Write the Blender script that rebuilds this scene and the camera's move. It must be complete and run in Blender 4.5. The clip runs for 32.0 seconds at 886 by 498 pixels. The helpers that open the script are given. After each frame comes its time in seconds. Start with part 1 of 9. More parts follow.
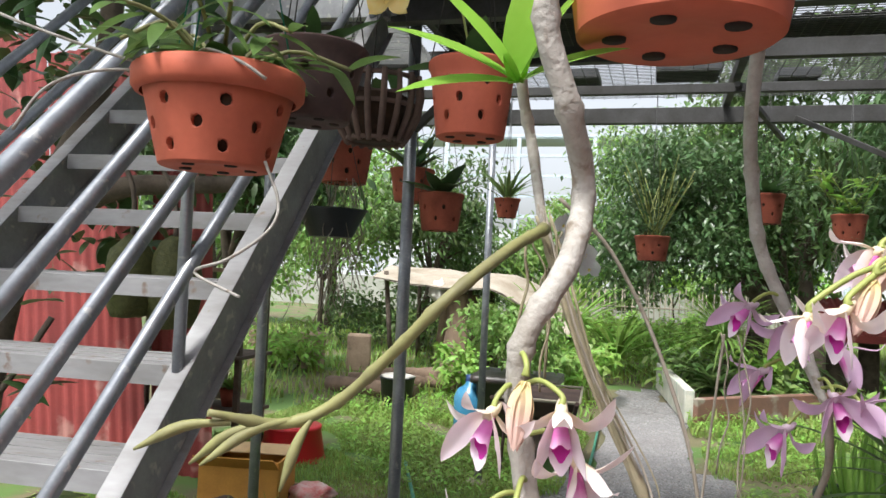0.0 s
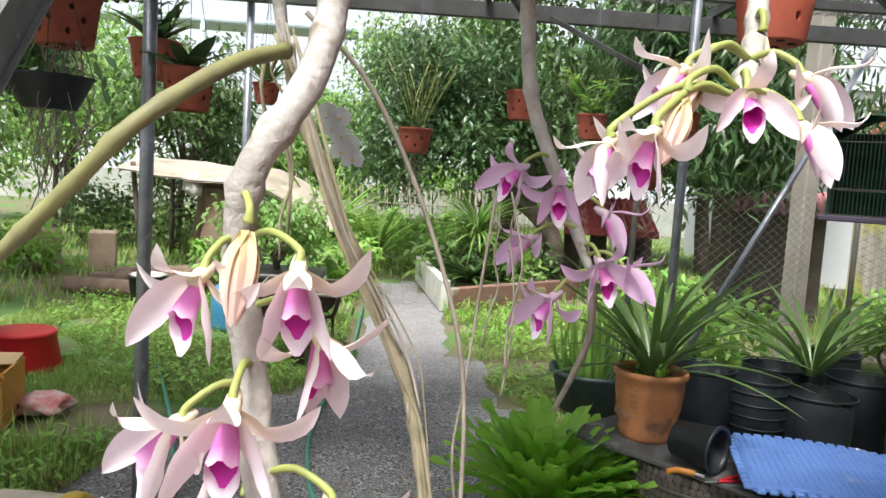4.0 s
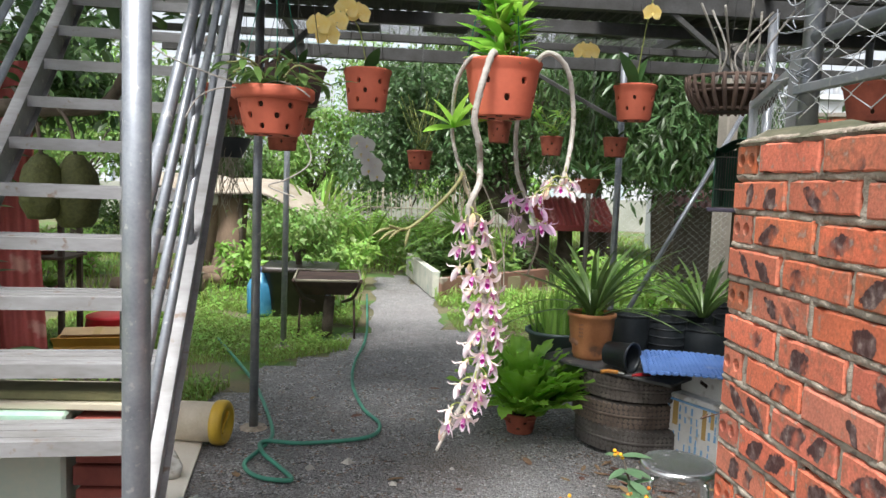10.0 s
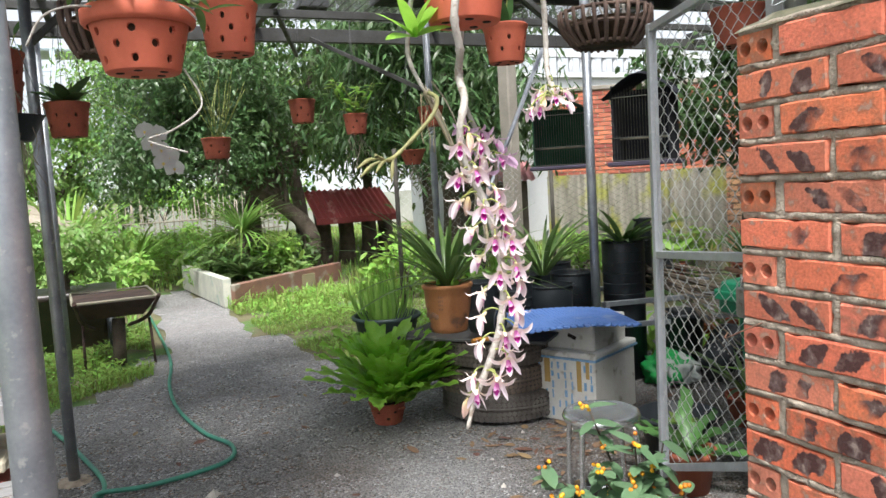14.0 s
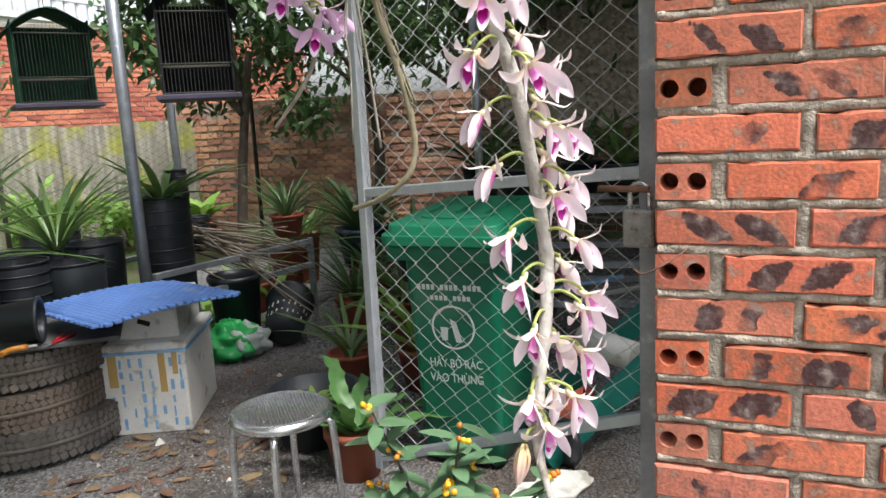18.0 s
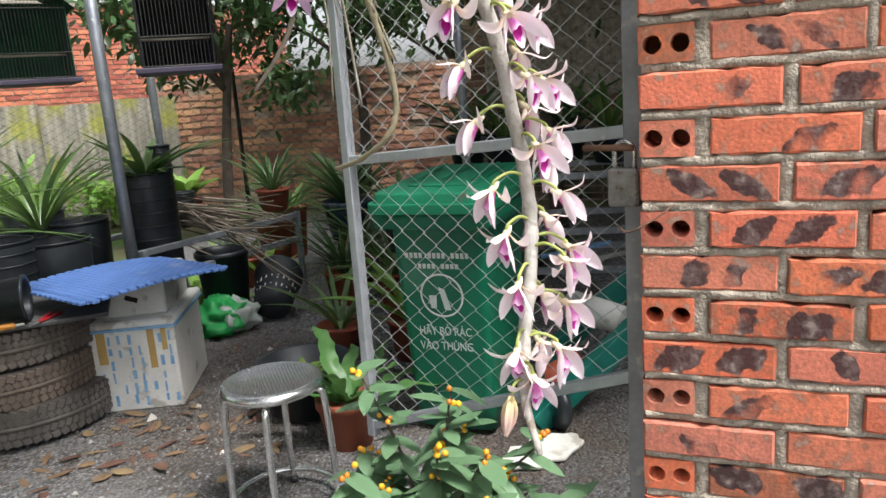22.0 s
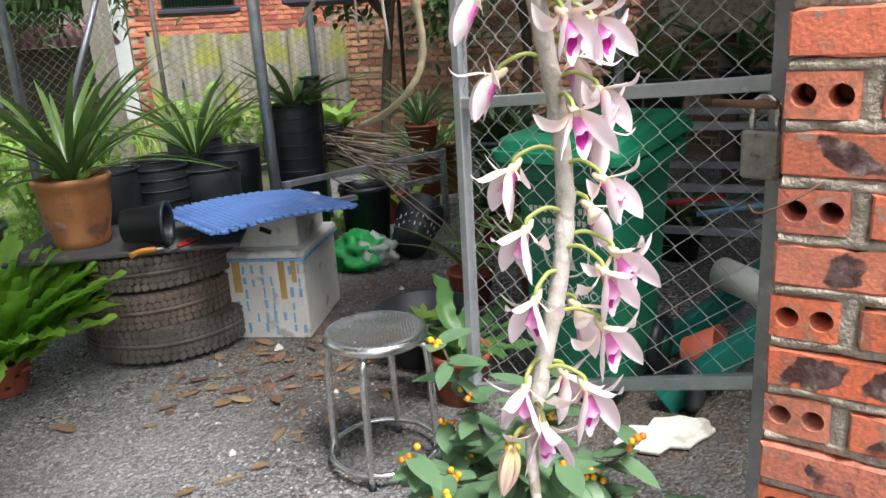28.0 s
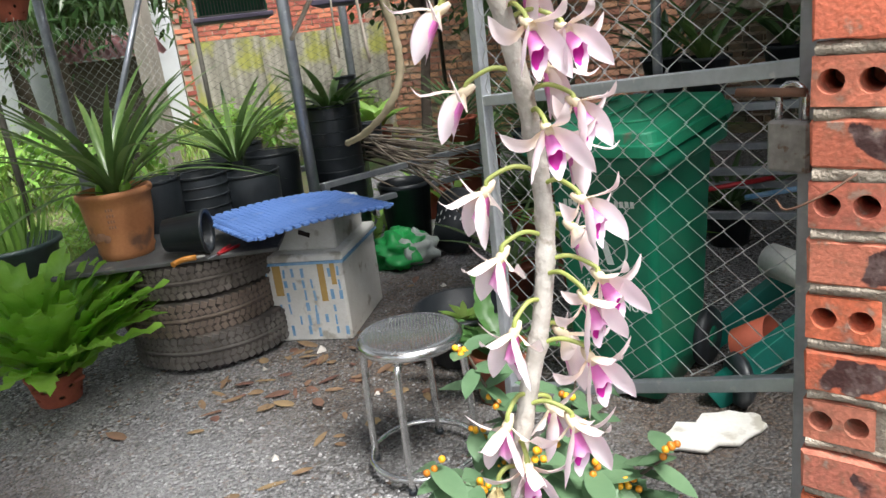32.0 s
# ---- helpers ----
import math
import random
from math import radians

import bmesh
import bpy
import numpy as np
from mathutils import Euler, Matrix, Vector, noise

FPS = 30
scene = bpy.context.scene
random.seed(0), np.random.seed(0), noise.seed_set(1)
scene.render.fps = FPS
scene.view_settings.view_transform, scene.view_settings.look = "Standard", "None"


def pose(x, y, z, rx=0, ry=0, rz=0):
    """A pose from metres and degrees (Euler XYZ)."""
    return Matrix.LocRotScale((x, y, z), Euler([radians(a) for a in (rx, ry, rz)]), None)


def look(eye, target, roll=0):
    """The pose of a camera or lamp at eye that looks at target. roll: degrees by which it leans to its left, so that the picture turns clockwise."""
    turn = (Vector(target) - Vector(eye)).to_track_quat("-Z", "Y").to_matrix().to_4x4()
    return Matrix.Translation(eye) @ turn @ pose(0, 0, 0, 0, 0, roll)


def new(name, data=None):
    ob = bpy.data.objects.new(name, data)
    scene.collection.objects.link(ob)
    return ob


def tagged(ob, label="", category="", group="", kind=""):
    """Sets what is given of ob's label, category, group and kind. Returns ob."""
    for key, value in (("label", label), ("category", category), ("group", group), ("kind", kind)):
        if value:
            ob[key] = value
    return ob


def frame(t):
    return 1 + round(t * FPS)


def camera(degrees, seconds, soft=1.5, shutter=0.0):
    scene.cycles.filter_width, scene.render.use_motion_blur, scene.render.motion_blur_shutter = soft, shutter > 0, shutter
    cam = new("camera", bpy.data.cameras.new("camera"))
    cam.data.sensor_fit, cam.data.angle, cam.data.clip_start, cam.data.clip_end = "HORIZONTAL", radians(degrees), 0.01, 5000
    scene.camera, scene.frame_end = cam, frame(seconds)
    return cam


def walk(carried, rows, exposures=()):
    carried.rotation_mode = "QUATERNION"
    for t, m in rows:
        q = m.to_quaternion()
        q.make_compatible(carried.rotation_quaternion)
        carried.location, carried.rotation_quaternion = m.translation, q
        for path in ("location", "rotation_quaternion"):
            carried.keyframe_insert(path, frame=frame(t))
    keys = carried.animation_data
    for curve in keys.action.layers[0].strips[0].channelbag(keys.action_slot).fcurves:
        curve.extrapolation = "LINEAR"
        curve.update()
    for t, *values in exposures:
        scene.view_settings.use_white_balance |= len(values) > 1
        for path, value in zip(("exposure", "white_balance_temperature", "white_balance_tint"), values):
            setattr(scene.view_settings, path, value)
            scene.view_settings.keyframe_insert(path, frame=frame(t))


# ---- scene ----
cam = camera(61.5, 32.0)
PATH = [
    (0, (0.236, 0.192, 1.441), (-0.323, 2.111, 1.495), 2.7),
    (1, (0.209, 0.155, 1.426), (-0.328, 2.082, 1.412), 3.8),
    (1.6, (0.215, 0.228, 1.432), (-0.17, 2.191, 1.428), 3.8),
    (2, (0.239, 0.267, 1.43), (0.019, 2.255, 1.397), 2.7),
    (3, (0.257, 0.327, 1.421), (0.237, 2.321, 1.26), 1.8),
    (3.4, (0.255, 0.349, 1.411), (0.285, 2.341, 1.233), 2.4),
    (5.5, (0.171, -0.015, 1.399), (0.285, 1.973, 1.21), 4.9),
    (6, (0.195, -0.152, 1.37), (0.255, 1.84, 1.207), 3.7),
    (6.5, (0.186, -0.291, 1.372), (0.25, 1.702, 1.218), 1.8),
    (7, (0.12, -0.398, 1.357), (0.297, 1.587, 1.184), 0.4),
    (7.5, (0.073, -0.481, 1.339), (0.318, 1.491, 1.11), 1.4),
    (8, (0.061, -0.534, 1.31), (0.329, 1.431, 1.052), 1.5),
    (8.5, (0.061, -0.609, 1.296), (0.331, 1.358, 1.057), -0.3),
    (9, (0.062, -0.737, 1.288), (0.21, 1.235, 0.989), 1.6),
    (9.5, (0.035, -0.932, 1.386), (0.107, 1.049, 1.116), 2.7),
    (10, (-0.031, -1.136, 1.448), (0.115, 0.851, 1.272), 2.2),
    (10.5, (-0.072, -1.292, 1.485), (0.098, 0.7, 1.429), 2.5),
    (11, (-0.119, -1.457, 1.459), (0.117, 0.528, 1.394), 2.7),
    (11.5, (-0.206, -1.488, 1.462), (0.139, 0.48, 1.358), 0.6),
    (12, (-0.373, -1.434, 1.428), (0.067, 0.51, 1.262), -1.8),
    (12.5, (-0.436, -1.29, 1.379), (0.196, 0.598, 1.189), -1.7),
    (13, (-0.413, -1.059, 1.341), (0.242, 0.823, 1.178), -1.2),
    (13.5, (-0.433, -0.874, 1.309), (0.256, 0.996, 1.143), -2.1),
    (16, (-0.504, 0.08, 1.205), (0.912, 1.464, 0.919), -3.7),
    (16.5, (-0.463, 0.224, 1.175), (1.078, 1.459, 0.862), -2.0),
    (17, (-0.444, 0.312, 1.19), (1.199, 1.415, 0.902), -1.5),
    (17.5, (-0.505, 0.36, 1.207), (1.236, 1.292, 0.892), -3.0),
    (18, (-0.537, 0.375, 1.195), (1.278, 1.137, 0.842), -3.0),
    (18.5, (-0.548, 0.384, 1.195), (1.276, 1.098, 0.79), -3.1),
    (19, (-0.55, 0.4, 1.194), (1.26, 1.137, 0.769), -3.1),
    (19.5, (-0.542, 0.386, 1.189), (1.27, 1.119, 0.765), -3.7),
    (20, (-0.531, 0.372, 1.189), (1.281, 1.105, 0.766), -4.4),
    (20.5, (-0.528, 0.364, 1.189), (1.279, 1.109, 0.767), -4.8),
    (21, (-0.531, 0.365, 1.189), (1.277, 1.108, 0.767), -4.7),
    (21.5, (-0.533, 0.365, 1.185), (1.278, 1.104, 0.766), -4.6),
    (22, (-0.536, 0.371, 1.176), (1.276, 1.104, 0.752), -4.2),
    (22.5, (-0.53, 0.376, 1.174), (1.276, 1.113, 0.731), -4.2),
    (23, (-0.519, 0.374, 1.171), (1.274, 1.126, 0.703), -3.6),
    (23.5, (-0.497, 0.382, 1.171), (1.281, 1.148, 0.666), -3.2),
    (24, (-0.472, 0.388, 1.169), (1.283, 1.184, 0.635), -3.0),
    (24.5, (-0.446, 0.393, 1.176), (1.28, 1.245, 0.631), -3.0),
    (26.5, (-0.338, 0.374, 1.182), (1.337, 1.289, 0.586), -2.8),
    (27, (-0.317, 0.362, 1.17), (1.336, 1.33, 0.593), -2.0),
    (27.5, (-0.3, 0.344, 1.164), (1.313, 1.389, 0.608), -2.0),
    (28, (-0.306, 0.325, 1.174), (1.254, 1.444, 0.612), -3.6),
    (28.5, (-0.321, 0.336, 1.177), (1.238, 1.447, 0.597), -4.5),
    (29, (-0.323, 0.375, 1.175), (1.277, 1.413, 0.572), -5.7),
    (29.5, (-0.332, 0.404, 1.171), (1.299, 1.37, 0.533), -5.4),
    (30, (-0.302, 0.392, 1.166), (1.326, 1.368, 0.538), -4.2),
    (30.5, (-0.271, 0.342, 1.175), (1.306, 1.416, 0.571), -4.6),
    (31, (-0.25, 0.317, 1.18), (1.278, 1.47, 0.601), -5.6),
    (31.5, (-0.245, 0.308, 1.188), (1.25, 1.505, 0.615), -6.5),
    (32, (-0.238, 0.301, 1.187), (1.23, 1.531, 0.611), -7.1),
]
walk(cam, [(t, look(eye, target, roll)) for t, eye, target, roll in PATH], ((0, 0.77, 6350, 10), (3.0, 0.9, 6350, 10), (6.0, 1.12, 6350, 10), (7.0, 1.02, 6350, 10), (9.0, 0.82, 6350, 10), (11.0, 0.79, 6350, 10), (13.0, 0.86, 6350, 10), (16.0, 1.08, 6350, 10), (18.0, 0.98, 6350, 10), (32, 1.0, 6350, 10)))

# ---- world, sun ----
world = bpy.data.worlds.new("sky")
scene.world = world
world.use_nodes = True
wn, wl = world.node_tree.nodes, world.node_tree.links
sky = wn.new("ShaderNodeTexSky")
sky.sky_type, sky.sun_disc = "NISHITA", False
sky.sun_elevation, sky.sun_rotation = radians(58), radians(200)
sky.air_density, sky.dust_density, sky.ozone_density = 1.0, 4.0, 1.0
hsv = wn.new("ShaderNodeHueSaturation")
hsv.inputs["Saturation"].default_value = 0.25
wl.new(sky.outputs[0], hsv.inputs["Color"])
wl.new(hsv.outputs[0], wn["Background"].inputs[0])
wn["Background"].inputs[1].default_value = 0.15
sun = new("sun", bpy.data.lights.new("sun", "SUN"))
sun.data.energy, sun.data.angle, sun.data.color = 2.8, radians(15), (1.0, 0.97, 0.92)
sun.matrix_world = look((0, 0, 10), (1.8, 5.0, 0))


# ---- geometry ----
class Geo:
    """Vertices and faces of one mesh, with a smooth flag for each face."""

    def __init__(self):
        self.v, self.f, self.s = [], [], []

    def add(self, verts, faces, smooth=False):
        n = len(self.v)
        self.v.extend(tuple(p) for p in verts)
        self.f.extend(tuple(i + n for i in f) for f in faces)
        self.s.extend([smooth] * len(faces))
        return self

    def moved(self, m):
        self.v = [tuple(m @ Vector(p)) for p in self.v]
        return self

    def join(self, other, m=None):
        self.add([m @ Vector(p) for p in other.v] if m else other.v, [])
        n = len(self.v) - len(other.v)
        self.f.extend(tuple(i + n for i in f) for f in other.f)
        self.s.extend(other.s)
        return self

    def box(self, size, at=(0, 0, 0), m=None, c=0.0):
        """A box with its edges cut by c."""
        hx, hy, hz = (d / 2 for d in size)
        c = min(c, hx * 0.6, hy * 0.6, hz * 0.6)
        m = Matrix.Translation(at) @ (m or Matrix())
        if c <= 0:
            vs = [(x * hx, y * hy, z * hz) for x in (-1, 1) for y in (-1, 1) for z in (-1, 1)]
            fs = [(0, 1, 3, 2), (4, 6, 7, 5), (0, 4, 5, 1), (2, 3, 7, 6), (0, 2, 6, 4), (1, 5, 7, 3)]
            return self.add([m @ Vector(p) for p in vs], fs)
        vs, idx = [], {}
        for x in (-1, 1):
            for y in (-1, 1):
                for z in (-1, 1):
                    for a, p in enumerate(((hx, hy - c, hz - c), (hx - c, hy, hz - c), (hx - c, hy - c, hz))):
                        idx[x, y, z, a] = len(vs)
                        vs.append((x * p[0], y * p[1], z * p[2]))
        fs = []
        s = (-1, 1)
        for k in s:
            fs.append([idx[k, y, z, 0] for y, z in ((-1, -1), (1, -1), (1, 1), (-1, 1))][::k])
            fs.append([idx[x, k, z, 1] for x, z in ((-1, -1), (-1, 1), (1, 1), (1, -1))][::k])
            fs.append([idx[x, y, k, 2] for x, y in ((-1, -1), (1, -1), (1, 1), (-1, 1))][::k])
        for a in s:
            for b in s:
                o = a * b
                fs.append([idx[-1, a, b, 1], idx[1, a, b, 1], idx[1, a, b, 2], idx[-1, a, b, 2]][::o])
                fs.append([idx[a, -1, b, 2], idx[a, 1, b, 2], idx[a, 1, b, 0], idx[a, -1, b, 0]][::o])
                fs.append([idx[a, b, -1, 0], idx[a, b, 1, 0], idx[a, b, 1, 1], idx[a, b, -1, 1]][::o])
                for k in s:
                    fs.append([idx[a, b, k, 0], idx[a, b, k, 1], idx[a, b, k, 2]][:: a * b * k])
        return self.add([m @ Vector(p) for p in vs], fs)

    def tube(self, pts, r, n=8, caps=True):
        """A round rod along points; r is one radius or one for each point."""
        pts = [Vector(p) for p in pts]
        rs = r if isinstance(r, (list, tuple)) else [r] * len(pts)
        up = Vector((0, 0, 1))
        d0 = (pts[1] - pts[0]).normalized()
        side = d0.cross(up if abs(d0.z) < 0.9 else Vector((1, 0, 0))).normalized()
        vs, fs = [], []
        for i, p in enumerate(pts):
            d = (pts[min(i + 1, len(pts) - 1)] - pts[max(i - 1, 0)]).normalized()
            side = (side - d * side.dot(d)).normalized()
            other = d.cross(side)
            for k in range(n):
                a = 2 * math.pi * k / n
                vs.append(p + (side * math.cos(a) + other * math.sin(a)) * rs[i])
        for i in range(len(pts) - 1):
            for k in range(n):
                a, b = i * n + k, i * n + (k + 1) % n
                fs.append((a, b, b + n, a + n))
        self.add(vs, fs, True)
        if caps:
            e = (len(pts) - 1) * n
            base = len(self.v) - len(vs)
            self.f += [tuple(base + k for k in range(n))[::-1], tuple(base + e + k for k in range(n))]
            self.s += [False, False]
        return self

    def lathe(self, prof, n=28, at=(0, 0, 0), m=None, close=False):
        """A turned body from (radius, height) pairs."""
        m = Matrix.Translation(at) @ (m or Matrix())
        vs = [m @ Vector((r * math.cos(2 * math.pi * k / n), r * math.sin(2 * math.pi * k / n), z)) for r, z in prof for k in range(n)]
        fs = []
        rows = len(prof)
        for i in range(rows if close else rows - 1):
            for k in range(n):
                a, b = i * n + k, i * n + (k + 1) % n
                c, d = ((i + 1) % rows) * n + (k + 1) % n, ((i + 1) % rows) * n + k
                fs.append((a, b, c, d))
        return self.add(vs, fs, True)

    def leaf(self, base, along, normal, length, width, bend=0.2, fold=0.12, rows=3, tip=0.0):
        """A pointed blade of rows of three vertices, bent downwards along its length."""
        d, nm = Vector(along).normalized(), Vector(normal)
        s = d.cross(nm)
        s = s.normalized() if s.length > 1e-4 else d.orthogonal().normalized()
        nm = s.cross(d)
        vs, fs = [], []
        base = Vector(base)
        for i in range(rows + 1):
            u = i / rows
            w = width / 2 * (math.sin(math.pi * min(0.97, u * 0.88 + 0.12)) ** 0.8 if i < rows else tip)
            c = base + d * (length * u) - nm * (bend * length * u * u)
            if i == rows and tip == 0:
                vs.append(c)
            else:
                vs += [c - s * w + nm * (fold * w * 2), c, c + s * w + nm * (fold * w * 2)]
        for i in range(rows):
            a, b = i * 3, (i + 1) * 3
            if i == rows - 1 and tip == 0:
                fs += [(a, a + 1, b), (a + 1, a + 2, b)]
            else:
                fs += [(a, a + 1, b + 1, b), (a + 1, a + 2, b + 2, b + 1)]
        return self.add(vs, fs, True)

    def mesh(self, name):
        me = bpy.data.meshes.new(name)
        me.from_pydata(self.v, [], self.f)
        me.polygons.foreach_set("use_smooth", self.s)
        me.update()
        return me


def part(name, geo, material, parent=None, label="", kind="", at=None):
    ob = new(name, geo if isinstance(geo, bpy.types.Mesh) else geo.mesh(name))
    if not ob.data.materials:
        ob.data.materials.append(material)
    ob.parent = parent
    if at is not None:
        ob.matrix_basis = at
    return tagged(ob, label, kind=kind)


def thing(name, label, category, at=(0, 0, 0), rz=0, group="", kind=""):
    ob = new(name)
    ob.matrix_basis = at if isinstance(at, Matrix) else pose(*at, 0, 0, rz)
    ob.empty_display_size = 0.1
    return tagged(ob, label, category, group, kind)


R = random.Random(7)


def rnd(a, b):
    return R.uniform(a, b)


def rvec():
    while True:
        p = Vector((rnd(-1, 1), rnd(-1, 1), rnd(-1, 1)))
        if 0.05 < p.length < 1:
            return p


def curve(pts, n=8):
    """Points of a smooth line through the given ones."""
    p = [Vector(q) for q in pts]
    p = [p[0] * 2 - p[1]] + p + [p[-1] * 2 - p[-2]]
    out = []
    for i in range(1, len(p) - 2):
        a, b, c, d = p[i - 1 : i + 3]
        for k in range(n):
            t = k / n
            out.append(0.5 * (2 * b + (c - a) * t + (2 * a - 5 * b + 4 * c - d) * t * t + (3 * b - a - 3 * c + d) * t**3))
    return out + [p[-2]]


# ---- materials ----
def material(name, c1, c2=None, rough=0.6, metal=0.0, scale=8.0, bump=0.1, fine=80.0, coat=0.0, per="", hue=0.0, spots=None, coords="Object", trans=0.0, stretch=None):
    """Base colour between c1 and c2 by noise at two scales, with relief; per: vary by Object Info's Random or by island; spots: (colour, scale, threshold)."""
    m = bpy.data.materials.new(name)
    m.use_nodes = True
    n, l = m.node_tree.nodes, m.node_tree.links
    p = n["Principled BSDF"]
    c2 = c2 or tuple(x * 0.7 for x in c1)
    tc = n.new("ShaderNodeTexCoord")
    src = tc.outputs[coords]
    if stretch:
        mp = n.new("ShaderNodeMapping")
        mp.inputs["Scale"].default_value = stretch
        l.new(src, mp.inputs[0])
        src = mp.outputs[0]
    big, small = n.new("ShaderNodeTexNoise"), n.new("ShaderNodeTexNoise")
    big.inputs["Scale"].default_value, big.inputs["Detail"].default_value = scale, 5
    small.inputs["Scale"].default_value, small.inputs["Detail"].default_value = fine, 3
    for t in (big, small):
        l.new(src, t.inputs["Vector"])
    add = n.new("ShaderNodeMath")
    add.operation, add.inputs[1].default_value = "MULTIPLY_ADD", 0.35
    l.new(small.outputs[0], add.inputs[0])
    l.new(big.outputs[0], add.inputs[2])
    ramp = n.new("ShaderNodeMapRange")
    ramp.inputs[1].default_value, ramp.inputs[2].default_value = 0.45, 0.9
    l.new(add.outputs[0], ramp.inputs[0])
    mix = n.new("ShaderNodeMix")
    mix.data_type = "RGBA"
    mix.inputs[6].default_value, mix.inputs[7].default_value = (*c1, 1), (*c2, 1)
    l.new(ramp.outputs[0], mix.inputs[0])
    out = mix.outputs[2]
    if spots:
        sp = n.new("ShaderNodeTexNoise")
        sp.inputs["Scale"].default_value, sp.inputs["Detail"].default_value = spots[1], 6
        l.new(tc.outputs[coords], sp.inputs["Vector"])
        r2 = n.new("ShaderNodeMapRange")
        r2.inputs[1].default_value, r2.inputs[2].default_value = spots[2], spots[2] + 0.08
        l.new(sp.outputs[0], r2.inputs[0])
        m2 = n.new("ShaderNodeMix")
        m2.data_type = "RGBA"
        m2.inputs[7].default_value = (*spots[0], 1)
        l.new(r2.outputs[0], m2.inputs[0])
        l.new(out, m2.inputs[6])
        out = m2.outputs[2]
    if per:
        if per == "island":
            geo = n.new("ShaderNodeNewGeometry")
            rand = geo.outputs["Random Per Island"]
        else:
            rand = n.new("ShaderNodeObjectInfo").outputs["Random"]
        hs = n.new("ShaderNodeHueSaturation")
        v = n.new("ShaderNodeMapRange")
        v.inputs[3].default_value, v.inputs[4].default_value = 0.65, 1.35
        l.new(rand, v.inputs[0])
        l.new(v.outputs[0], hs.inputs["Value"])
        if hue:
            h = n.new("ShaderNodeMapRange")
            h.inputs[3].default_value, h.inputs[4].default_value = 0.5 - hue, 0.5 + hue
            l.new(rand, h.inputs[0])
            l.new(h.outputs[0], hs.inputs["Hue"])
        l.new(out, hs.inputs["Color"])
        out = hs.outputs[0]
    l.new(out, p.inputs["Base Color"])
    rr = n.new("ShaderNodeMapRange")
    rr.inputs[3].default_value, rr.inputs[4].default_value = max(0.02, rough - 0.1), min(1, rough + 0.12)
    l.new(big.outputs[0], rr.inputs[0])
    l.new(rr.outputs[0], p.inputs["Roughness"])
    p.inputs["Metallic"].default_value = metal
    p.inputs["Coat Weight"].default_value = coat
    if bump:
        b = n.new("ShaderNodeBump")
        b.inputs["Strength"].default_value, b.inputs["Distance"].default_value = min(1, bump * 4), 0.004
        l.new(add.outputs[0], b.inputs["Height"])
        l.new(b.outputs[0], p.inputs["Normal"])
    if trans:
        tr = n.new("ShaderNodeBsdfTranslucent")
        l.new(out, tr.inputs[0])
        ms = n.new("ShaderNodeMixShader")
        ms.inputs[0].default_value = trans
        l.new(p.outputs[0], ms.inputs[1])
        l.new(tr.outputs[0], ms.inputs[2])
        l.new(ms.outputs[0], n["Material Output"].inputs[0])
    return m


GATESTEEL = material("light_galvanised_steel", (0.56, 0.58, 0.61), (0.42, 0.44, 0.47), 0.45, 0.45, 14, 0.03, 120, spots=((0.6, 0.6, 0.6), 40, 0.62))
GALV = material("galvanised_steel", (0.38, 0.4, 0.43), (0.24, 0.26, 0.29), 0.4, 0.6, 14, 0.03, 120, spots=((0.5, 0.5, 0.5), 40, 0.62))
PAINTGREY = material("grey_painted_steel", (0.36, 0.37, 0.38), (0.24, 0.245, 0.25), 0.5, 0.35, 10, 0.06, 90, spots=((0.5, 0.48, 0.45), 25, 0.6))
WEATHERED = material("weathered_steel_tread", (0.37, 0.37, 0.38), (0.22, 0.215, 0.21), 0.6, 0.25, 9, 0.08, 70, spots=((0.22, 0.17, 0.14), 22, 0.63), stretch=(0.3, 1, 1))
DARKSTEEL = material("dark_roof_steel", (0.05, 0.05, 0.055), (0.03, 0.03, 0.03), 0.6, 0.3, 6, 0.05)
MORTAR = material("mortar", (0.46, 0.395, 0.32), (0.25, 0.21, 0.165), 0.95, 0, 26, 0.6, 190, spots=((0.2, 0.165, 0.13), 30, 0.58))
MORTAR.node_tree.nodes["Bump"].inputs["Distance"].default_value = 0.012
MOSSY = material("mossy_mortar", (0.14, 0.13, 0.085), (0.06, 0.065, 0.035), 0.95, 0, 12, 0.4, 90, spots=((0.22, 0.2, 0.16), 14, 0.6))
GROUND = material("bare_soil", (0.19, 0.16, 0.09), (0.11, 0.11, 0.055), 0.95, 0, 3, 0.3, 60, spots=((0.09, 0.17, 0.04), 1.2, 0.48))
CLAY = material("terracotta", (0.56, 0.13, 0.07), (0.44, 0.1, 0.055), 0.7, 0, 9, 0.05, 90)
CLAYOLD = material("old_terracotta", (0.4, 0.1, 0.055), (0.25, 0.065, 0.04), 0.8, 0, 12, 0.1, 90)
# near-black colour that stands in for the shade inside holes
HOLESHADE = material("hole_shade", (0.03, 0.015, 0.01), (0.015, 0.01, 0.008), 0.9)
BARK = material("bark", (0.14, 0.11, 0.085), (0.06, 0.045, 0.035), 0.95, 0, 10, 0.4, 60)
BLACKPL = material("black_plastic", (0.012, 0.016, 0.02), (0.024, 0.029, 0.034), 0.42, 0, 10, 0.05, spots=((0.06, 0.062, 0.06), 16, 0.66))


def leafmat(name, c1, c2, rough=0.45, hue=0.02, trans=0.3):
    return material(name, c1, c2, rough, 0, 5, 0.04, 60, per="island", hue=hue, trans=trans)


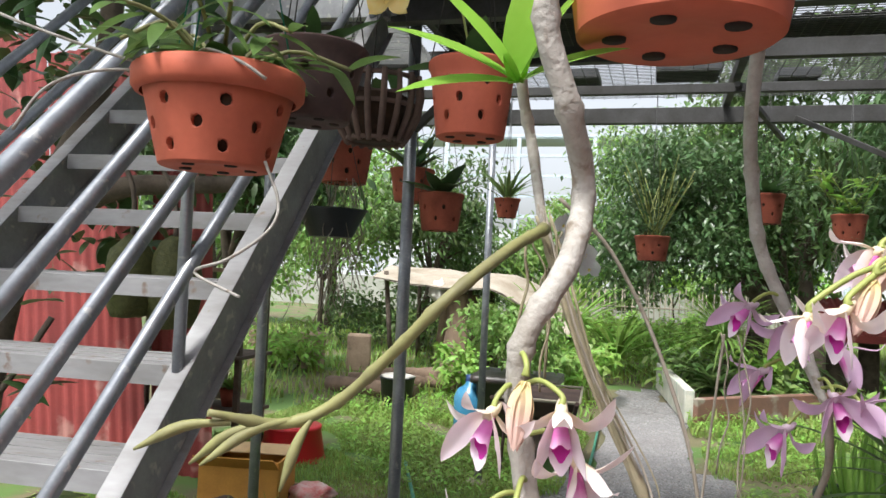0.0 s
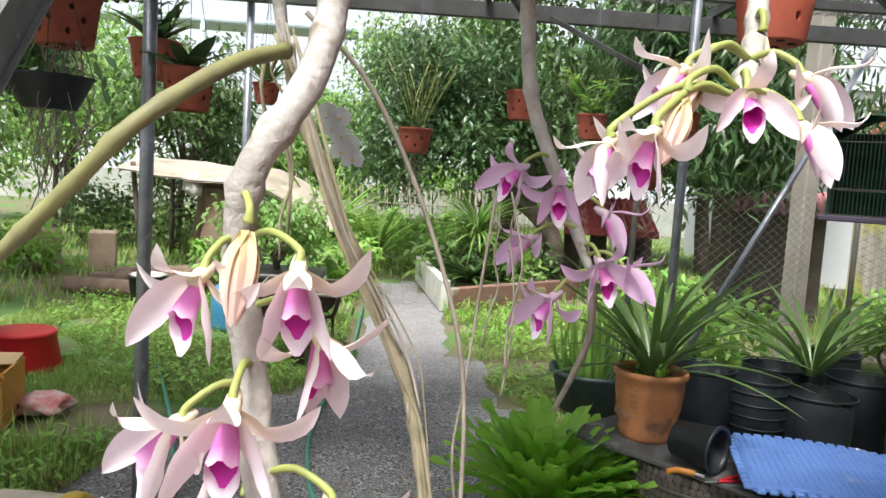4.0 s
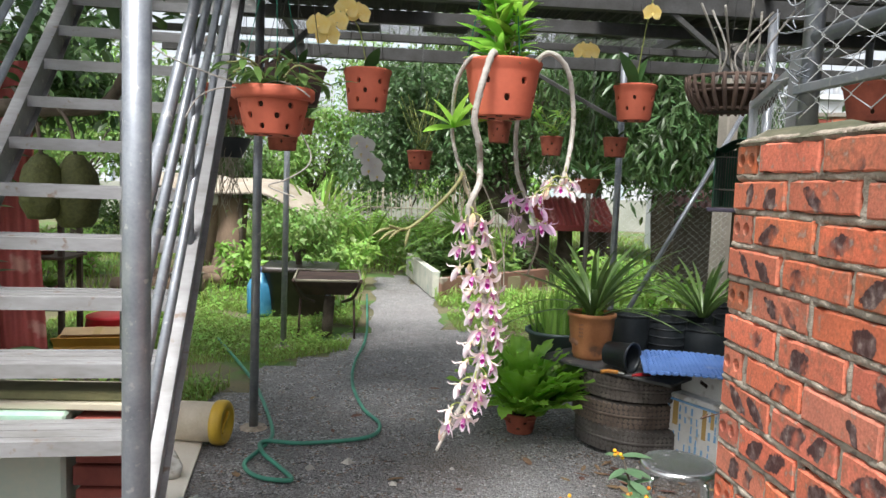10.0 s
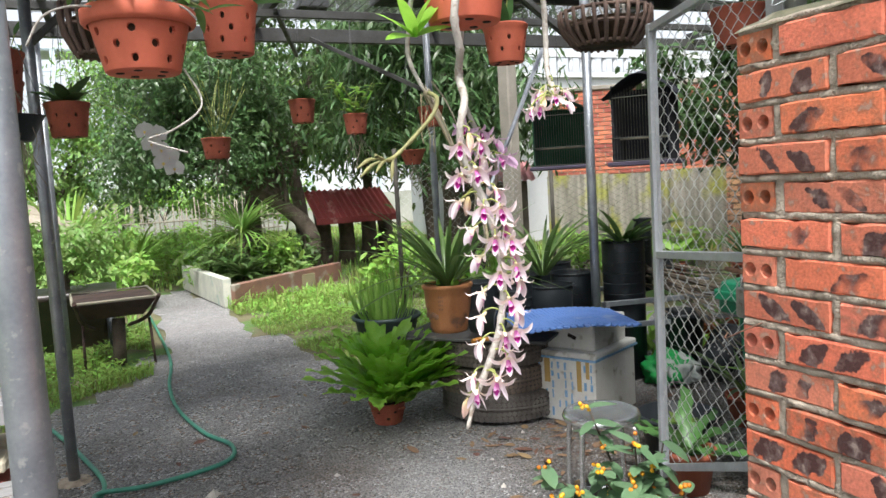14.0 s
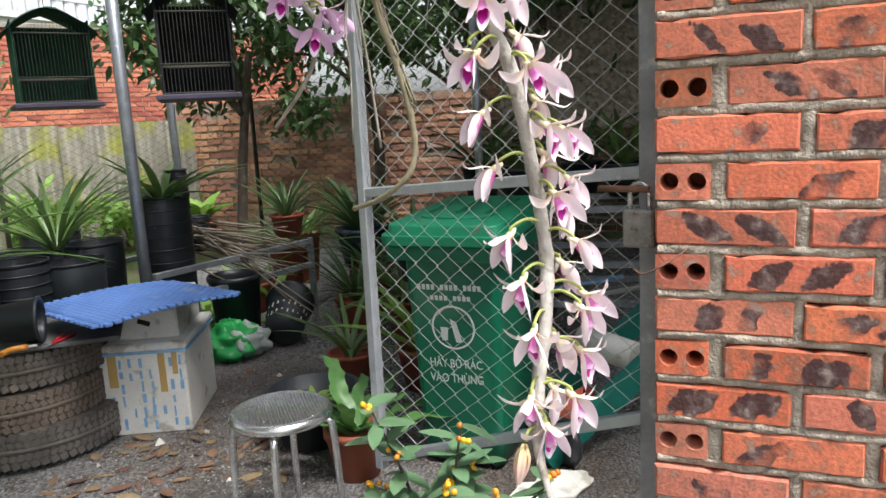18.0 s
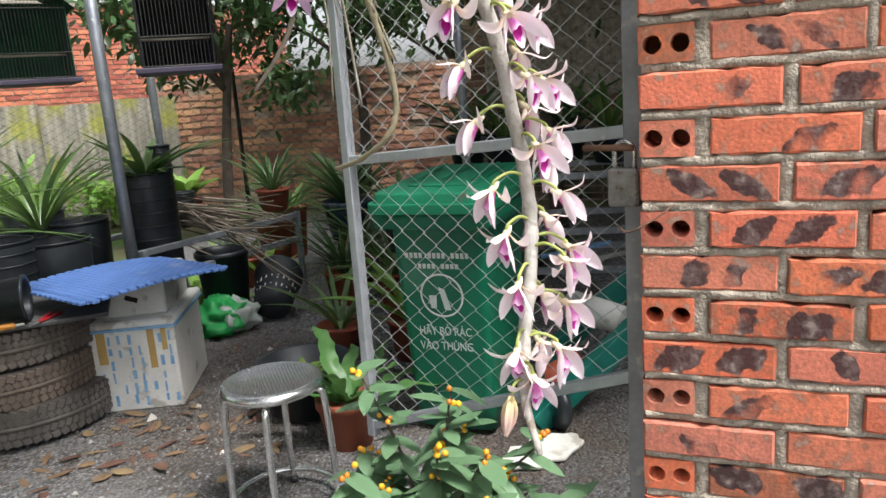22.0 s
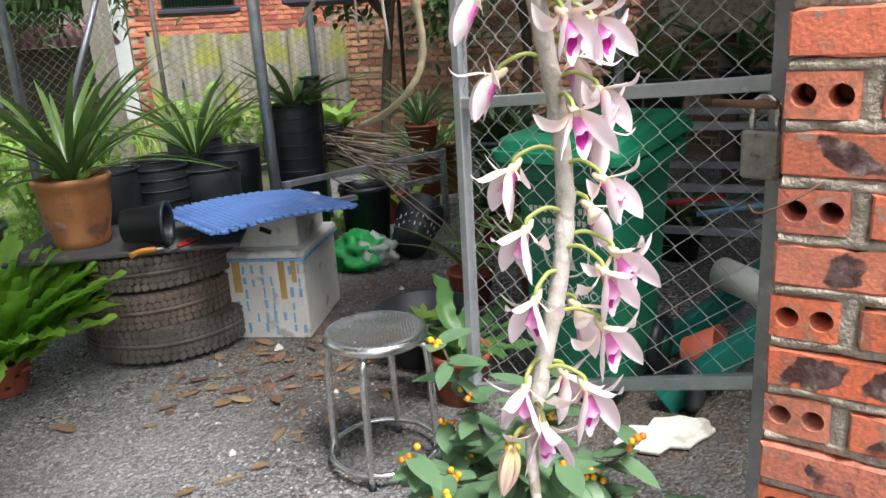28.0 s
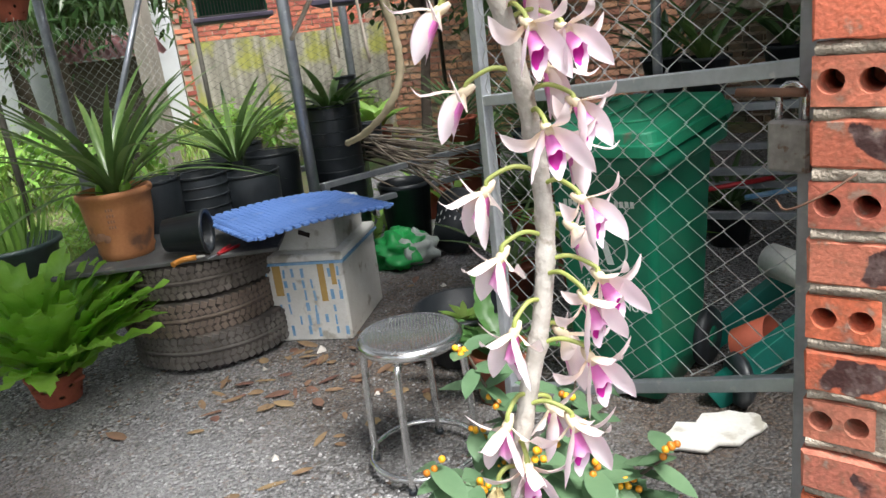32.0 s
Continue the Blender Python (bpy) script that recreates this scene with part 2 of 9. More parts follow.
LEAF = leafmat("tree_leaf", (0.075, 0.145, 0.04), (0.14, 0.21, 0.07), 0.34, trans=0.42)
LEAFMID = leafmat("mid_leaf", (0.17, 0.31, 0.065), (0.26, 0.4, 0.11), trans=0.42)
LEAFDARK = leafmat("dark_leaf", (0.055, 0.115, 0.038), (0.11, 0.18, 0.068), 0.33, trans=0.38)
LEAFLIGHT = leafmat("light_leaf", (0.2, 0.38, 0.06), (0.3, 0.47, 0.1), trans=0.4)
GRASS = leafmat("grass_blade", (0.21, 0.34, 0.055), (0.33, 0.43, 0.12), 0.55, 0.04)
STRAP = leafmat("strap_leaf", (0.075, 0.15, 0.04), (0.17, 0.25, 0.075), 0.3, 0.02)
FERN = leafmat("fern_leaf", (0.24, 0.5, 0.05), (0.36, 0.62, 0.1), 0.3, 0.014, 0.5)
ORCHLEAF = leafmat("orchid_leaf", (0.05, 0.12, 0.035), (0.09, 0.18, 0.06), 0.35)

# ---- ground ----
g = Geo()
xs = [-400, -60, -25] + [-16 + i for i in range(33)] + [25, 60, 400]
ys = [-400, -60, -20] + [-8 + i for i in range(40)] + [40, 80, 400]
for j, y in enumerate(ys):
    for i, x in enumerate(xs):
        lift = -0.02 if (-3 < x < 7 and -6 < y < 5.2) or (-1.1 < x < 1.5 and y < 11.5) else 0.03 * noise.noise(Vector((x * 0.35, y * 0.35, 0)))
        g.v.append((x, y, lift))
for j in range(len(ys) - 1):
    for i in range(len(xs) - 1):
        a = j * len(xs) + i
        g.f.append((a, a + 1, a + 1 + len(xs), a + len(xs)))
        g.s.append(True)
part("ground", g, GROUND, label="bare garden soil with sparse green weeds", kind="structure")

# ---- brick garden wall ----
WX, WEND, CO, WZ = 0.755, 0.525, 0.0765, 0.033  # face plane, end, course height, base of the first course
wall = thing("wall_brick", "red hollow-brick garden wall with thick grey mortar joints", "wall", kind="structure")
WLEN = 3.6
g = Geo()
g.box((0.1, WLEN - 0.012, 1.545), (WX + 0.098 + 0.05, WEND - 0.006 - (WLEN - 0.012) / 2, 0.7875))
part("mortar_core", g, MORTAR, wall)
# ---- gate and posts ----
g = Geo()


def rail(name, pts, r, mat, parent, n=12, label=""):
    return part(name, Geo().tube(pts, r, n), mat, parent, label)


def bar(name, a, b, w, h, mat, parent, c=0.002, label=""):
    """A square bar from a to b, w wide and h high."""
    a, b = Vector(a), Vector(b)
    d = b - a
    q = d.to_track_quat("X", "Z").to_matrix().to_4x4()
    return part(name, Geo().box((d.length, w, h), (0, 0, 0), None, c).moved(Matrix.Translation((a + b) / 2) @ q), mat, parent, label)


def chain_link(width, height, pitch=0.06, r=0.0015, seg=None):
    """Woven zigzag wires in the plane y = 0, from the origin to (width, 0, height)."""
    g = Geo()
    nw, step = int(width / pitch) + 1, pitch * 0.55
    for i in range(nw):
        pts, z, k = [], 0.0, 0
        while z <= height + 1e-6:
            x = i * pitch + (pitch * 0.52 if (k + i) % 2 else -pitch * 0.0)
            pts.append((min(max(x, 0), width), 0.004 * (1 if k % 2 else -1), z))
            z += step
            k += 1
        g.tube(pts, r, 4, False)
    return g


def roof_post(label, x, y, h, r, foot=False):
    t = thing("roof_post", label, "post", (x, y, 0), group="roof posts")
    part("pole", Geo().tube([(0, 0, 0), (0, 0, h)], r, 16), GALV, t)
    if foot:
        part("footing", Geo().lathe([(0.0, 0.02), (0.07, 0.018), (0.085, 0.0)], 10), MORTAR, t, "rough concrete footing")
    return t


ROOF = 2.46
roof_post("thick galvanised steel roof post beside the stair", -0.63, 0.68, ROOF, 0.033)
roof_post("galvanised steel roof post on a concrete footing in gravel", -0.772, 3.1, ROOF, 0.025, True)
roof_post("galvanised steel roof post standing in the grass", -0.9, 5.2, ROOF, 0.025, True)
roof_post("galvanised steel roof post behind the potted plants", 1.676, 4.396, ROOF, 0.025)
roof_post("galvanised steel roof post beside the black pots", 2.08, 2.99, ROOF, 0.027)
roof_post("galvanised steel post under the stair landing", -1.62, 3.46, ROOF, 0.025)

# stair: its own frame runs up along y, turned a little from the yard's
SL, SW, RISE = 0.955, 0.72, 0.177


def stair_z(y):
    return -0.288 + SL * y


stair = thing("steel_stair", "weathered grey steel stair with open treads and pipe handrails", "stair", (-0.621, 0, 0), 4.92)
YB, YT = 0.302, (ROOF + 0.02 + 0.288) / SL
for x, out in ((0.024, 1), (-SW - 0.024, -1)):
    a, b = Vector((x, YB, 0)), Vector((x, YT, stair_z(YT)))
    d = (b - a).normalized()
    nrm = Vector((0, -d.z, d.y))
    bar("stringer", a - nrm * 0.07, b - nrm * 0.07, 0.012, 0.136, PAINTGREY, stair, 0.002, "dull grey channel stringer")
    for up in (0.003, 0.137):
        bar("flange", a - nrm * up, b - nrm * up, 0.05, 0.006, WEATHERED, stair, 0.001)
    for k, h in enumerate((0.21, 0.43, 0.64, 0.84)):
        low = YB + (0.375 if out > 0 else 0.16)
        rail("rail", [(x + 0.008 * out, low, stair_z(low) + h), (x + 0.008 * out, YT, stair_z(YT) + h)], 0.02 if k == 3 else 0.0155, GALV, stair)
    for y in (1.565, YT - 0.1):
        rail("baluster", [(x - 0.004 * out, y, stair_z(y) - 0.01), (x - 0.004 * out, y, stair_z(y) + 0.84)], 0.013, GALV, stair)
z = 0.147
while z < ROOF - 0.1:
    y = (z + 0.288) / SL
    g = Geo().box((SW - 0.002, 0.2, 0.006), (-SW / 2, y + 0.1, z - 0.003), None, 0.001)
    g.box((SW - 0.002, 0.005, 0.04), (-SW / 2, y + 0.0025, z - 0.025))
    for k in range(3):
        g.box((SW - 0.01, 0.012, 0.003), (-SW / 2, y + 0.04 + 0.06 * k, z + 0.0012))
    part("tread", g, WEATHERED, stair)
    z += RISE

# ---- gate, padlock and wire fences ----
GA, GU = Vector((0.903, 0.544, 0)), Vector((0.3306, 0.9438, 0))


def gate_at(u, z, off=0.0):
    return GA + GU * u + Vector((0, 0, z)) + Vector((-GU.y, GU.x, 0)) * off


gate = thing("wire_gate", "galvanised square-tube gate with diamond wire mesh beside the wall", "gate")
bar("upright", gate_at(0.81, 0.24), gate_at(0.8, 1.76), 0.027, 0.027, GATESTEEL, gate)
bar("top_rail", gate_at(0.0, 1.75), gate_at(0.8, 1.745), 0.024, 0.024, GATESTEEL, gate)
bar("middle_rail", gate_at(0.0, 1.072), gate_at(0.8, 1.008), 0.024, 0.024, GATESTEEL, gate)
bar("bottom_rail", gate_at(0.0, 0.588), gate_at(0.8, 0.275), 0.024, 0.024, GATESTEEL, gate)
bar("lock_upright", gate_at(-0.0, 0.0), gate_at(-0.0, 1.78), 0.05, 0.035, PAINTGREY, gate, label="dull grey steel upright")
net = Geo()
nw, pitch = 22, 0.0365
for i in range(nw):
    pts, k, z = [], 0, 1.735
    u0 = 0.015 + i * pitch
    low = 0.588 - 0.39 * u0
    while z > low:
        pts.append(gate_at(min(0.79, u0 + (pitch * 1.01 if (k + i) % 2 else -pitch * 0.01)), z, 0.003 if (k + i) % 2 else -0.003))
        z -= 0.029
        k += 1
    net.tube(pts, 0.0013, 5, False)
MESHWIRE = material("galvanised_wire", (0.62, 0.63, 0.62), (0.45, 0.46, 0.46), 0.45, 0.25, 20, 0)
part("wire_mesh", net, MESHWIRE, gate, "diamond wire mesh", "stuff")

BRASSGREY = material("dull_steel_lock", (0.36, 0.34, 0.32), (0.22, 0.205, 0.195), 0.42, 0.55, 40, 0.06, spots=((0.16, 0.1, 0.07), 60, 0.62))
RUST = material("rusty_bolt", (0.2, 0.1, 0.06), (0.12, 0.07, 0.05), 0.8, 0.3, 30, 0.15)
CHROMED = material("bright_shackle_steel", (0.7, 0.7, 0.69), (0.55, 0.55, 0.54), 0.25, 0.9, 30, 0.03)
lock = thing("padlock", "worn steel padlock hanging closed on the gate bolt", "padlock", (0.8, 0.556, 1.0), 74)
part("lock_body", Geo().box((0.058, 0.024, 0.068), (0, 0, -0.02), None, 0.004), BRASSGREY, lock)
part("shackle", Geo().tube([(-0.018, 0, 0.01)] + [(0.018 * math.cos(math.pi - a * math.pi / 8), 0, 0.042 + 0.018 * math.sin(a * math.pi / 8)) for a in range(9)] + [(0.018, 0, 0.01)], 0.005, 8), CHROMED, lock)
part("emblem_ring", Geo().lathe([(0.015, 0), (0.0165, 0.001), (0.018, 0)], 20, (0, -0.0112, -0.022), pose(0, 0, 0, 90)), GALV, lock)
part("emblem_bar", Geo().box((0.02, 0.002, 0.004), (0, -0.0125, -0.022), None, 0.0005), GALV, lock)
part("bolt", Geo().tube([(-0.02, 0.004, 0.05), (0.075, 0.006, 0.05)], 0.006, 8), RUST, lock)

# fence on the wall top
fence = thing("wire_fence", "rusty galvanised diamond wire fence along the brick wall top", "fence")
FX = 0.9
rail("post", [(FX, 0.5, 1.57), (FX, 0.5, 2.5)], 0.022, GALV, fence)
rail("post", [(FX, -1.7, 1.57), (FX, -1.7, 2.5)], 0.022, GALV, fence)
rail("rail", [(FX, 0.5, 1.80), (FX, -3.0, 1.80)], 0.016, GALV, fence)
bar("flat_rail", (FX - 0.03, 0.5, 1.685), (FX - 0.03, -3.0, 1.685), 0.02, 0.02, GALV, fence)
net = Geo()
for i in range(52):
    pts, k, z = [], 0, 1.62
    y0 = 0.47 - i * 0.06
    while z < 2.5:
        pts.append((FX - 0.028 + 0.005 * ((k + i) % 2) + 0.01 * math.sin(y0 * 7 + z * 5), y0 - (0.061 if (k + i) % 2 else 0), z))
        z += 0.034
        k += 1
    net.tube(pts, 0.0016, 4, False)
part("wire_mesh", net, MESHWIRE, fence, "loose diamond wire mesh with curled ends", "stuff")
net = Geo()
for i in range(34):
    z = rnd(1.6, 2.45)
    a = Vector((FX - 0.02, 0.47, z))
    net.tube(curve([a, a + Vector((-rnd(0.01, 0.05), rnd(0.02, 0.07), rnd(-0.03, 0.03))), a + Vector((-rnd(0.0, 0.04), rnd(0.0, 0.09), rnd(-0.06, 0.06)))], 4), 0.0016, 4)
part("wire_end", net, GALV, fence, "curled loose wire ends", "stuff")

# ---- terracotta pots ----
PEAT = material("coconut_husk", (0.07, 0.04, 0.022), (0.03, 0.018, 0.01), 0.95, 0, 20, 0.4, 120)
WIRE = material("hanging_wire", (0.12, 0.12, 0.12), (0.07, 0.07, 0.07), 0.5, 0.7, 10, 0)
CORD = material("green_cord", (0.01, 0.2, 0.13), (0.01, 0.14, 0.1), 0.6, 0, 10, 0)


def holed_wall(r0, r1, h, rows, n, lip):
    """A pot wall of thin cells; each row (height share, count, turn, size) of round holes is cut out and lined."""
    g = Geo()
    nv = 13
    taken = set()
    blocks = []
    for share, count, turn, _ in rows:
        j = max(1, min(nv - 3, int(share * nv)))
        for c in range(count):
            i = int((c + turn) * n / count) % n
            blocks.append((i, j))
            taken |= {(i % n, j), ((i + 1) % n, j), (i % n, j + 1), ((i + 1) % n, j + 1)}

    def at(u, v, inset=0.0):
        r = r0 + (r1 - r0) * v / nv - inset
        if lip and v >= nv * 0.86:
            r += lip
        a = 2 * math.pi * u / n
        return (r * math.cos(a), r * math.sin(a), h * v / nv)

    vs = {}

    def vert(u, v):
        key = (u % n, v)
        if key not in vs:
            vs[key] = len(g.v)
            g.v.append(at(*key))
        return vs[key]

    for j in range(nv):
        for i in range(n):
            if (i, j) not in taken:
                g.f.append((vert(i, j), vert(i + 1, j), vert(i + 1, j + 1), vert(i, j + 1)))
                g.s.append(True)
    for i, j in blocks:
        ring = [(0, 0), (1, 0), (2, 0), (2, 1), (2, 2), (1, 2), (0, 2), (0, 1)]
        outer = [vert(i + a, j + b) for a, b in ring]
        cells = [(1 + 0.9 * math.cos(math.radians(225 + 45 * k)), 1 + 0.9 * math.sin(math.radians(225 + 45 * k))) for k in range(8)]
        base = len(g.v)
        g.v += [at(i + a, j + b) for a, b in cells]
        g.v += [at(i + a, j + b, 0.009) for a, b in cells]
        for k in range(8):
            m = (k + 1) % 8
            g.f += [(outer[k], outer[m], base + m, base + k), (base + k, base + m, base + 8 + m, base + 8 + k)]
            g.s += [True, False]
    return g


def holed_pot(parent, r0, r1, h, mat, rows, n=40, lip=0.004, name="pot", at=None):
    g = holed_wall(r0, r1, h, rows, n, lip)
    rt = r1 + lip
    g.lathe([(rt, h), (rt - 0.004, h + 0.004), (rt - 0.012, h + 0.002), (rt - 0.014, h * 0.85)], n)
    g.lathe([(0.0, 0.002), (r0 * 0.25, 0.002), (r0 * 0.5, -0.001), (r0 - 0.004, -0.003), (r0, 0.0)], n)
    p = part(name, g, mat, parent, at=at)
    # dark discs on the closed base in place of shaded drain holes
    for k in range(5):
        a, q = 1.2566 * k + 0.3, r0 * 0.62
        part("drain_hole", Geo().lathe([(0, -0.0035), (0.009, -0.0035), (0.0095, 0.0)], 12, (q * math.cos(a), q * math.sin(a), 0)), HOLESHADE, p, "dark disc for the shade in a drain hole")
    c = Geo().lathe([(0, 0.004), (r0 - 0.01, 0.004), (r1 - 0.011, h * 0.86), (r1 * 0.5, h * 0.92), (0, h * 0.9)], 24)
    part("potting_mix", c, PEAT, p, "dark coconut husk potting mix")
    return p


def hanging_pot(label, x, y, z, r0, r1, h, mat, rows, cord=WIRE, n=64, lip=0.004, group="hanging pots"):
    t = thing("hanging_pot", label, "plant pot", (x, y, z), rnd(0, 90), group)
    holed_pot(t, r0, r1, h, mat, rows, n, lip)
    top = ROOF + 0.147 - z
    for k in range(3):
        a = 2 * math.pi * k / 3 + 0.4
        part("hanger", Geo().tube([((r1 + 0.002) * math.cos(a), (r1 + 0.002) * math.sin(a), h * 0.9), (0.012 * math.cos(a), 0.012 * math.sin(a), min(top - 0.02, h + 0.42)), (0, 0, top)], 0.0013, 5), cord, t)
    return t


ROWS3 = ((0.2, 6, 0.1, 1), (0.45, 6, 0.55, 1), (0.68, 6, 0.2, 1))
ROWS2 = ((0.3, 6, 0.1, 1), (0.6, 6, 0.55, 1))
pot_a = hanging_pot("wide orange terracotta hanging pot with round holes", -0.385, 1.13, 1.573, 0.08, 0.112, 0.13, CLAY, ((0.12, 7, 0.5, 1.25), (0.34, 7, 0.05, 1.3), (0.57, 7, 0.5, 1.25)), CORD, lip=0.006)
part("collar", Geo().lathe([(0.109, 0.098), (0.1165, 0.1), (0.121, 0.106), (0.1215, 0.13), (0.117, 0.135), (0.108, 0.134)], 64), CLAY, pot_a, "flared rim of the pot")
pot_b = hanging_pot("orange terracotta hanging pot with leaf and holes", -0.125, 1.58, 1.697, 0.066, 0.083, 0.14, CLAY, ROWS3)
pot_c = hanging_pot("large orange terracotta hanging pot with long orchid canes", 0.243, 0.765, 1.622, 0.075, 0.096, 0.133, CLAY, ROWS2, CORD)
pot_d = hanging_pot("orange terracotta hanging pot with a yellow orchid", 0.95, 1.88, 1.733, 0.066, 0.084, 0.137, CLAY, ROWS2)
DARKCLAY = material("dark_brown_clay", (0.09, 0.05, 0.045), (0.05, 0.03, 0.028), 0.75, 0, 10, 0.08)
pot_e = hanging_pot("dark brown clay hanging pot with round holes", -0.34, 1.33, 1.68, 0.065, 0.09, 0.12, DARKCLAY, ROWS2)
pot_s = hanging_pot("old red clay hanging pot with dark leaves", -0.645, 3.15, 1.60, 0.075, 0.095, 0.15, CLAYOLD, ROWS2)
pot_t = hanging_pot("small red clay hanging pot with strap leaves", -0.74, 5.0, 1.8, 0.06, 0.085, 0.12, CLAYOLD, ROWS2)
pot_g = hanging_pot("old red clay hanging pot beside the stair", -0.97, 3.72, 1.77, 0.085, 0.11, 0.16, CLAYOLD, ROWS2)
pot_h = hanging_pot("old red clay pot hung with grey roots", -0.85, 2.62, 1.73, 0.08, 0.1, 0.15, CLAYOLD, ROWS3)
pot_x = hanging_pot("dusty red plastic hanging pot behind the fence", 1.66, 1.41, 1.72, 0.08, 0.107, 0.13, CLAYOLD, ((0.2, 5, 0.1, 1),))
pot_u = hanging_pot("red clay pot hanging in the tree", 0.8, 4.69, 1.78, 0.075, 0.095, 0.16, CLAYOLD, ROWS2)
pot_v = hanging_pot("dark clay pot with tall bare canes", 0.19, 4.75, 1.55, 0.08, 0.1, 0.14, CLAYOLD, ROWS2)
pot_1 = hanging_pot("red clay pot hanging beside the tree", 1.28, 4.97, 1.71, 0.075, 0.095, 0.15, CLAYOLD, ROWS2)
pot_2 = hanging_pot("red clay pot hanging beside the roof post", 1.54, 4.07, 1.68, 0.07, 0.085, 0.13, CLAYOLD, ROWS2)
pot_3 = hanging_pot("shallow red clay pot hung low with hanging roots", 1.31, 3.87, 1.42, 0.05, 0.085, 0.09, CLAYOLD, ROWS2)

# slatted wooden baskets
SLAT = material("weathered_slat_wood", (0.17, 0.11, 0.085), (0.09, 0.06, 0.05), 0.85, 0, 14, 0.15, 80)


def slat_basket(label, x, y, z, r0, r1, h, n):
    t = thing("slat_basket", label, "hanging basket", (x, y, z), 0, "slatted baskets")
    for k in range(n):
        a = 2 * math.pi * k / n
        pts = [((r0 * (1 - s) + r1 * s + 0.02 * math.sin(s * 3.1)) * math.cos(a), (r0 * (1 - s) + r1 * s + 0.02 * math.sin(s * 3.1)) * math.sin(a), h * s) for s in (0, 0.15, 0.4, 0.7, 1)]
        part("slat", Geo().tube(pts, [0.007, 0.008, 0.0085, 0.008, 0.007], 6), SLAT, t)
    for rr, zz in ((r0 + 0.004, 0.008), ((r0 + r1) / 2 + 0.012, h * 0.55), (r1 - 0.006, h * 0.95)):
        part("hoop", Geo().lathe([(rr - 0.005, zz - 0.005), (rr + 0.005, zz - 0.005), (rr + 0.005, zz + 0.005), (rr - 0.005, zz + 0.005)], 28, close=True), SLAT, t)
    part("potting_mix", Geo().lathe([(0, 0.006), (r0 - 0.012, 0.006), (r1 - 0.03, h * 0.7), (0, h * 0.8)], 20), PEAT, t)
    for k in range(3):
        a = 2 * math.pi * k / 3
        part("hanger", Geo().tube([(r1 * math.cos(a), r1 * math.sin(a), h), (0, 0, min(h + 0.4, ROOF - z - 0.02)), (0, 0, ROOF + 0.147 - z)], 0.0014, 5), WIRE, t)
    return t


slat_basket("weathered slatted wooden basket with bare orchid canes", 1.26, 1.67, 1.76, 0.11, 0.17, 0.13, 26)
slat_basket("small slatted clay basket with hanging roots", -0.47, 1.95, 1.75, 0.07, 0.11, 0.17, 18)
BASK = thing("wire_basket", "black plastic hanging basket with grey moss", "hanging basket", (-0.8, 2.43, 1.53))
part("basket", Geo().lathe([(0, 0), (0.07, 0.0), (0.115, 0.09), (0.12, 0.09), (0.105, 0.08), (0.06, 0.01)], 24), BLACKPL, BASK)
for k in range(3):
    a = 2.1 * k
    part("hanger", Geo().tube([(0.118 * math.cos(a), 0.118 * math.sin(a), 0.09), (0, 0, 0.5), (0, 0, ROOF + 0.147 - 1.53)], 0.0013, 5), WIRE, BASK)

# ---- orchids ----
CANE = material("pale_orchid_cane", (0.48, 0.455, 0.42), (0.29, 0.265, 0.23), 0.75, 0, 40, 0.3, 220, spots=((0.22, 0.18, 0.14), 55, 0.6))
CANEY = material("yellow_green_cane", (0.27, 0.27, 0.1), (0.17, 0.16, 0.075), 0.6, 0, 20, 0.1)
ROOT = material("grey_orchid_root", (0.35, 0.31, 0.26), (0.2, 0.17, 0.13), 0.85, 0, 25, 0.15)


def petal_material(name, base, tip, reach, trans=0.25):
    """A petal that changes colour from its claw to its tip, with fine veins."""
    m = material(name, tip, tuple(c * 0.94 for c in tip), 0.5, 0, 60, 0.03, 260, trans=trans)
    n, l = m.node_tree.nodes, m.node_tree.links
    tc, ln, mr, mix = n.new("ShaderNodeTexCoord"), n.new("ShaderNodeVectorMath"), n.new("ShaderNodeMapRange"), n.new("ShaderNodeMix")
    ln.operation, mix.data_type = "LENGTH", "RGBA"
    mr.inputs[1].default_value, mr.inputs[2].default_value = reach
    l.new(tc.outputs["Object"], ln.inputs[0])
    l.new(ln.outputs["Value"], mr.inputs[0])
    l.new(mr.outputs[0], mix.inputs[0])
    mix.inputs[6].default_value = (*base, 1)
    users = [k.to_socket for k in n["Mix"].outputs[2].links]
    l.new(n["Mix"].outputs[2], mix.inputs[7])
    for k in users:
        l.new(mix.outputs[2], k)
    return m


PETAL = petal_material("pale_pink_petal", (0.88, 0.78, 0.7), (0.9, 0.79, 0.85), (0.006, 0.024))
PETALV = petal_material("violet_pink_petal", (0.72, 0.55, 0.66), (0.74, 0.5, 0.72), (0.006, 0.03))
SEPAL = petal_material("peach_sepal", (0.84, 0.72, 0.52), (0.9, 0.78, 0.79), (0.006, 0.024), 0.2)
BUDSKIN = petal_material("peach_bud", (0.68, 0.56, 0.28), (0.8, 0.58, 0.5), (0.006, 0.028), 0.2)
LIP = material("magenta_lip", (0.58, 0.006, 0.34), (0.7, 0.04, 0.48), 0.5, 0, 60, 0.03, trans=0.15)
LIPRIM = petal_material("lip_rim", (0.72, 0.2, 0.56), (0.88, 0.74, 0.85), (0.016, 0.03))
STALK = material("flower_stalk", (0.33, 0.38, 0.1), (0.25, 0.28, 0.08), 0.5)


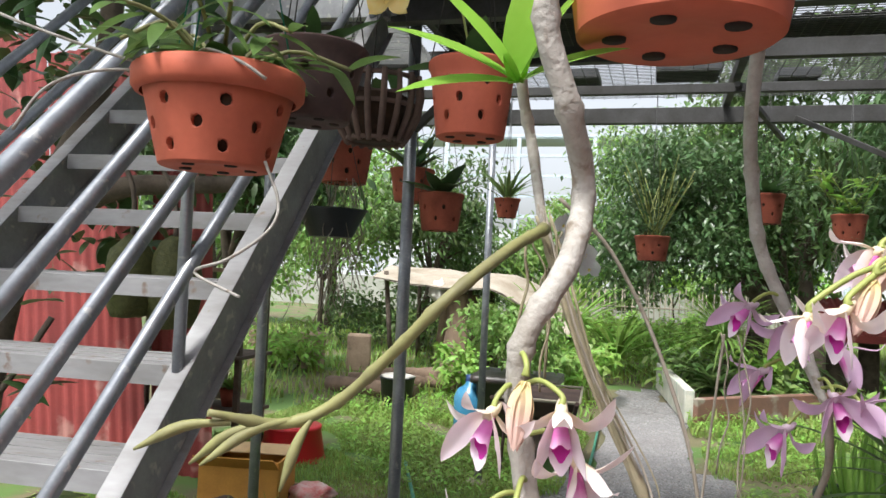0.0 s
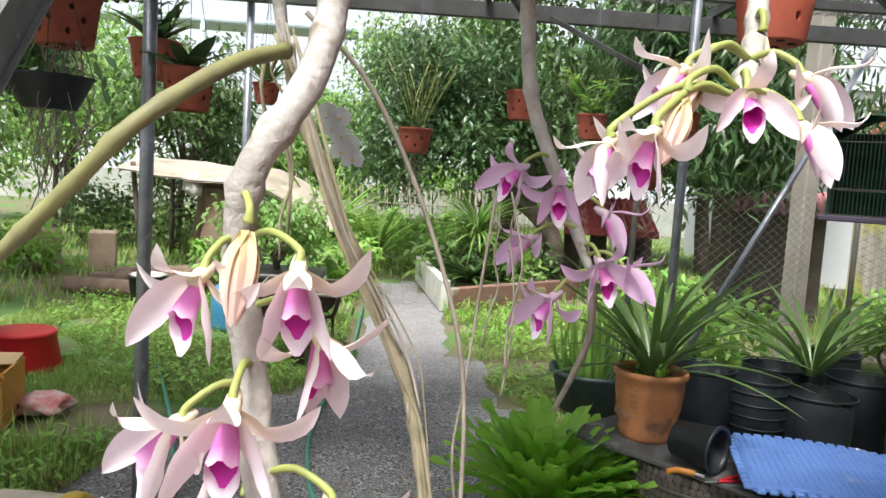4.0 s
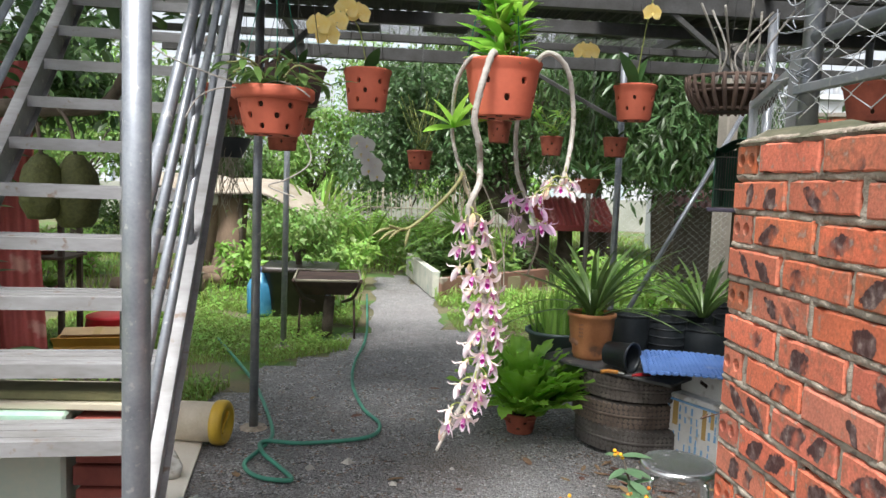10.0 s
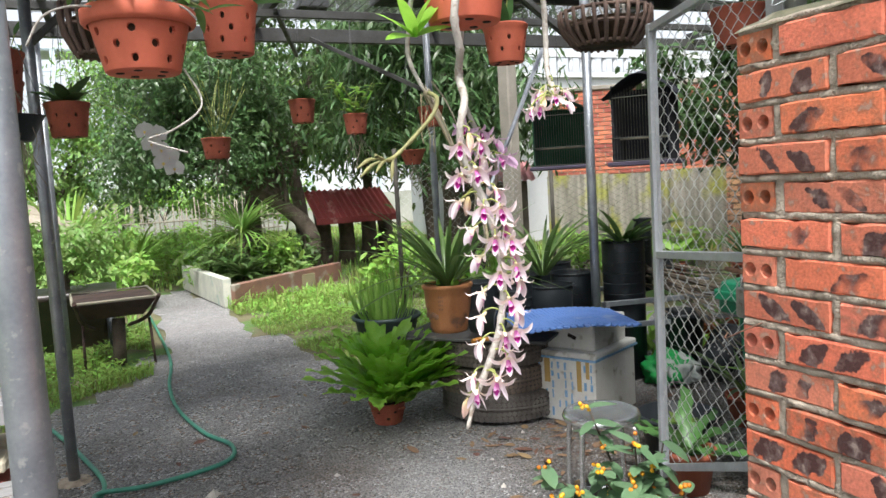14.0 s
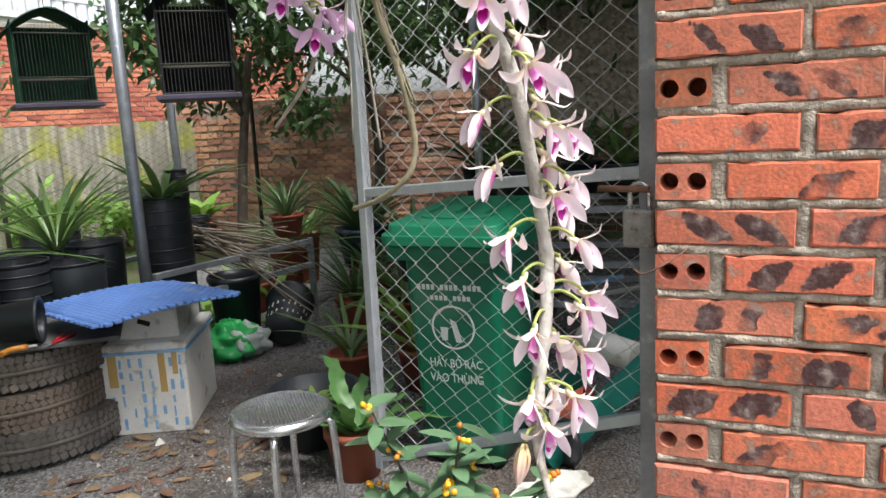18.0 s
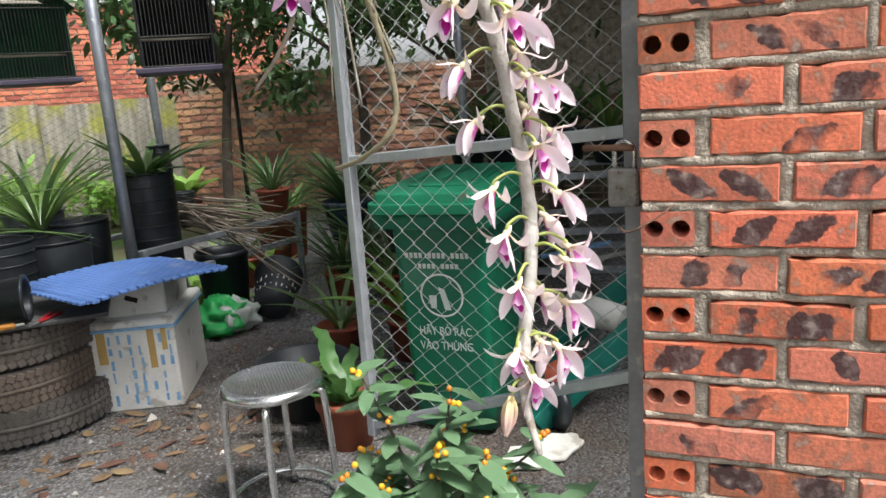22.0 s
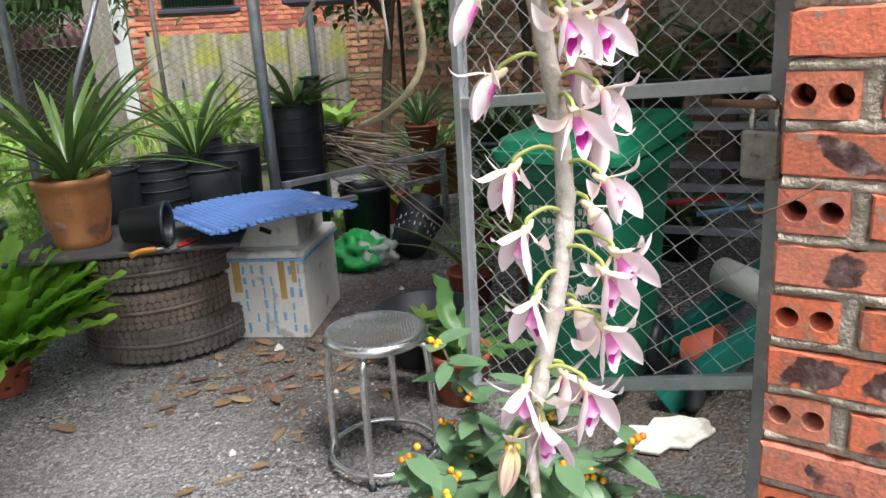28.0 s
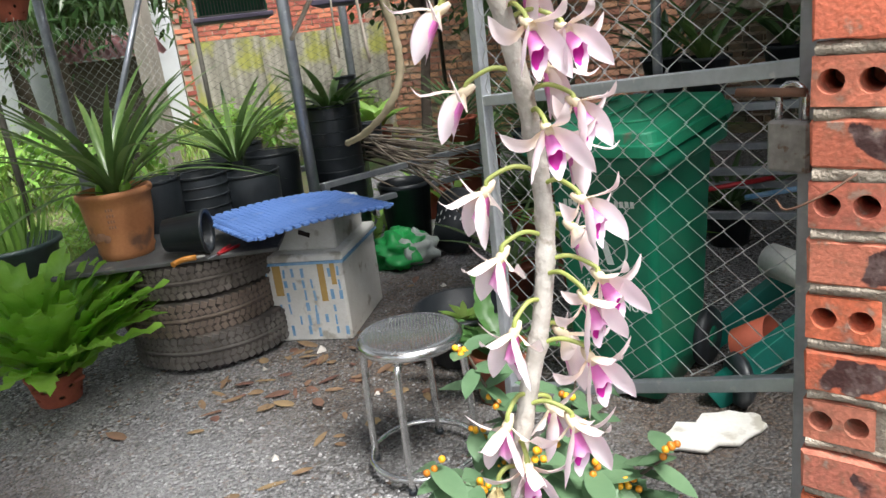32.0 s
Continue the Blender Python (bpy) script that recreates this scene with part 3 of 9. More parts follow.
def noded(pts, r, step=0.03):
    """Radii along a cane, swollen at its nodes."""
    d, out = 0.0, []
    for i, p in enumerate(pts):
        d += (p - pts[i - 1]).length if i else 0
        out.append(r * (1 + 0.26 * max(0, math.cos(2 * math.pi * d / step)) ** 6) * (1 - 0.2 * i / len(pts)) * (1 - 0.6 * max(0.0, i / len(pts) - 0.9) * 10))
    return out


def blade(g, path, normal, width, cup=0.35, rows=9, wide=0.5, ruffle=0.0):
    """A pointed petal along a bent line, five vertices across, hollowed by cup and waved along its margin by ruffle."""
    c = curve(path, 4)
    nm = Vector(normal)
    b = len(g.v)
    for i in range(rows + 1):
        u = i / rows
        f = u * (len(c) - 1)
        k = min(int(f), len(c) - 2)
        p, d = c[k].lerp(c[k + 1], f - k), (c[k + 1] - c[k]).normalized()
        side = d.cross(nm).normalized()
        up = side.cross(d)
        w = width / 2 * (math.sin(math.pi * (0.1 + 0.9 * u) ** (math.log(0.5) / math.log(wide))) ** 0.75 if i < rows else 0.03)
        for s in (-1, -0.5, 0, 0.5, 1):
            g.v.append(tuple(p + side * (w * s) + up * (cup * w * s * s + ruffle * w * abs(s) * math.sin(u * 17 + 2 * s))))
    for i in range(rows):
        for k in range(4):
            q = b + i * 5 + k
            g.f.append((q, q + 1, q + 6, q + 5))
            g.s.append(True)


def funnel(g, size, reach, n=22, m=7):
    """A trumpet lip along +z, its lower edge drawn out and flared."""
    b = len(g.v)
    for i in range(m + 1):
        u = i / m
        for k in range(n):
            a = 2 * math.pi * k / n
            low = max(0.0, -math.sin(a))
            r = size * (0.35 + 0.65 * u**0.9) * (1 + 0.22 * low * u * u)
            z = reach * u * (0.72 + 0.36 * low**1.4) - 0.0012 * math.sin(5 * a) * u**3
            g.v.append((r * math.cos(a) * 0.92, r * math.sin(a) - 0.002 - 0.2 * z, 0.001 + z * 0.98))
    for i in range(m):
        for k in range(n):
            p, q = b + i * n + k, b + i * n + (k + 1) % n
            g.f.append((p, q, q + n, p + n))
            g.s.append(True)


def petals(kind, shut=0.0):
    """One set of flower parts; the flower faces +z with its top towards +y; shut draws it together."""
    g = Geo()
    if kind == "sepal":
        blade(g, [(0, 0.002, 0), (0.001, 0.013, 0.008), (0.002, 0.024, 0.013 + 0.008 * shut), (0.003, 0.034, 0.009 + 0.012 * shut)], (0, -0.3, 1), 0.012, 0.25)
        for s in (-1, 1):
            k = shut if s > 0 else shut * 0.4
            blade(g, [(s * 0.003, -0.002, 0), (s * 0.015, -0.006, 0.006), (s * (0.028 - 0.003 * k), -0.003 + 0.006 * k, 0.006 - 0.004 * k), (s * (0.038 - 0.008 * k), 0.004 + 0.015 * k, 0.001 - 0.006 * k)], (0, 0.2, 1), 0.0115, 0.3)
        g.tube([(0, 0.001, 0.007), (0, 0.0, 0.0), (0, -0.002, -0.005), (0, -0.003, -0.01)], [0.003, 0.0042, 0.0036, 0.0018], 8)
    elif kind == "petal":
        for s in (-1, 1):
            w = 1.15 - 0.6 * shut
            blade(g, [(s * 0.002, 0.001, 0.002), (s * 0.011 * w, -0.001, 0.013), (s * 0.018 * w, -0.006, 0.026), (s * 0.022 * w, -0.011, 0.039)], (-s * 0.85, 0.35, 0.25), 0.0168, 0.28, 10, 0.52, 0.06)
    elif kind == "bud":
        for a in range(5):
            x, y = math.cos(a * 1.256), math.sin(a * 1.256)
            blade(g, [(0, 0, 0), (x * 0.006, y * 0.006, 0.013), (x * 0.006, y * 0.006, 0.028), (x * 0.002, y * 0.002, 0.043)], (-x, -y, 0), 0.0155, 0.3)
    elif kind == "rim":
        funnel(g, 0.0076, 0.031)
    else:
        funnel(g, 0.0062, 0.0245)
    return g.mesh("flower_" + kind)


FLOWER_MATS = {"sepal": SEPAL, "petal": PETAL, "rim": LIPRIM, "lip": LIP, "bud": BUDSKIN}


def flower_set(shut, violet):
    out = {}
    for k, m in FLOWER_MATS.items():
        out[k] = petals(k, shut)
        out[k].materials.append(PETALV if violet and k in ("sepal", "petal") else m)
    return out


OPEN = {v: [flower_set(s, v) for s in (0.0, 0.25, 0.5, 0.75, 1.0)] for v in (False, True)}


def flower(parent, at, facing, size=1.0, stem=None, violet=False, shut=None, bud=False):
    """An orchid flower at a place of the world, with its curved green stalk from the cane."""
    f = Vector(facing).normalized()
    q = f.to_track_quat("Z", "Y").to_matrix().to_4x4()
    m = Matrix.Translation(at) @ q @ pose(0, 0, 0, 0, 0, rnd(-16, 16)) @ Matrix.Scale(size, 4)
    inv = parent.matrix_basis.inverted()
    me = OPEN[violet][R.randint(0, 4) if shut is None else shut]
    if bud:
        ob = part("flower", me["bud"], BUDSKIN, parent, at=inv @ m)
    else:
        ob = part("flower", me["sepal"], SEPAL, parent, at=inv @ m)
        part("petal", me["petal"], PETAL, ob)
        part("lip", me["rim"], LIPRIM, ob)
        part("lip_heart", me["lip"], LIP, ob, "deep magenta lip")
    if stem is not None:
        a, b = Vector(stem), Vector(at) - f * 0.006
        mid = (a + b) / 2 + Vector((0, 0, 0.003 + 0.13 * (a - b).length))
        c = [inv @ p for p in curve([a, mid, b + Vector((0, 0, 0.003)), b + f * 0.003], 4)]
        part("stalk", Geo().tube(c, [0.0017] * (len(c) - 3) + [0.0019, 0.0023, 0.0028], 7), STALK, parent)
    return ob


dend = thing("dendrobium_orchid", "hanging orchid with pale canes and pink flowers with magenta lips", "orchid", (0.243, 0.765, 1.755))
DI = dend.matrix_basis.inverted()


def cane(name, pts, r, mat, parent, step=0.03, taper=True):
    inv = parent.matrix_basis.inverted()
    c = [inv @ Vector(p) for p in curve(pts, 7)]
    return part(name, Geo().tube(c, noded(c, r, step), 10), mat, parent)


MAIN = [(0.225, 0.72, 1.735), (0.205, 0.67, 1.765), (0.187, 0.648, 1.72), (0.172, 0.645, 1.66), (0.163, 0.645, 1.60), (0.178, 0.66, 1.545), (0.186, 0.69, 1.5), (0.182, 0.66, 1.45), (0.16, 0.636, 1.402),
        (0.158, 0.637, 1.36), (0.168, 0.625, 1.306), (0.182, 0.6, 1.25), (0.194, 0.59, 1.2), (0.202, 0.584, 1.15), (0.203, 0.576, 1.1), (0.193, 0.567, 1.04), (0.176, 0.566, 0.98), (0.152, 0.568, 0.927), (0.123, 0.563, 0.876), (0.094, 0.542, 0.829)]
cane("cane", MAIN, 0.0082, CANE, dend)
SECOND = [(0.29, 0.8, 1.73), (0.31, 0.86, 1.77), (0.318, 0.92, 1.7), (0.314, 0.945, 1.6), (0.319, 0.963, 1.54), (0.328, 0.968, 1.48), (0.348, 0.97, 1.43), (0.37, 0.96, 1.378), (0.385, 0.93, 1.33)]
cane("cane", SECOND, 0.007, CANE, dend)
TAIL = [(0.385, 0.93, 1.332), (0.39, 0.945, 1.28), (0.383, 0.97, 1.235), (0.377, 1.01, 1.19)]
part("dry_tip", Geo().tube([DI @ p for p in curve(TAIL, 6)], [0.0042 - 0.0001 * i for i in range(19)], 8), ROOT, dend, "shrivelled grey cane tip")
THIRD = [(0.3, 0.72, 1.735), (0.345, 0.7, 1.775), (0.395, 0.71, 1.74), (0.42, 0.735, 1.66), (0.424, 0.74, 1.59), (0.412, 0.72, 1.52), (0.392, 0.675, 1.475), (0.372, 0.645, 1.445)]
cane("cane", THIRD, 0.0065, CANE, dend)
KEIKI = [(0.2, 0.72, 1.74), (0.16, 0.715, 1.76), (0.125, 0.74, 1.7), (0.122, 0.79, 1.6), (0.13, 0.81, 1.547), (0.147, 0.775, 1.478)]
cane("cane", KEIKI, 0.0055, CANE, dend)
YELLOW = [(0.15, 0.76, 1.475), (0.136, 0.69, 1.455), (0.108, 0.645, 1.422), (0.076, 0.645, 1.388), (0.035, 0.65, 1.35), (0.003, 0.635, 1.335), (-0.03, 0.6, 1.345)]
cane("green_cane", YELLOW, 0.0044, CANEY, dend)
for p, d in (((-0.02, 0.61, 1.338), (-0.06, -0.03, -0.02)), ((-0.005, 0.63, 1.335), (-0.06, -0.01, -0.035)), ((0.01, 0.64, 1.338), (-0.05, -0.05, -0.03)), ((0.02, 0.645, 1.34), (-0.015, -0.02, -0.055))):
    a = DI @ Vector(p)
    part("bud", Geo().tube(curve([a, a + Vector(d) * 0.42 + Vector((0, 0, 0.006)), a + Vector(d) * 0.85], 4), [0.002, 0.0022, 0.0026, 0.0032, 0.0037, 0.004, 0.0034, 0.0021, 0.0009], 8), CANEY, dend, "yellow-green flower bud")


def along(pts, z):
    """The place on a hanging cane at height z, below its arch."""
    c = curve(pts, 7)
    return min(c[len(c) // 4 :], key=lambda q: abs(q.z - z))


def rank(pts, rows, size=0.92, violet=False, twist=0):
    """Flowers down a cane: height, the way they hang out (degrees), reach from the cane, dip of the face (degrees), how shut (5: a bud); twist: how far the faces turn from the way they hang out."""
    for z, turn, reach, dip, shut in rows:
        q = along(pts, z + 0.004)
        a, e = radians(turn), radians(dip)
        out, face = Vector((math.cos(a), math.sin(a), 0)), Vector((math.cos(a + radians(twist)), math.sin(a + radians(twist)), 0))
        flower(dend, Vector((q.x, q.y, z)) + out * (reach + 0.004), face * math.cos(e) + Vector((0, 0, -math.sin(e))), size * rnd(0.94, 1.05), q + Vector((0, 0, 0.006)), violet, min(shut, 4), shut == 5)


# the rank seen from the stair side, the rank towards the wall, the rank towards the yard's entrance
rank(MAIN, ((1.36, 242, 0.02, 46, 0), (1.3, 212, 0.028, 40, 1), (1.25, 160, 0.038, 42, 3), (1.258, 118, 0.024, 78, 5), (1.195, 128, 0.036, 42, 4), (1.14, 130, 0.036, 44, 4), (1.073, 138, 0.036, 60, 3), (1.03, 152, 0.032, 62, 2), (0.981, 172, 0.028, 60, 1), (0.92, 178, 0.022, 66, 2), (0.878, 150, 0.012, 74, 5)))
rank(MAIN, ((1.365, 320, 0.034, 58, 3), (1.38, 290, 0.02, 78, 5), (1.335, 350, 0.03, 70, 4), (1.27, 335, 0.03, 55, 3), (1.235, 300, 0.03, 38, 2), (1.205, 330, 0.02, 66, 3), (1.175, 292, 0.034, 34, 1), (1.15, 335, 0.02, 62, 4), (1.125, 297, 0.03, 40, 2), (1.095, 330, 0.024, 62, 3), (1.037, 335, 0.02, 56, 3), (1.008, 290, 0.034, 36, 1), (0.963, 340, 0.02, 60, 2), (0.955, 292, 0.034, 44, 1), (0.918, 325, 0.016, 72, 2), (0.915, 285, 0.03, 50, 1)), twist=-42)
rank(MAIN, ((1.312, 270, 0.03, 50, 1), (1.238, 236, 0.026, 38, 0), (1.18, 244, 0.026, 44, 1), (1.113, 234, 0.024, 40, 0), (1.064, 262, 0.03, 36, 0), (1.0, 258, 0.034, 52, 1), (0.895, 228, 0.015, 60, 1)))
rank(SECOND, ((1.42, 215, 0.034, 30, 0), (1.405, 260, 0.03, 40, 2), (1.36, 190, 0.04, 35, 3), (1.345, 290, 0.022, 40, 0), (1.315, 205, 0.036, 42, 0), (1.34, 330, 0.03, 30, 3), (1.385, 340, 0.03, 45, 4)), 0.95, True)
rank(THIRD, ((1.452, 262, 0.01, 30, 0), (1.462, 322, 0.022, 36, 4), (1.438, 330, 0.026, 44, 3), (1.462, 200, 0.034, 36, 4), (1.43, 215, 0.05, 56, 2), (1.425, 200, 0.06, 60, 3)), 0.72)
rank(THIRD, ((1.485, 258, 0.012, 82, 5), (1.462, 212, 0.03, 58, 5), (1.446, 218, 0.036, 66, 5)), 0.72)
WITHERED = material("withered_cane", (0.33, 0.28, 0.19), (0.19, 0.17, 0.1), 0.85, 0, 30, 0.2, 140)
OLDCANE = [(0.147, 0.775, 1.48), (0.165, 0.765, 1.43), (0.195, 0.758, 1.36), (0.229, 0.753, 1.29), (0.239, 0.747, 1.258), (0.25, 0.737, 1.2), (0.253, 0.735, 1.155), (0.245, 0.745, 1.125), (0.25, 0.785, 1.1), (0.27, 0.83, 1.087)]
c = [DI @ p for p in curve(OLDCANE, 7)]
part("old_cane", Geo().tube(c, [0.0047 * (1 - 0.4 * i / len(c)) * (1.25 if i % 7 == 0 else 1 + 0.12 * math.sin(i * 2.3)) for i in range(len(c))], 8), WITHERED, dend, "withered yellow-brown cane")
for k in range(8):
    s = Vector((rnd(-0.007, 0.007), rnd(-0.007, 0.007), 0.015))
    strand = [DI @ (Vector(p) + s * (0.5 + 0.4 * math.sin(i * 1.3 + k)) + rvec() * 0.005) for i, p in enumerate(OLDCANE[: 6 - k % 3])]
    part("root", Geo().tube(curve(strand, 6), rnd(0.0006, 0.0014), 6), WITHERED if k % 3 == 0 else ROOT, dend, "dry clinging root")


def roots(parent, x, y, z, n, length, spread, mat=ROOT, r=0.0016):
    g = Geo()
    for _ in range(n):
        a = Vector((x + rnd(-0.5, 0.5) * spread, y + rnd(-0.5, 0.5) * spread, z))
        ln = length * rnd(0.4, 1)
        pts = [a]
        for k in range(1, 6):
            pts.append(pts[-1] + Vector((rnd(-1, 1) * spread * 0.22, rnd(-1, 1) * spread * 0.22, -ln / 5)))
        g.tube(curve(pts, 4), r * rnd(0.6, 1.3), 5)
    inv = parent.matrix_basis.inverted()
    return part("root_tangle", g.moved(inv), mat, parent, "tangle of thin grey aerial roots", "stuff")


roots(dend, 0.15, 0.775, 1.475, 5, 0.13, 0.03, WITHERED, 0.0011)
part("root", Geo().tube([DI @ p for p in curve([(0.16, 0.77, 1.5), (0.2, 0.79, 1.46), (0.24, 0.8, 1.38), (0.27, 0.8, 1.28), (0.275, 0.79, 1.16)], 6)], 0.0016, 6), ROOT, dend, "long pale hanging root")
roots(dend, 0.29, 0.82, 1.4, 4, 0.24, 0.03, ROOT, 0.001)
roots(pot_h, -0.85, 2.62, 1.74, 30, 0.42, 0.14)
roots(BASK, -0.8, 2.43, 1.6, 26, 0.36, 0.15)
roots(pot_3, 1.31, 3.87, 1.43, 14, 0.25, 0.1)
roots(pot_v, 0.19, 4.75, 1.56, 14, 0.25, 0.1)
roots(pot_1, 1.28, 4.97, 1.72, 14, 0.3, 0.14)


def leafy(name, parent, base, n, ln, wd, mat, up=0.5, bend=0.3, spread=1.0, rows=5, label=""):
    g = Geo()
    for k in range(n):
        a = 2 * math.pi * (k + rnd(0, 0.5)) / n
        d = Vector((math.cos(a) * spread, math.sin(a) * spread, up * rnd(0.5, 1.5)))
        side = Vector((-math.sin(a), math.cos(a), 0))
        g.leaf(Vector(base) + d * 0.008, d, side.cross(d) * -1, ln * rnd(0.7, 1.1), wd * rnd(0.8, 1.15), bend * rnd(0.5, 1.4), 0.12, rows, 0.0)
    return part(name, g, mat, parent, label)


def stem_plant(parent, base, n, height, ln, wd, mat, lean=0.2, per=10):
    """Upright leafy shoots."""
    for _ in range(n):
        l = Geo()
        a = rnd(0, 6.28)
        b = Vector(base) + Vector((rnd(-0.03, 0.03), rnd(-0.03, 0.03), 0))
        top = b + Vector((math.cos(a) * lean * height, math.sin(a) * lean * height, height * rnd(0.7, 1)))
        pts = curve([b, (b + top) / 2 + Vector((rnd(-0.02, 0.02), rnd(-0.02, 0.02), 0)), top], 5)
        shoot = part("stem", Geo().tube(pts, 0.003, 5), STALK, parent)
        for k in range(per):
            p = pts[int(1 + (len(pts) - 2) * k / per)]
            t = rnd(0, 6.28)
            d = Vector((math.cos(t), math.sin(t), rnd(0.2, 1.0)))
            l.leaf(p, d, (d.y * 0.2, -d.x * 0.2, 1), ln * rnd(0.7, 1.1), wd * rnd(0.8, 1.1), 0.3, 0.1, 4)
        part("foliage", l, mat, shoot, kind="stuff")


stem_plant(dend, (0, 0, -0.02), 9, 0.36, 0.11, 0.026, FERN, 0.2, 18)
kd = Vector((0.124, 0.765, 1.59)) - Vector((0.243, 0.765, 1.755))
for d, ln in (((-0.9, -0.5, 0.5), 0.1), ((0.2, -0.7, 1.0), 0.1), ((0.5, -0.3, 0.8), 0.09), ((-0.8, -0.6, -0.05), 0.09), ((0.9, -0.2, 0.35), 0.08), ((-0.5, -0.8, 0.75), 0.11)):
    part("leaf", Geo().leaf(kd, d, (0, -0.5, 1), ln * 1.1, 0.036, 0.15, 0.1, 6), FERN, dend, "fresh green orchid leaf")

YPETAL = material("yellow_petal", (0.85, 0.62, 0.16), (0.86, 0.7, 0.3), 0.5, 0, 20, 0.03, trans=0.25)
WPETAL = material("white_petal", (0.92, 0.89, 0.91), (0.86, 0.8, 0.85), 0.5, 0, 20, 0.03, trans=0.55)


def moth_flower(parent, at, facing, mat, size):
    g = Geo()
    for a, w in ((90, 0.75), (215, 0.7), (325, 0.7), (12, 1.5), (168, 1.5)):
        d = Vector((math.cos(radians(a)), math.sin(radians(a)), 0.12))
        g.leaf(d * 0.002, d, (0, 0, 1), size * 0.5, size * 0.5 * w, 0.1, 0.05, 4)
    m = parent.matrix_basis.inverted() @ Matrix.Translation(at) @ Vector(facing).to_track_quat("Z", "Y").to_matrix().to_4x4()
    f = part("flower", g, mat, parent, at=m)
    part("lip", Geo().leaf((0, 0, 0.004), (0, -0.6, 0.6), (0, 0.6, 0.8), size * 0.22, size * 0.14, 0.1, 0.3, 3), YPETAL, f)


def moth_orchid(label, base, leaves, stem, flowers, mat, size=0.06):
    t = thing("moth_orchid", label, "orchid", base)
    inv = t.matrix_basis.inverted()
    for d, ln in leaves:
        part("leaf", Geo().leaf((0, 0, 0), d, (-d[0] * 0.5, -d[1] * 0.5, 1), ln, ln * 0.42, 0.2, 0.08, 6), ORCHLEAF, t)
    part("flower_spike", Geo().tube([inv @ p for p in curve(stem, 5)], 0.0025, 6), STALK, t)
    for p, f in flowers:
        moth_flower(t, p, f, mat, size)
    return t


moth_orchid("yellow moth orchid with broad green leaves in the pot", (-0.125, 1.58, 1.825), (((1, -0.3, 0.3), 0.17), ((-1, -0.2, 0.2), 0.14), ((0.3, -0.6, 0.9), 0.12), ((0.6, 0.6, 0.5), 0.13)),
            [(-0.125, 1.58, 1.83), (-0.16, 1.55, 1.98), (-0.22, 1.5, 2.02), (-0.27, 1.46, 1.99)], [((-0.2, 1.5, 2.03), (-0.1, -1, 0)), ((-0.16, 1.52, 2.02), (0.2, -1, 0.1)), ((-0.29, 1.45, 1.96), (-0.2, -1, 0)), ((-0.26, 1.46, 1.93), (0.1, -1, 0)), ((-0.23, 1.48, 1.98), (-0.3, -1, 0.1))], YPETAL, 0.085)
moth_orchid("yellow moth orchid with two upright dark leaves", (0.95, 1.88, 1.86), (((-0.4, -0.2, 1), 0.17), ((0.2, 0.1, 1), 0.14), ((-0.8, -0.3, 0.2), 0.12)),
            [(0.95, 1.88, 1.87), (0.97, 1.85, 2.1), (0.99, 1.83, 2.23)], [((0.98, 1.82, 2.15), (0, -1, 0)), ((1.01, 1.81, 2.24), (0.2, -1, 0)), ((0.73, 1.78, 1.98), (0, -1, 0.1)), ((0.7, 1.78, 1.98), (-0.2, -1, 0))], YPETAL, 0.075)
white = thing("moth_orchid", "white moth orchid flowers drooping in a chain", "orchid", (-0.62, 4.3, 1.86))
wi = white.matrix_basis.inverted()
WS = [(-0.62, 4.3, 1.86), (-0.5, 4.32, 1.88), (-0.38, 4.36, 1.84), (-0.28, 4.39, 1.76), (-0.14, 4.4, 1.48)]
part("flower_spike", Geo().tube([wi @ p for p in curve(WS, 5)], 0.0025, 6), STALK, white)
part("hanging_wire", Geo().tube([wi @ Vector((-0.62, 4.3, 1.84)), wi @ Vector((-0.62, 4.45, ROOF + 0.02))], 0.0015, 5), WIRE, white)
for k, (dx, dz) in enumerate(((-0.28, 1.72), (-0.21, 1.7), (-0.25, 1.64), (-0.2, 1.6), (-0.15, 1.56), (-0.19, 1.52), (-0.13, 1.48))):
    moth_flower(white, Vector((dx, 4.37 - 0.008 * k, dz)), (-0.25 + 0.14 * (k % 4), -1, 0.1 - 0.1 * (k % 3)), WPETAL, 0.125)

# plants in the hanging pots
POTLEAF = leafmat("olive_orchid_leaf", (0.1, 0.19, 0.045), (0.19, 0.3, 0.09), 0.32, 0.015, 0.35)
leafy("leaves", pot_a, (0, 0, 0.13), 20, 0.11, 0.032, POTLEAF, 0.5, 0.5)
for k in range(11):
    a = 0.57 * k + rnd(-0.2, 0.2)
    e, ln = Vector((math.cos(a), math.sin(a), 0)), rnd(0.1, 0.19)
    top = Vector((0, 0, 0.12)) + e * ln + Vector((0, 0, rnd(0.04, 0.11)))
    shoot = part("shoot", Geo().tube(curve([(0, 0, 0.12), tuple(Vector((0, 0, 0.14)) + e * ln * 0.5 + Vector((0, 0, rnd(0.03, 0.07)))), tuple(top)], 4), 0.0032, 6), CANEY, pot_a)
    for q in range(5):
        p = Vector((0, 0, 0.17)).lerp(top, 0.35 + 0.16 * q)
        d = e * rnd(0.3, 0.9) + Vector((-e.y, e.x, 0)) * (1 if q % 2 else -1) * rnd(0.4, 0.9) + Vector((0, 0, rnd(-0.3, 0.3)))
        part("leaf", Geo().leaf(p, d, (d.x * 0.2, d.y * 0.2, 1), rnd(0.055, 0.095), rnd(0.018, 0.028), rnd(0.2, 0.5), 0.1, 6), POTLEAF, shoot)
leafy("leaves", pot_e, (0, 0, 0.11), 8, 0.12, 0.03, ORCHLEAF, 0.8, 0.2)
twigs = Geo()
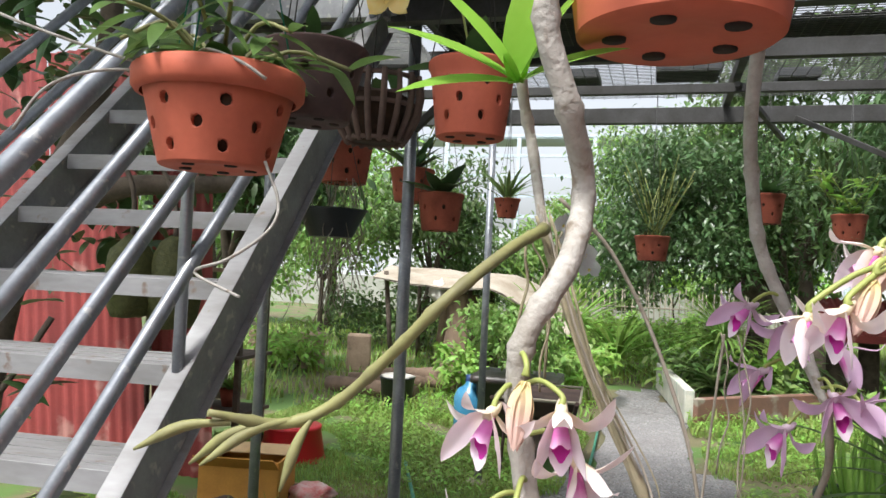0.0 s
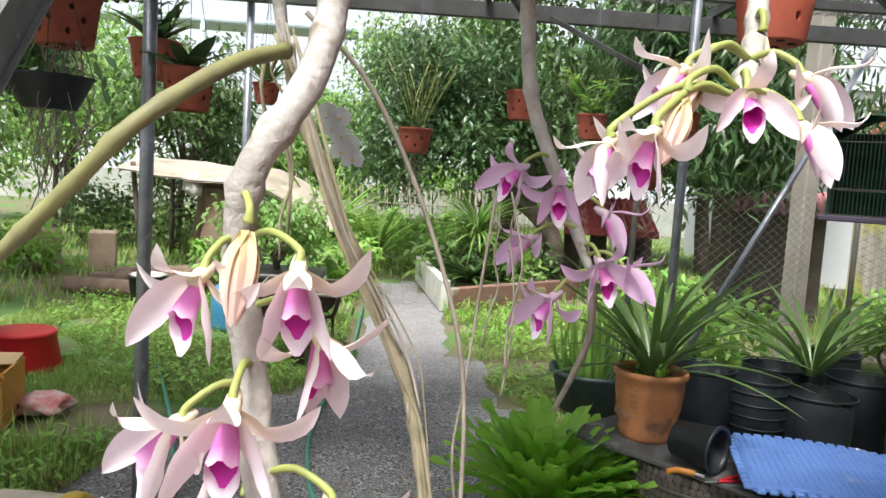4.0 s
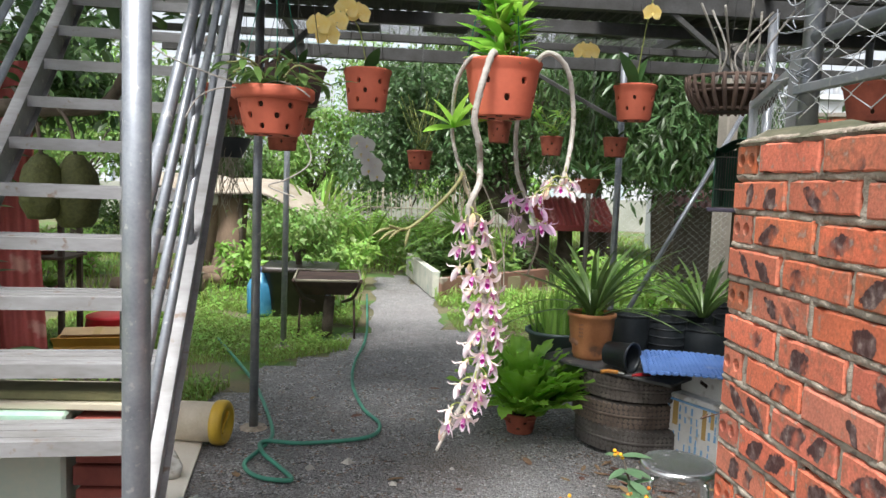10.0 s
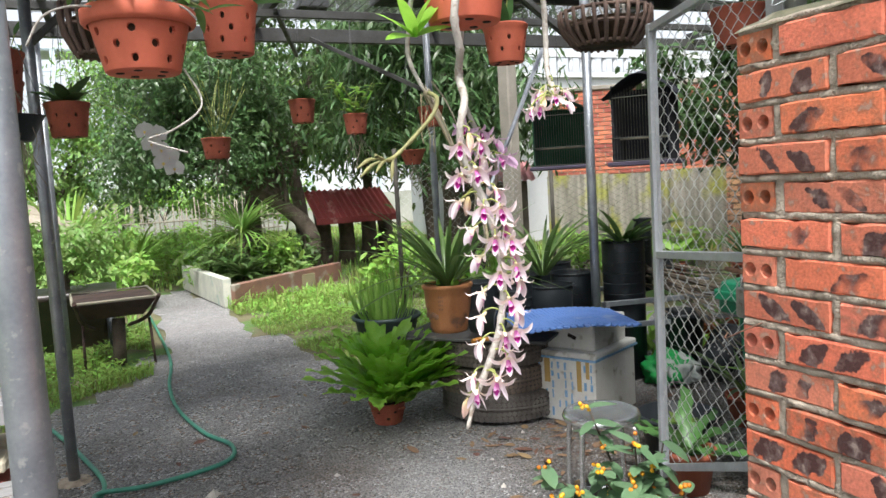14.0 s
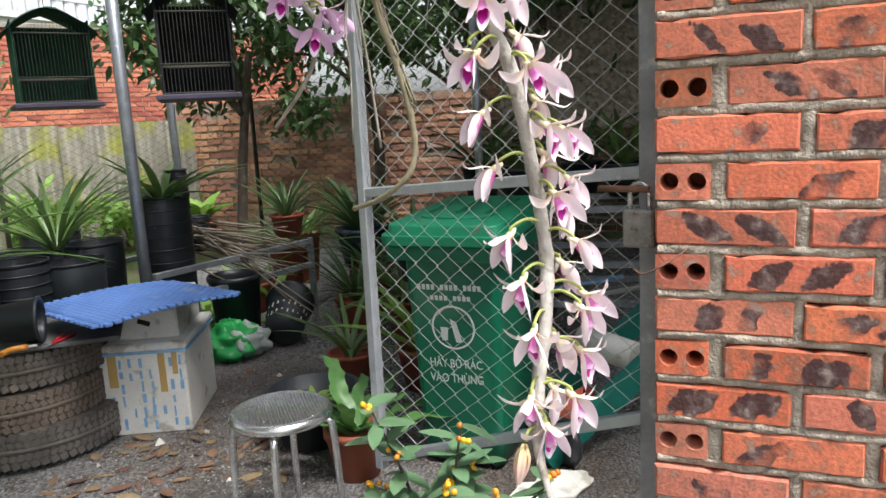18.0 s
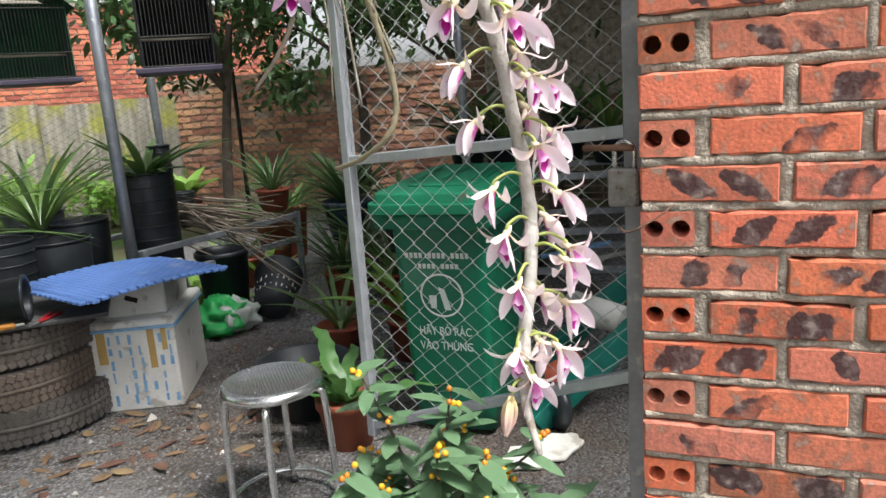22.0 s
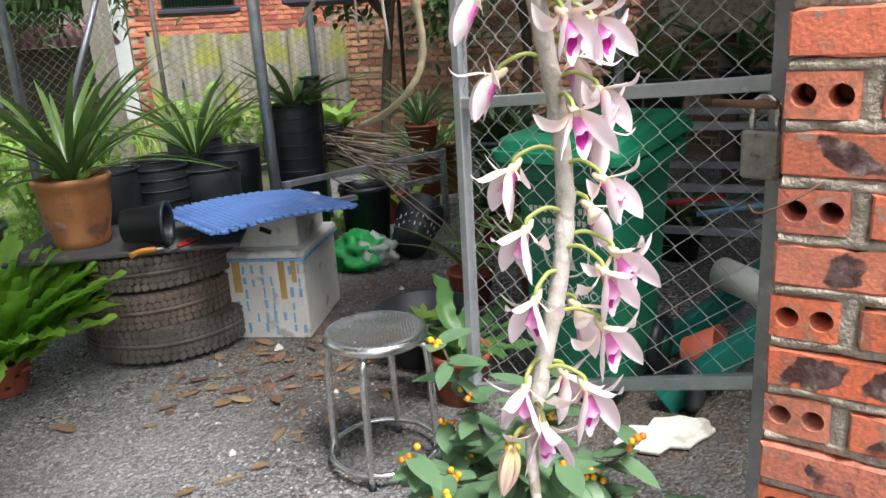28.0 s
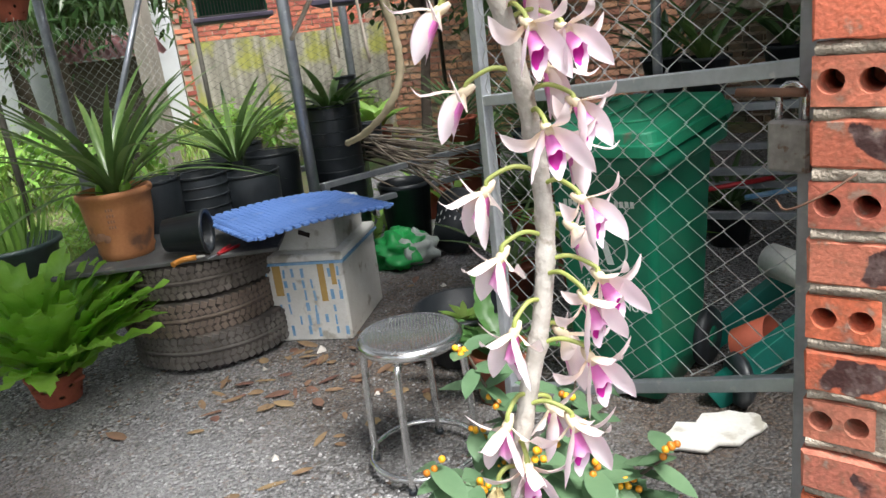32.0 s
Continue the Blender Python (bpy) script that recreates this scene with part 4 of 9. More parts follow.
for pts in ([(-0.45, 1.07, 1.7), (-0.52, 1.03, 1.69), (-0.57, 1.0, 1.66), (-0.6, 0.98, 1.6)], [(-0.44, 1.06, 1.7), (-0.55, 1.02, 1.73), (-0.66, 0.98, 1.77), (-0.72, 0.97, 1.82)], [(-0.3, 1.12, 1.58), (-0.27, 1.11, 1.52), (-0.28, 1.1, 1.48), (-0.34, 1.1, 1.44), (-0.39, 1.1, 1.42), (-0.31, 1.09, 1.39)], [(-0.42, 1.1, 1.71), (-0.36, 1.05, 1.72), (-0.3, 1.04, 1.7), (-0.27, 1.06, 1.68)]):
    twigs.tube(curve(pts, 5), 0.0024, 6)
part("twig", twigs.moved(pot_a.matrix_basis.inverted()), CANE, pot_a, "bare grey orchid twigs", "stuff")
leafy("leaves", pot_s, (0, 0, 0.14), 9, 0.2, 0.07, LEAFDARK, 0.9, 0.25)
leafy("leaves", pot_t, (0, 0, 0.1), 26, 0.3, 0.028, STRAP, 1.3, 0.35)
leafy("leaves", pot_g, (0, 0, 0.14), 14, 0.22, 0.05, LEAFDARK, 1.2, 0.3)
stem_plant(pot_g, (0, 0, 0.14), 5, 0.4, 0.1, 0.035, ORCHLEAF, 0.35, 9)
leafy("leaves", pot_x, (0, 0, 0.12), 8, 0.14, 0.03, ORCHLEAF, 0.5, 0.3)
leafy("leaves", pot_u, (0, 0, 0.15), 14, 0.2, 0.045, ORCHLEAF, 0.8, 0.3)
stem_plant(pot_v, (0, 0, 0.12), 18, 0.5, 0.08, 0.014, LEAFDARK, 0.4, 7)
stem_plant(pot_1, (0, 0, 0.13), 6, 0.3, 0.12, 0.03, LEAFLIGHT, 0.6, 10)
leafy("leaves", pot_2, (0, 0, 0.12), 12, 0.14, 0.03, ORCHLEAF, 0.9, 0.3)
leafy("leaves", pot_3, (0, 0, 0.08), 16, 0.28, 0.03, ORCHLEAF, 1.1, 0.4)
bare = thing("bare_orchid", "bare grey orchid canes standing in the slatted basket", "orchid", (1.26, 1.67, 1.85))
for _ in range(8):
    a = Vector((rnd(-0.08, 0.08), rnd(-0.08, 0.08), 0.0))
    part("cane", Geo().tube(curve([a, a + Vector((rnd(-0.05, 0.05), rnd(-0.05, 0.05), 0.13)), a + Vector((rnd(-0.16, 0.16), rnd(-0.1, 0.1), 0.3))], 4), 0.0045, 6), CANE, bare)
vines = thing("root_curtain", "curtain of thin pale aerial roots hanging from the roof", "hanging roots", (2.5, 1.35, ROOF))
for _ in range(46):
    x, y = rnd(-0.3, 0.5), rnd(-0.55, 0.55)
    pts = [Vector((x, y, 0.14))]
    for k in range(6):
        pts.append(pts[-1] + Vector((rnd(-0.03, 0.03), rnd(-0.03, 0.03), -rnd(0.1, 0.2))))
    part("aerial_root", Geo().tube(curve(pts, 3), rnd(0.0012, 0.003), 4), (ROOT, CANE)[_ % 2], vines)

# ---- gravel yard ----
def inside(x, y, poly):
    r = False
    for (x1, y1), (x2, y2) in zip(poly, poly[1:] + poly[:1]):
        if (y1 > y) != (y2 > y) and x < (x2 - x1) * (y - y1) / (y2 - y1) + x1:
            r = not r
    return r


YARD = [(-2.6, -4.5), (-2.6, 1.9), (-1.75, 2.2), (-1.32, 2.75), (-1.22, 3.3), (-1.08, 4.0), (-0.85, 4.7), (-0.35, 5.15), (-0.27, 7.7), (-0.32, 9.9), (0.3, 10.4), (0.55, 8.4), (0.66, 6.2), (0.8, 5.3), (1.1, 4.5), (1.7, 4.6), (2.6, 4.9), (5.2, 4.9), (6.5, 4.0), (6.5, -4.5)]


def gravel_material():
    """Small crushed stones, each of its own grey, over patches of fines and dust."""
    m = bpy.data.materials.new("grey_gravel")
    m.use_nodes = True
    n, l = m.node_tree.nodes, m.node_tree.links
    p = n["Principled BSDF"]
    tc = n.new("ShaderNodeTexCoord")
    vo, v2, nz, n2 = n.new("ShaderNodeTexVoronoi"), n.new("ShaderNodeTexVoronoi"), n.new("ShaderNodeTexNoise"), n.new("ShaderNodeTexNoise")
    warp = n.new("ShaderNodeVectorMath")
    warp.operation = "MULTIPLY_ADD"
    wz = n.new("ShaderNodeTexNoise")
    wz.inputs["Scale"].default_value = 40
    l.new(tc.outputs["Object"], wz.inputs["Vector"])
    l.new(wz.outputs[1], warp.inputs[0])
    warp.inputs[1].default_value = (0.012, 0.012, 0.012)
    l.new(tc.outputs["Object"], warp.inputs[2])
    vo.inputs["Scale"].default_value, v2.inputs["Scale"].default_value = 85, 190
    nz.inputs["Scale"].default_value, nz.inputs["Detail"].default_value = 1.1, 5
    n2.inputs["Scale"].default_value, n2.inputs["Detail"].default_value = 9, 5
    for t in (vo, v2):
        l.new(warp.outputs[0], t.inputs["Vector"])
    for t in (nz, n2):
        l.new(tc.outputs["Object"], t.inputs["Vector"])
    bw, bw2 = n.new("ShaderNodeSeparateColor"), n.new("ShaderNodeSeparateColor")
    l.new(vo.outputs["Color"], bw.inputs[0])
    l.new(v2.outputs["Color"], bw2.inputs[0])

    def mixed(f, a, b):
        q = n.new("ShaderNodeMix")
        q.data_type = "RGBA"
        for i, v in ((0, f), (6, a), (7, b)):
            if isinstance(v, tuple):
                q.inputs[i].default_value = (*v, 1)
            elif isinstance(v, float):
                q.inputs[i].default_value = v
            else:
                l.new(v, q.inputs[i])
        return q.outputs[2]

    def ranged(v, a, b, c=0.0, d=1.0):
        q = n.new("ShaderNodeMapRange")
        for i, k in enumerate((a, b, c, d)):
            q.inputs[i + 1].default_value = k
        l.new(v, q.inputs[0])
        return q.outputs[0]

    stones = mixed(ranged(bw.outputs[0], 0.15, 1.0), (0.075, 0.075, 0.077), (0.54, 0.535, 0.54))
    stones = mixed(ranged(bw.outputs[1], 0.86, 0.9), stones, (0.32, 0.3, 0.265))
    stones = mixed(ranged(bw.outputs[2], 0.93, 0.95), stones, (0.24, 0.14, 0.09))
    fines = mixed(bw2.outputs[0], (0.125, 0.124, 0.123), (0.35, 0.345, 0.345))
    col = mixed(ranged(n2.outputs[0], 0.42, 0.6), stones, fines)
    # crevice shade between the stones, put into the colour
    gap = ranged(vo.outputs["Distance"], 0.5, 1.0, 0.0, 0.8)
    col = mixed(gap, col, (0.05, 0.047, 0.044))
    col = mixed(ranged(nz.outputs[0], 0.52, 0.7, 0.0, 0.42), col, (0.08, 0.068, 0.055))
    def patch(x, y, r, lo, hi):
        """A littered, paler or darker patch of the yard with a ragged edge."""
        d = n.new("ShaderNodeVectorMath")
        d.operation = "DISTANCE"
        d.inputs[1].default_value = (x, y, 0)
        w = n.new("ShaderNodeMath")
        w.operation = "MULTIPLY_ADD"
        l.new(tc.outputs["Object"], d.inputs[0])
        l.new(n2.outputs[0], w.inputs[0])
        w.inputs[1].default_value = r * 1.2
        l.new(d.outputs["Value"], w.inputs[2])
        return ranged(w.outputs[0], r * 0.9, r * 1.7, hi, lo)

    litter = mixed(ranged(bw2.outputs[1], 0.2, 0.8), (0.04, 0.034, 0.03), (0.15, 0.1, 0.065))
    col = mixed(patch(1.5, 2.1, 0.7, 0.0, 0.72), col, litter)
    col = mixed(patch(0.35, 2.5, 0.5, 0.0, 0.4), col, litter)
    col = mixed(patch(0.1, 6.9, 1.9, 0.0, 0.5), col, mixed(bw.outputs[1], (0.3, 0.285, 0.285), (0.48, 0.46, 0.46)))
    col = mixed(patch(2.2, 2.5, 0.5, 0.0, 0.7), col, litter)
    # darker grey around the stool, then near-black right of the bin
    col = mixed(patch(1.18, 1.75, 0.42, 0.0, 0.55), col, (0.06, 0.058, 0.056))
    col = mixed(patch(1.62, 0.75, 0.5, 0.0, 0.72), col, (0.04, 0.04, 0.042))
    col = mixed(patch(0.7, 2.2, 0.4, 0.0, 0.5), col, mixed(bw.outputs[1], (0.2, 0.2, 0.205), (0.36, 0.36, 0.36)))
    # litter colours also darken the ground under and beside the bin
    col = mixed(patch(1.75, 1.1, 0.55, 0.0, 0.7), col, litter)
    l.new(col, p.inputs["Base Color"])
    p.inputs["Roughness"].default_value = 0.9
    b = n.new("ShaderNodeBump")
    b.inputs["Strength"].default_value, b.inputs["Distance"].default_value = 1.0, 0.013
    b.invert = True
    l.new(vo.outputs["Distance"], b.inputs["Height"])
    l.new(b.outputs[0], p.inputs["Normal"])
    return m


GRAVEL = gravel_material()
g = Geo()
step = 0.25
cell = {}


def gravel_z(x, y):
    return 0.006 + 0.012 * noise.noise(Vector((x * 1.3, y * 1.3, 3)))


for i in range(int(9.4 / step)):
    for j in range(int(15.2 / step)):
        x, y = -2.7 + i * step, -4.6 + j * step
        if inside(x + step / 2, y + step / 2, YARD):
            q = []
            for dx, dy in ((0, 0), (1, 0), (1, 1), (0, 1)):
                key = (i + dx, j + dy)
                if key not in cell:
                    cell[key] = len(g.v)
                    px, py = -2.7 + key[0] * step, -4.6 + key[1] * step
                    edge = not all(inside(px + a, py + b, YARD) for a in (-0.2, 0.2) for b in (-0.2, 0.2))
                    g.v.append((px + rnd(-0.05, 0.05), py + rnd(-0.05, 0.05), -0.01 if edge else gravel_z(px, py)))
                q.append(cell[key])
            g.f.append(tuple(q))
            g.s.append(True)
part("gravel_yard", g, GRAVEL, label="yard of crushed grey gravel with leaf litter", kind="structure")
STONE = material("gravel_stone", (0.27, 0.265, 0.265), (0.07, 0.07, 0.07), 0.9, 0, 60, 0.2, 120, per="island", hue=0.01)


def pebble(g, x, y, z, r):
    pts = []
    for p in ((1, 0, 0), (-1, 0, 0), (0, 1, 0), (0, -1, 0), (0, 0, 1)):
        pts.append((x + p[0] * r * rnd(0.6, 1.2), y + p[1] * r * rnd(0.6, 1.2), z + p[2] * r * rnd(0.5, 0.9)))
    g.add(pts, [(0, 2, 4), (2, 1, 4), (1, 3, 4), (3, 0, 4)])


g = Geo()
n = 0
while n < 26000:
    if R.random() < 0.75:
        x, y = rnd(-0.6, 3.3), rnd(1.2, 3.6)
    else:
        x, y = rnd(-1.6, 3.6), rnd(0.3, 7.0)
    if inside(x, y, YARD):
        pebble(g, x, y, gravel_z(x, y) - 0.001, rnd(0.003, 0.009))
        n += 1
tagged(part("gravel_stones", g, STONE, kind="stuff"), "loose crushed grey gravel stones", "gravel")
LIGHTSTONE = material("pale_gravel_stone", (0.36, 0.355, 0.35), (0.24, 0.24, 0.24), 0.9, 0, 60, 0.2, 120, per="island", hue=0.01)
g = Geo()
n = 0
while n < 2600:
    x, y = (rnd(0.0, 1.0), rnd(1.5, 2.5)) if R.random() < 0.5 else (rnd(-1.3, 3.0), rnd(1.2, 7.5))
    if inside(x, y, YARD):
        pebble(g, x, y, gravel_z(x, y), rnd(0.003, 0.008))
        n += 1
tagged(part("pale_stones", g, LIGHTSTONE, kind="stuff"), "loose pale grey chips among the gravel", "gravel")
PALE = material("pale_pebble", (0.6, 0.57, 0.52), (0.45, 0.42, 0.38), 0.85, 0, 20, 0.1, per="object")
for x, y, r in ((-0.386, 2.509, 0.03), (-0.203, 2.591, 0.035), (0.327, 2.527, 0.02), (0.025, 2.315, 0.03), (1.525, 2.47, 0.03), (1.66, 2.36, 0.02), (1.3, 2.55, 0.016), (1.9, 2.2, 0.018), (2.3, 2.45, 0.02), (2.6, 2.4, 0.018), (1.0, 2.3, 0.014), (2.05, 1.95, 0.016), (0.9, 2.0, 0.02), (1.35, 2.0, 0.015)):
    g = Geo()
    pebble(g, 0, 0, 0, r)
    ob = part("pebble", g, PALE, at=pose(x, y, gravel_z(x, y), 0, 0, rnd(0, 360)))
    tagged(ob, "pale chip of stone on the gravel", "pebble", "pebbles")
DRY = material("dry_leaf", (0.24, 0.14, 0.08), (0.14, 0.085, 0.055), 0.85, 0, 15, 0.1, per="object", hue=0.03)
for k in range(110):
    x, y = (rnd(1.05, 1.75), rnd(1.85, 2.6)) if k < 46 else (rnd(0.7, 2.4), rnd(1.8, 2.75)) if k < 80 else (rnd(-1.4, 2.8), rnd(1.6, 4.2))
    if inside(x, y, YARD):
        ob = part("dry_leaf", Geo().leaf((0, 0, 0), (1, 0, 0.05), (0, 0, 1), rnd(0.035, 0.1), rnd(0.016, 0.042), rnd(-0.1, 0.15), rnd(0, 0.12), 5), DRY, at=pose(x, y, gravel_z(x, y) + 0.004, rnd(-8, 8), rnd(-6, 6), rnd(0, 360)))
        tagged(ob, "curled brown dry leaf on the gravel", "dry leaf", "dry leaves")

# garden hose
HOSE = material("green_hose", (0.06, 0.29, 0.2), (0.045, 0.21, 0.15), 0.4, 0, 10, 0.03)
H = [(-1.491, 5.4), (-1.099, 4.446), (-0.885, 3.865), (-0.7, 3.22), (-0.64, 2.93), (-0.668, 2.723), (-0.711, 2.51), (-0.615, 2.35), (-0.455, 2.318), (-0.53, 2.47), (-0.64, 2.62), (-0.66, 2.78), (-0.441, 2.817), (-0.115, 2.926), (-0.051, 3.153), (-0.159, 3.46), (-0.252, 4.019), (-0.266, 4.652), (-0.21, 5.723), (-0.283, 8.15)]
hp = [(x, y, 0.022 + (0.02 if i in (10, 11) else 0)) for i, (x, y) in enumerate(H)]
tagged(part("garden_hose", Geo().tube(curve(hp, 8), 0.0115, 8), HOSE), "green garden hose lying in loops on gravel", "hose")

# ---- bin ----
BINGREEN = material("green_bin_plastic", (0.005, 0.17, 0.09), (0.004, 0.13, 0.07), 0.38, 0, 5, 0.03, 160)
LIDGREEN = material("green_lid_plastic", (0.007, 0.2, 0.1), (0.006, 0.16, 0.08), 0.5, 0, 6, 0.03, 160, spots=((0.1, 0.1, 0.07), 18, 0.66))
PRINT = material("white_print", (0.7, 0.76, 0.72), (0.6, 0.68, 0.63), 0.6, 0, 30, 0)
binny = thing("wheelie_bin", "green plastic wheelie bin with white print behind the gate", "waste bin", (1.585, 1.265, 0))


def loft(g, rings):
    n = len(rings[0])
    base = len(g.v)
    g.v += [p for r in rings for p in r]
    for i in range(len(rings) - 1):
        for k in range(n):
            a, b = base + i * n + k, base + i * n + (k + 1) % n
            g.f.append((a, b, b + n, a + n))
            g.s.append(n > 16)
    g.f += [tuple(base + k for k in range(n))[::-1], tuple(base + (len(rings) - 1) * n + k for k in range(n))]
    g.s += [False, False]
    return g


def rring(x0, x1, w, z, c=0.03, slope=0.0):
    h = w / 2
    out = []
    for cx, cy, a0 in ((x0 + c, -h + c, 180), (x1 - c, -h + c, 270), (x1 - c, h - c, 0), (x0 + c, h - c, 90)):
        for k in range(6):
            a = radians(a0 + 18 * k)
            out.append((cx + c * math.cos(a), cy + c * math.sin(a)))
    return [(x, y, z + slope * (x - x0)) for x, y in out]


part("body", loft(Geo(), [rring(0.086, 0.44, 0.284, 0.03), rring(0.08, 0.45, 0.29, 0.12), rring(0.036, 0.51, 0.325, 0.74), rring(0.033, 0.515, 0.33, 0.79)]), BINGREEN, binny)
part("rim", loft(Geo(), [rring(-0.02, 0.55, 0.392, 0.745, 0.035), rring(-0.025, 0.555, 0.400, 0.75, 0.035), rring(-0.025, 0.555, 0.400, 0.79, 0.035), rring(-0.02, 0.55, 0.392, 0.795, 0.035)]), BINGREEN, binny)
LIDRINGS = ((-0.04, 0.57, 0.414, 0.796), (-0.045, 0.575, 0.42, 0.799), (-0.045, 0.575, 0.42, 0.824), (-0.044, 0.574, 0.418, 0.828), (-0.032, 0.562, 0.394, 0.8285), (-0.031, 0.561, 0.392, 0.831), (-0.026, 0.556, 0.382, 0.855), (-0.023, 0.553, 0.376, 0.859), (-0.015, 0.545, 0.36, 0.8605), (0.06, 0.5, 0.28, 0.866))
lidgeo = loft(Geo(), [rring(a, b, w, z, 0.045, 0.045) for a, b, w, z in LIDRINGS])
lidgeo.s = [False] * len(lidgeo.s)
lid = part("lid", lidgeo, LIDGREEN, binny)
for y in (-0.1, 0.0, 0.1):
    part("rib", Geo().box((0.3, 0.012, 0.006), (0.28, y, 0.892), pose(0, 0, 0, 0, -2.8, 0), 0.002), LIDGREEN, lid)
part("ridge", loft(Geo(), [rring(0.08, 0.48, 0.25, 0.8675, 0.05, 0.05), rring(0.085, 0.475, 0.245, 0.872, 0.05, 0.05), rring(0.095, 0.465, 0.23, 0.8735, 0.05, 0.05)]), LIDGREEN, lid)
for y in (-0.13, 0.13):
    part("handle", Geo().tube(curve([(0.55, y - 0.05, 0.8), (0.6, y - 0.05, 0.83), (0.6, y + 0.05, 0.83), (0.55, y + 0.05, 0.8)], 4), 0.014, 8), BINGREEN, binny)
for y in (-0.155, 0.155):
    w = part("wheel", Geo().lathe([(0.03, -0.02), (0.09, -0.022), (0.1, -0.01), (0.1, 0.01), (0.09, 0.022), (0.03, 0.02)], 24, (0.44, y, 0.1), pose(0, 0, 0, 90)), BLACKPL, binny, "black rubber wheel")
    part("hub", Geo().lathe([(0.0, -0.024), (0.035, -0.024), (0.035, 0.024), (0.0, 0.024)], 12, (0.44, y, 0.1), pose(0, 0, 0, 90)), BINGREEN, w)
FT = Matrix(((0, -0.07, -1, 0), (-1, 0, 0, 0), (0, 1, -0.07, 0), (0, 0, 0, 1)))


def front(y, z, off=0.004):
    """A place on the bin's sloping front, with x to the viewer's right."""
    return Matrix.Translation((0.086 - 0.0704 * (z - 0.03) - off, y, z)) @ FT


def writing(name, text, size, m, parent, mat):
    cu = bpy.data.curves.new(name, "FONT")
    cu.body, cu.size, cu.align_x, cu.align_y, cu.extrude = text, size, "CENTER", "CENTER", 0.0006
    tmp = new(name, cu)
    bpy.context.view_layer.update()
    me = bpy.data.meshes.new_from_object(tmp.evaluated_get(bpy.context.evaluated_depsgraph_get()))
    bpy.data.objects.remove(tmp)
    return part(name, me, mat, parent, at=m @ Matrix.Diagonal((0.76, 1, 1, 1)))


writing("lettering", "HÃY BỎ RÁC", 0.042, front(0.0, 0.385), binny, PRINT)
writing("lettering", "VÀO THÙNG", 0.042, front(0.0, 0.332), binny, PRINT)
for w, zz, hh in ((0.235, 0.648, 0.018), (0.15, 0.612, 0.016)):
    k = int(w / 0.016)
    for i in range(k):
        if i % 5 != 4:
            part("print_bar", Geo().box((0.011, hh, 0.001)), PRINT, binny, at=front(0.0 + w / 2 - 0.008 - i * 0.016, zz))
part("print_ring", Geo().lathe([(0.069, 0), (0.069, 0.001), (0.0755, 0.001), (0.0755, 0)], 40), PRINT, binny, at=front(0.0, 0.512))
part("print_basket", loft(Geo(), [[(-0.045, 0.0, 0), (-0.018, 0.0, 0), (-0.022, -0.045, 0), (-0.041, -0.045, 0)][::-1], [(-0.045, 0.0, 0.001), (-0.018, 0.0, 0.001), (-0.022, -0.045, 0.001), (-0.041, -0.045, 0.001)][::-1]]), PRINT, binny, at=front(0.0, 0.512))
part("print_mark", loft(Geo(), [[(-0.01, 0.03, 0), (0.012, 0.02, 0), (0.03, -0.05, 0), (0.008, -0.05, 0)][::-1], [(-0.01, 0.03, 0.001), (0.012, 0.02, 0.001), (0.03, -0.05, 0.001), (0.008, -0.05, 0.001)][::-1]]), PRINT, binny, at=front(0.0, 0.512))

# ---- round steel stool ----
CHROME = material("brushed_stainless", (0.78, 0.78, 0.77), (0.66, 0.66, 0.65), 0.22, 0.95, 30, 0.02, 200)
stool = thing("round_stool", "round stainless steel stool with embossed seat and ring", "stool", (1.115, 1.59, 0))
seat = part("seat", Geo().lathe([(0, 0.405), (0.118, 0.405), (0.128, 0.41), (0.14, 0.405), (0.146, 0.392), (0.142, 0.382), (0.13, 0.378), (0, 0.378)], 40), CHROME, stool)
g = Geo()
for i in range(-12, 13):
    w = math.sqrt(max(0, 0.123**2 - (i * 0.0092) ** 2))
    if w > 0.01:
        g.box((0.0045, 2 * w, 0.0035), (i * 0.0092, 0, 0.4055), None, 0.001)
part("emboss", g.moved(pose(0, 0, 0, 0, 0, -48)), CHROME, seat, "embossed ridges", "stuff")
for k in range(4):
    a = radians(25 + 90 * k)
    ca, sa = math.cos(a), math.sin(a)
    part("leg", Geo().tube(curve([(0.06 * ca, 0.06 * sa, 0.377), (0.125 * ca, 0.125 * sa, 0.366), (0.142 * ca, 0.142 * sa, 0.33), (0.15 * ca, 0.15 * sa, 0.15), (0.152 * ca, 0.152 * sa, 0.01)], 5), 0.0105, 10), CHROME, stool)
    part("foot_cap", Geo().tube([(0.152 * ca, 0.152 * sa, 0), (0.152 * ca, 0.152 * sa, 0.02)], 0.0125, 10), BLACKPL, stool)
part("foot_ring", Geo().lathe([(0.152 + 0.009 * math.cos(t * 0.785), 0.045 + 0.009 * math.sin(t * 0.785)) for t in range(8)], 40, close=True), CHROME, stool)

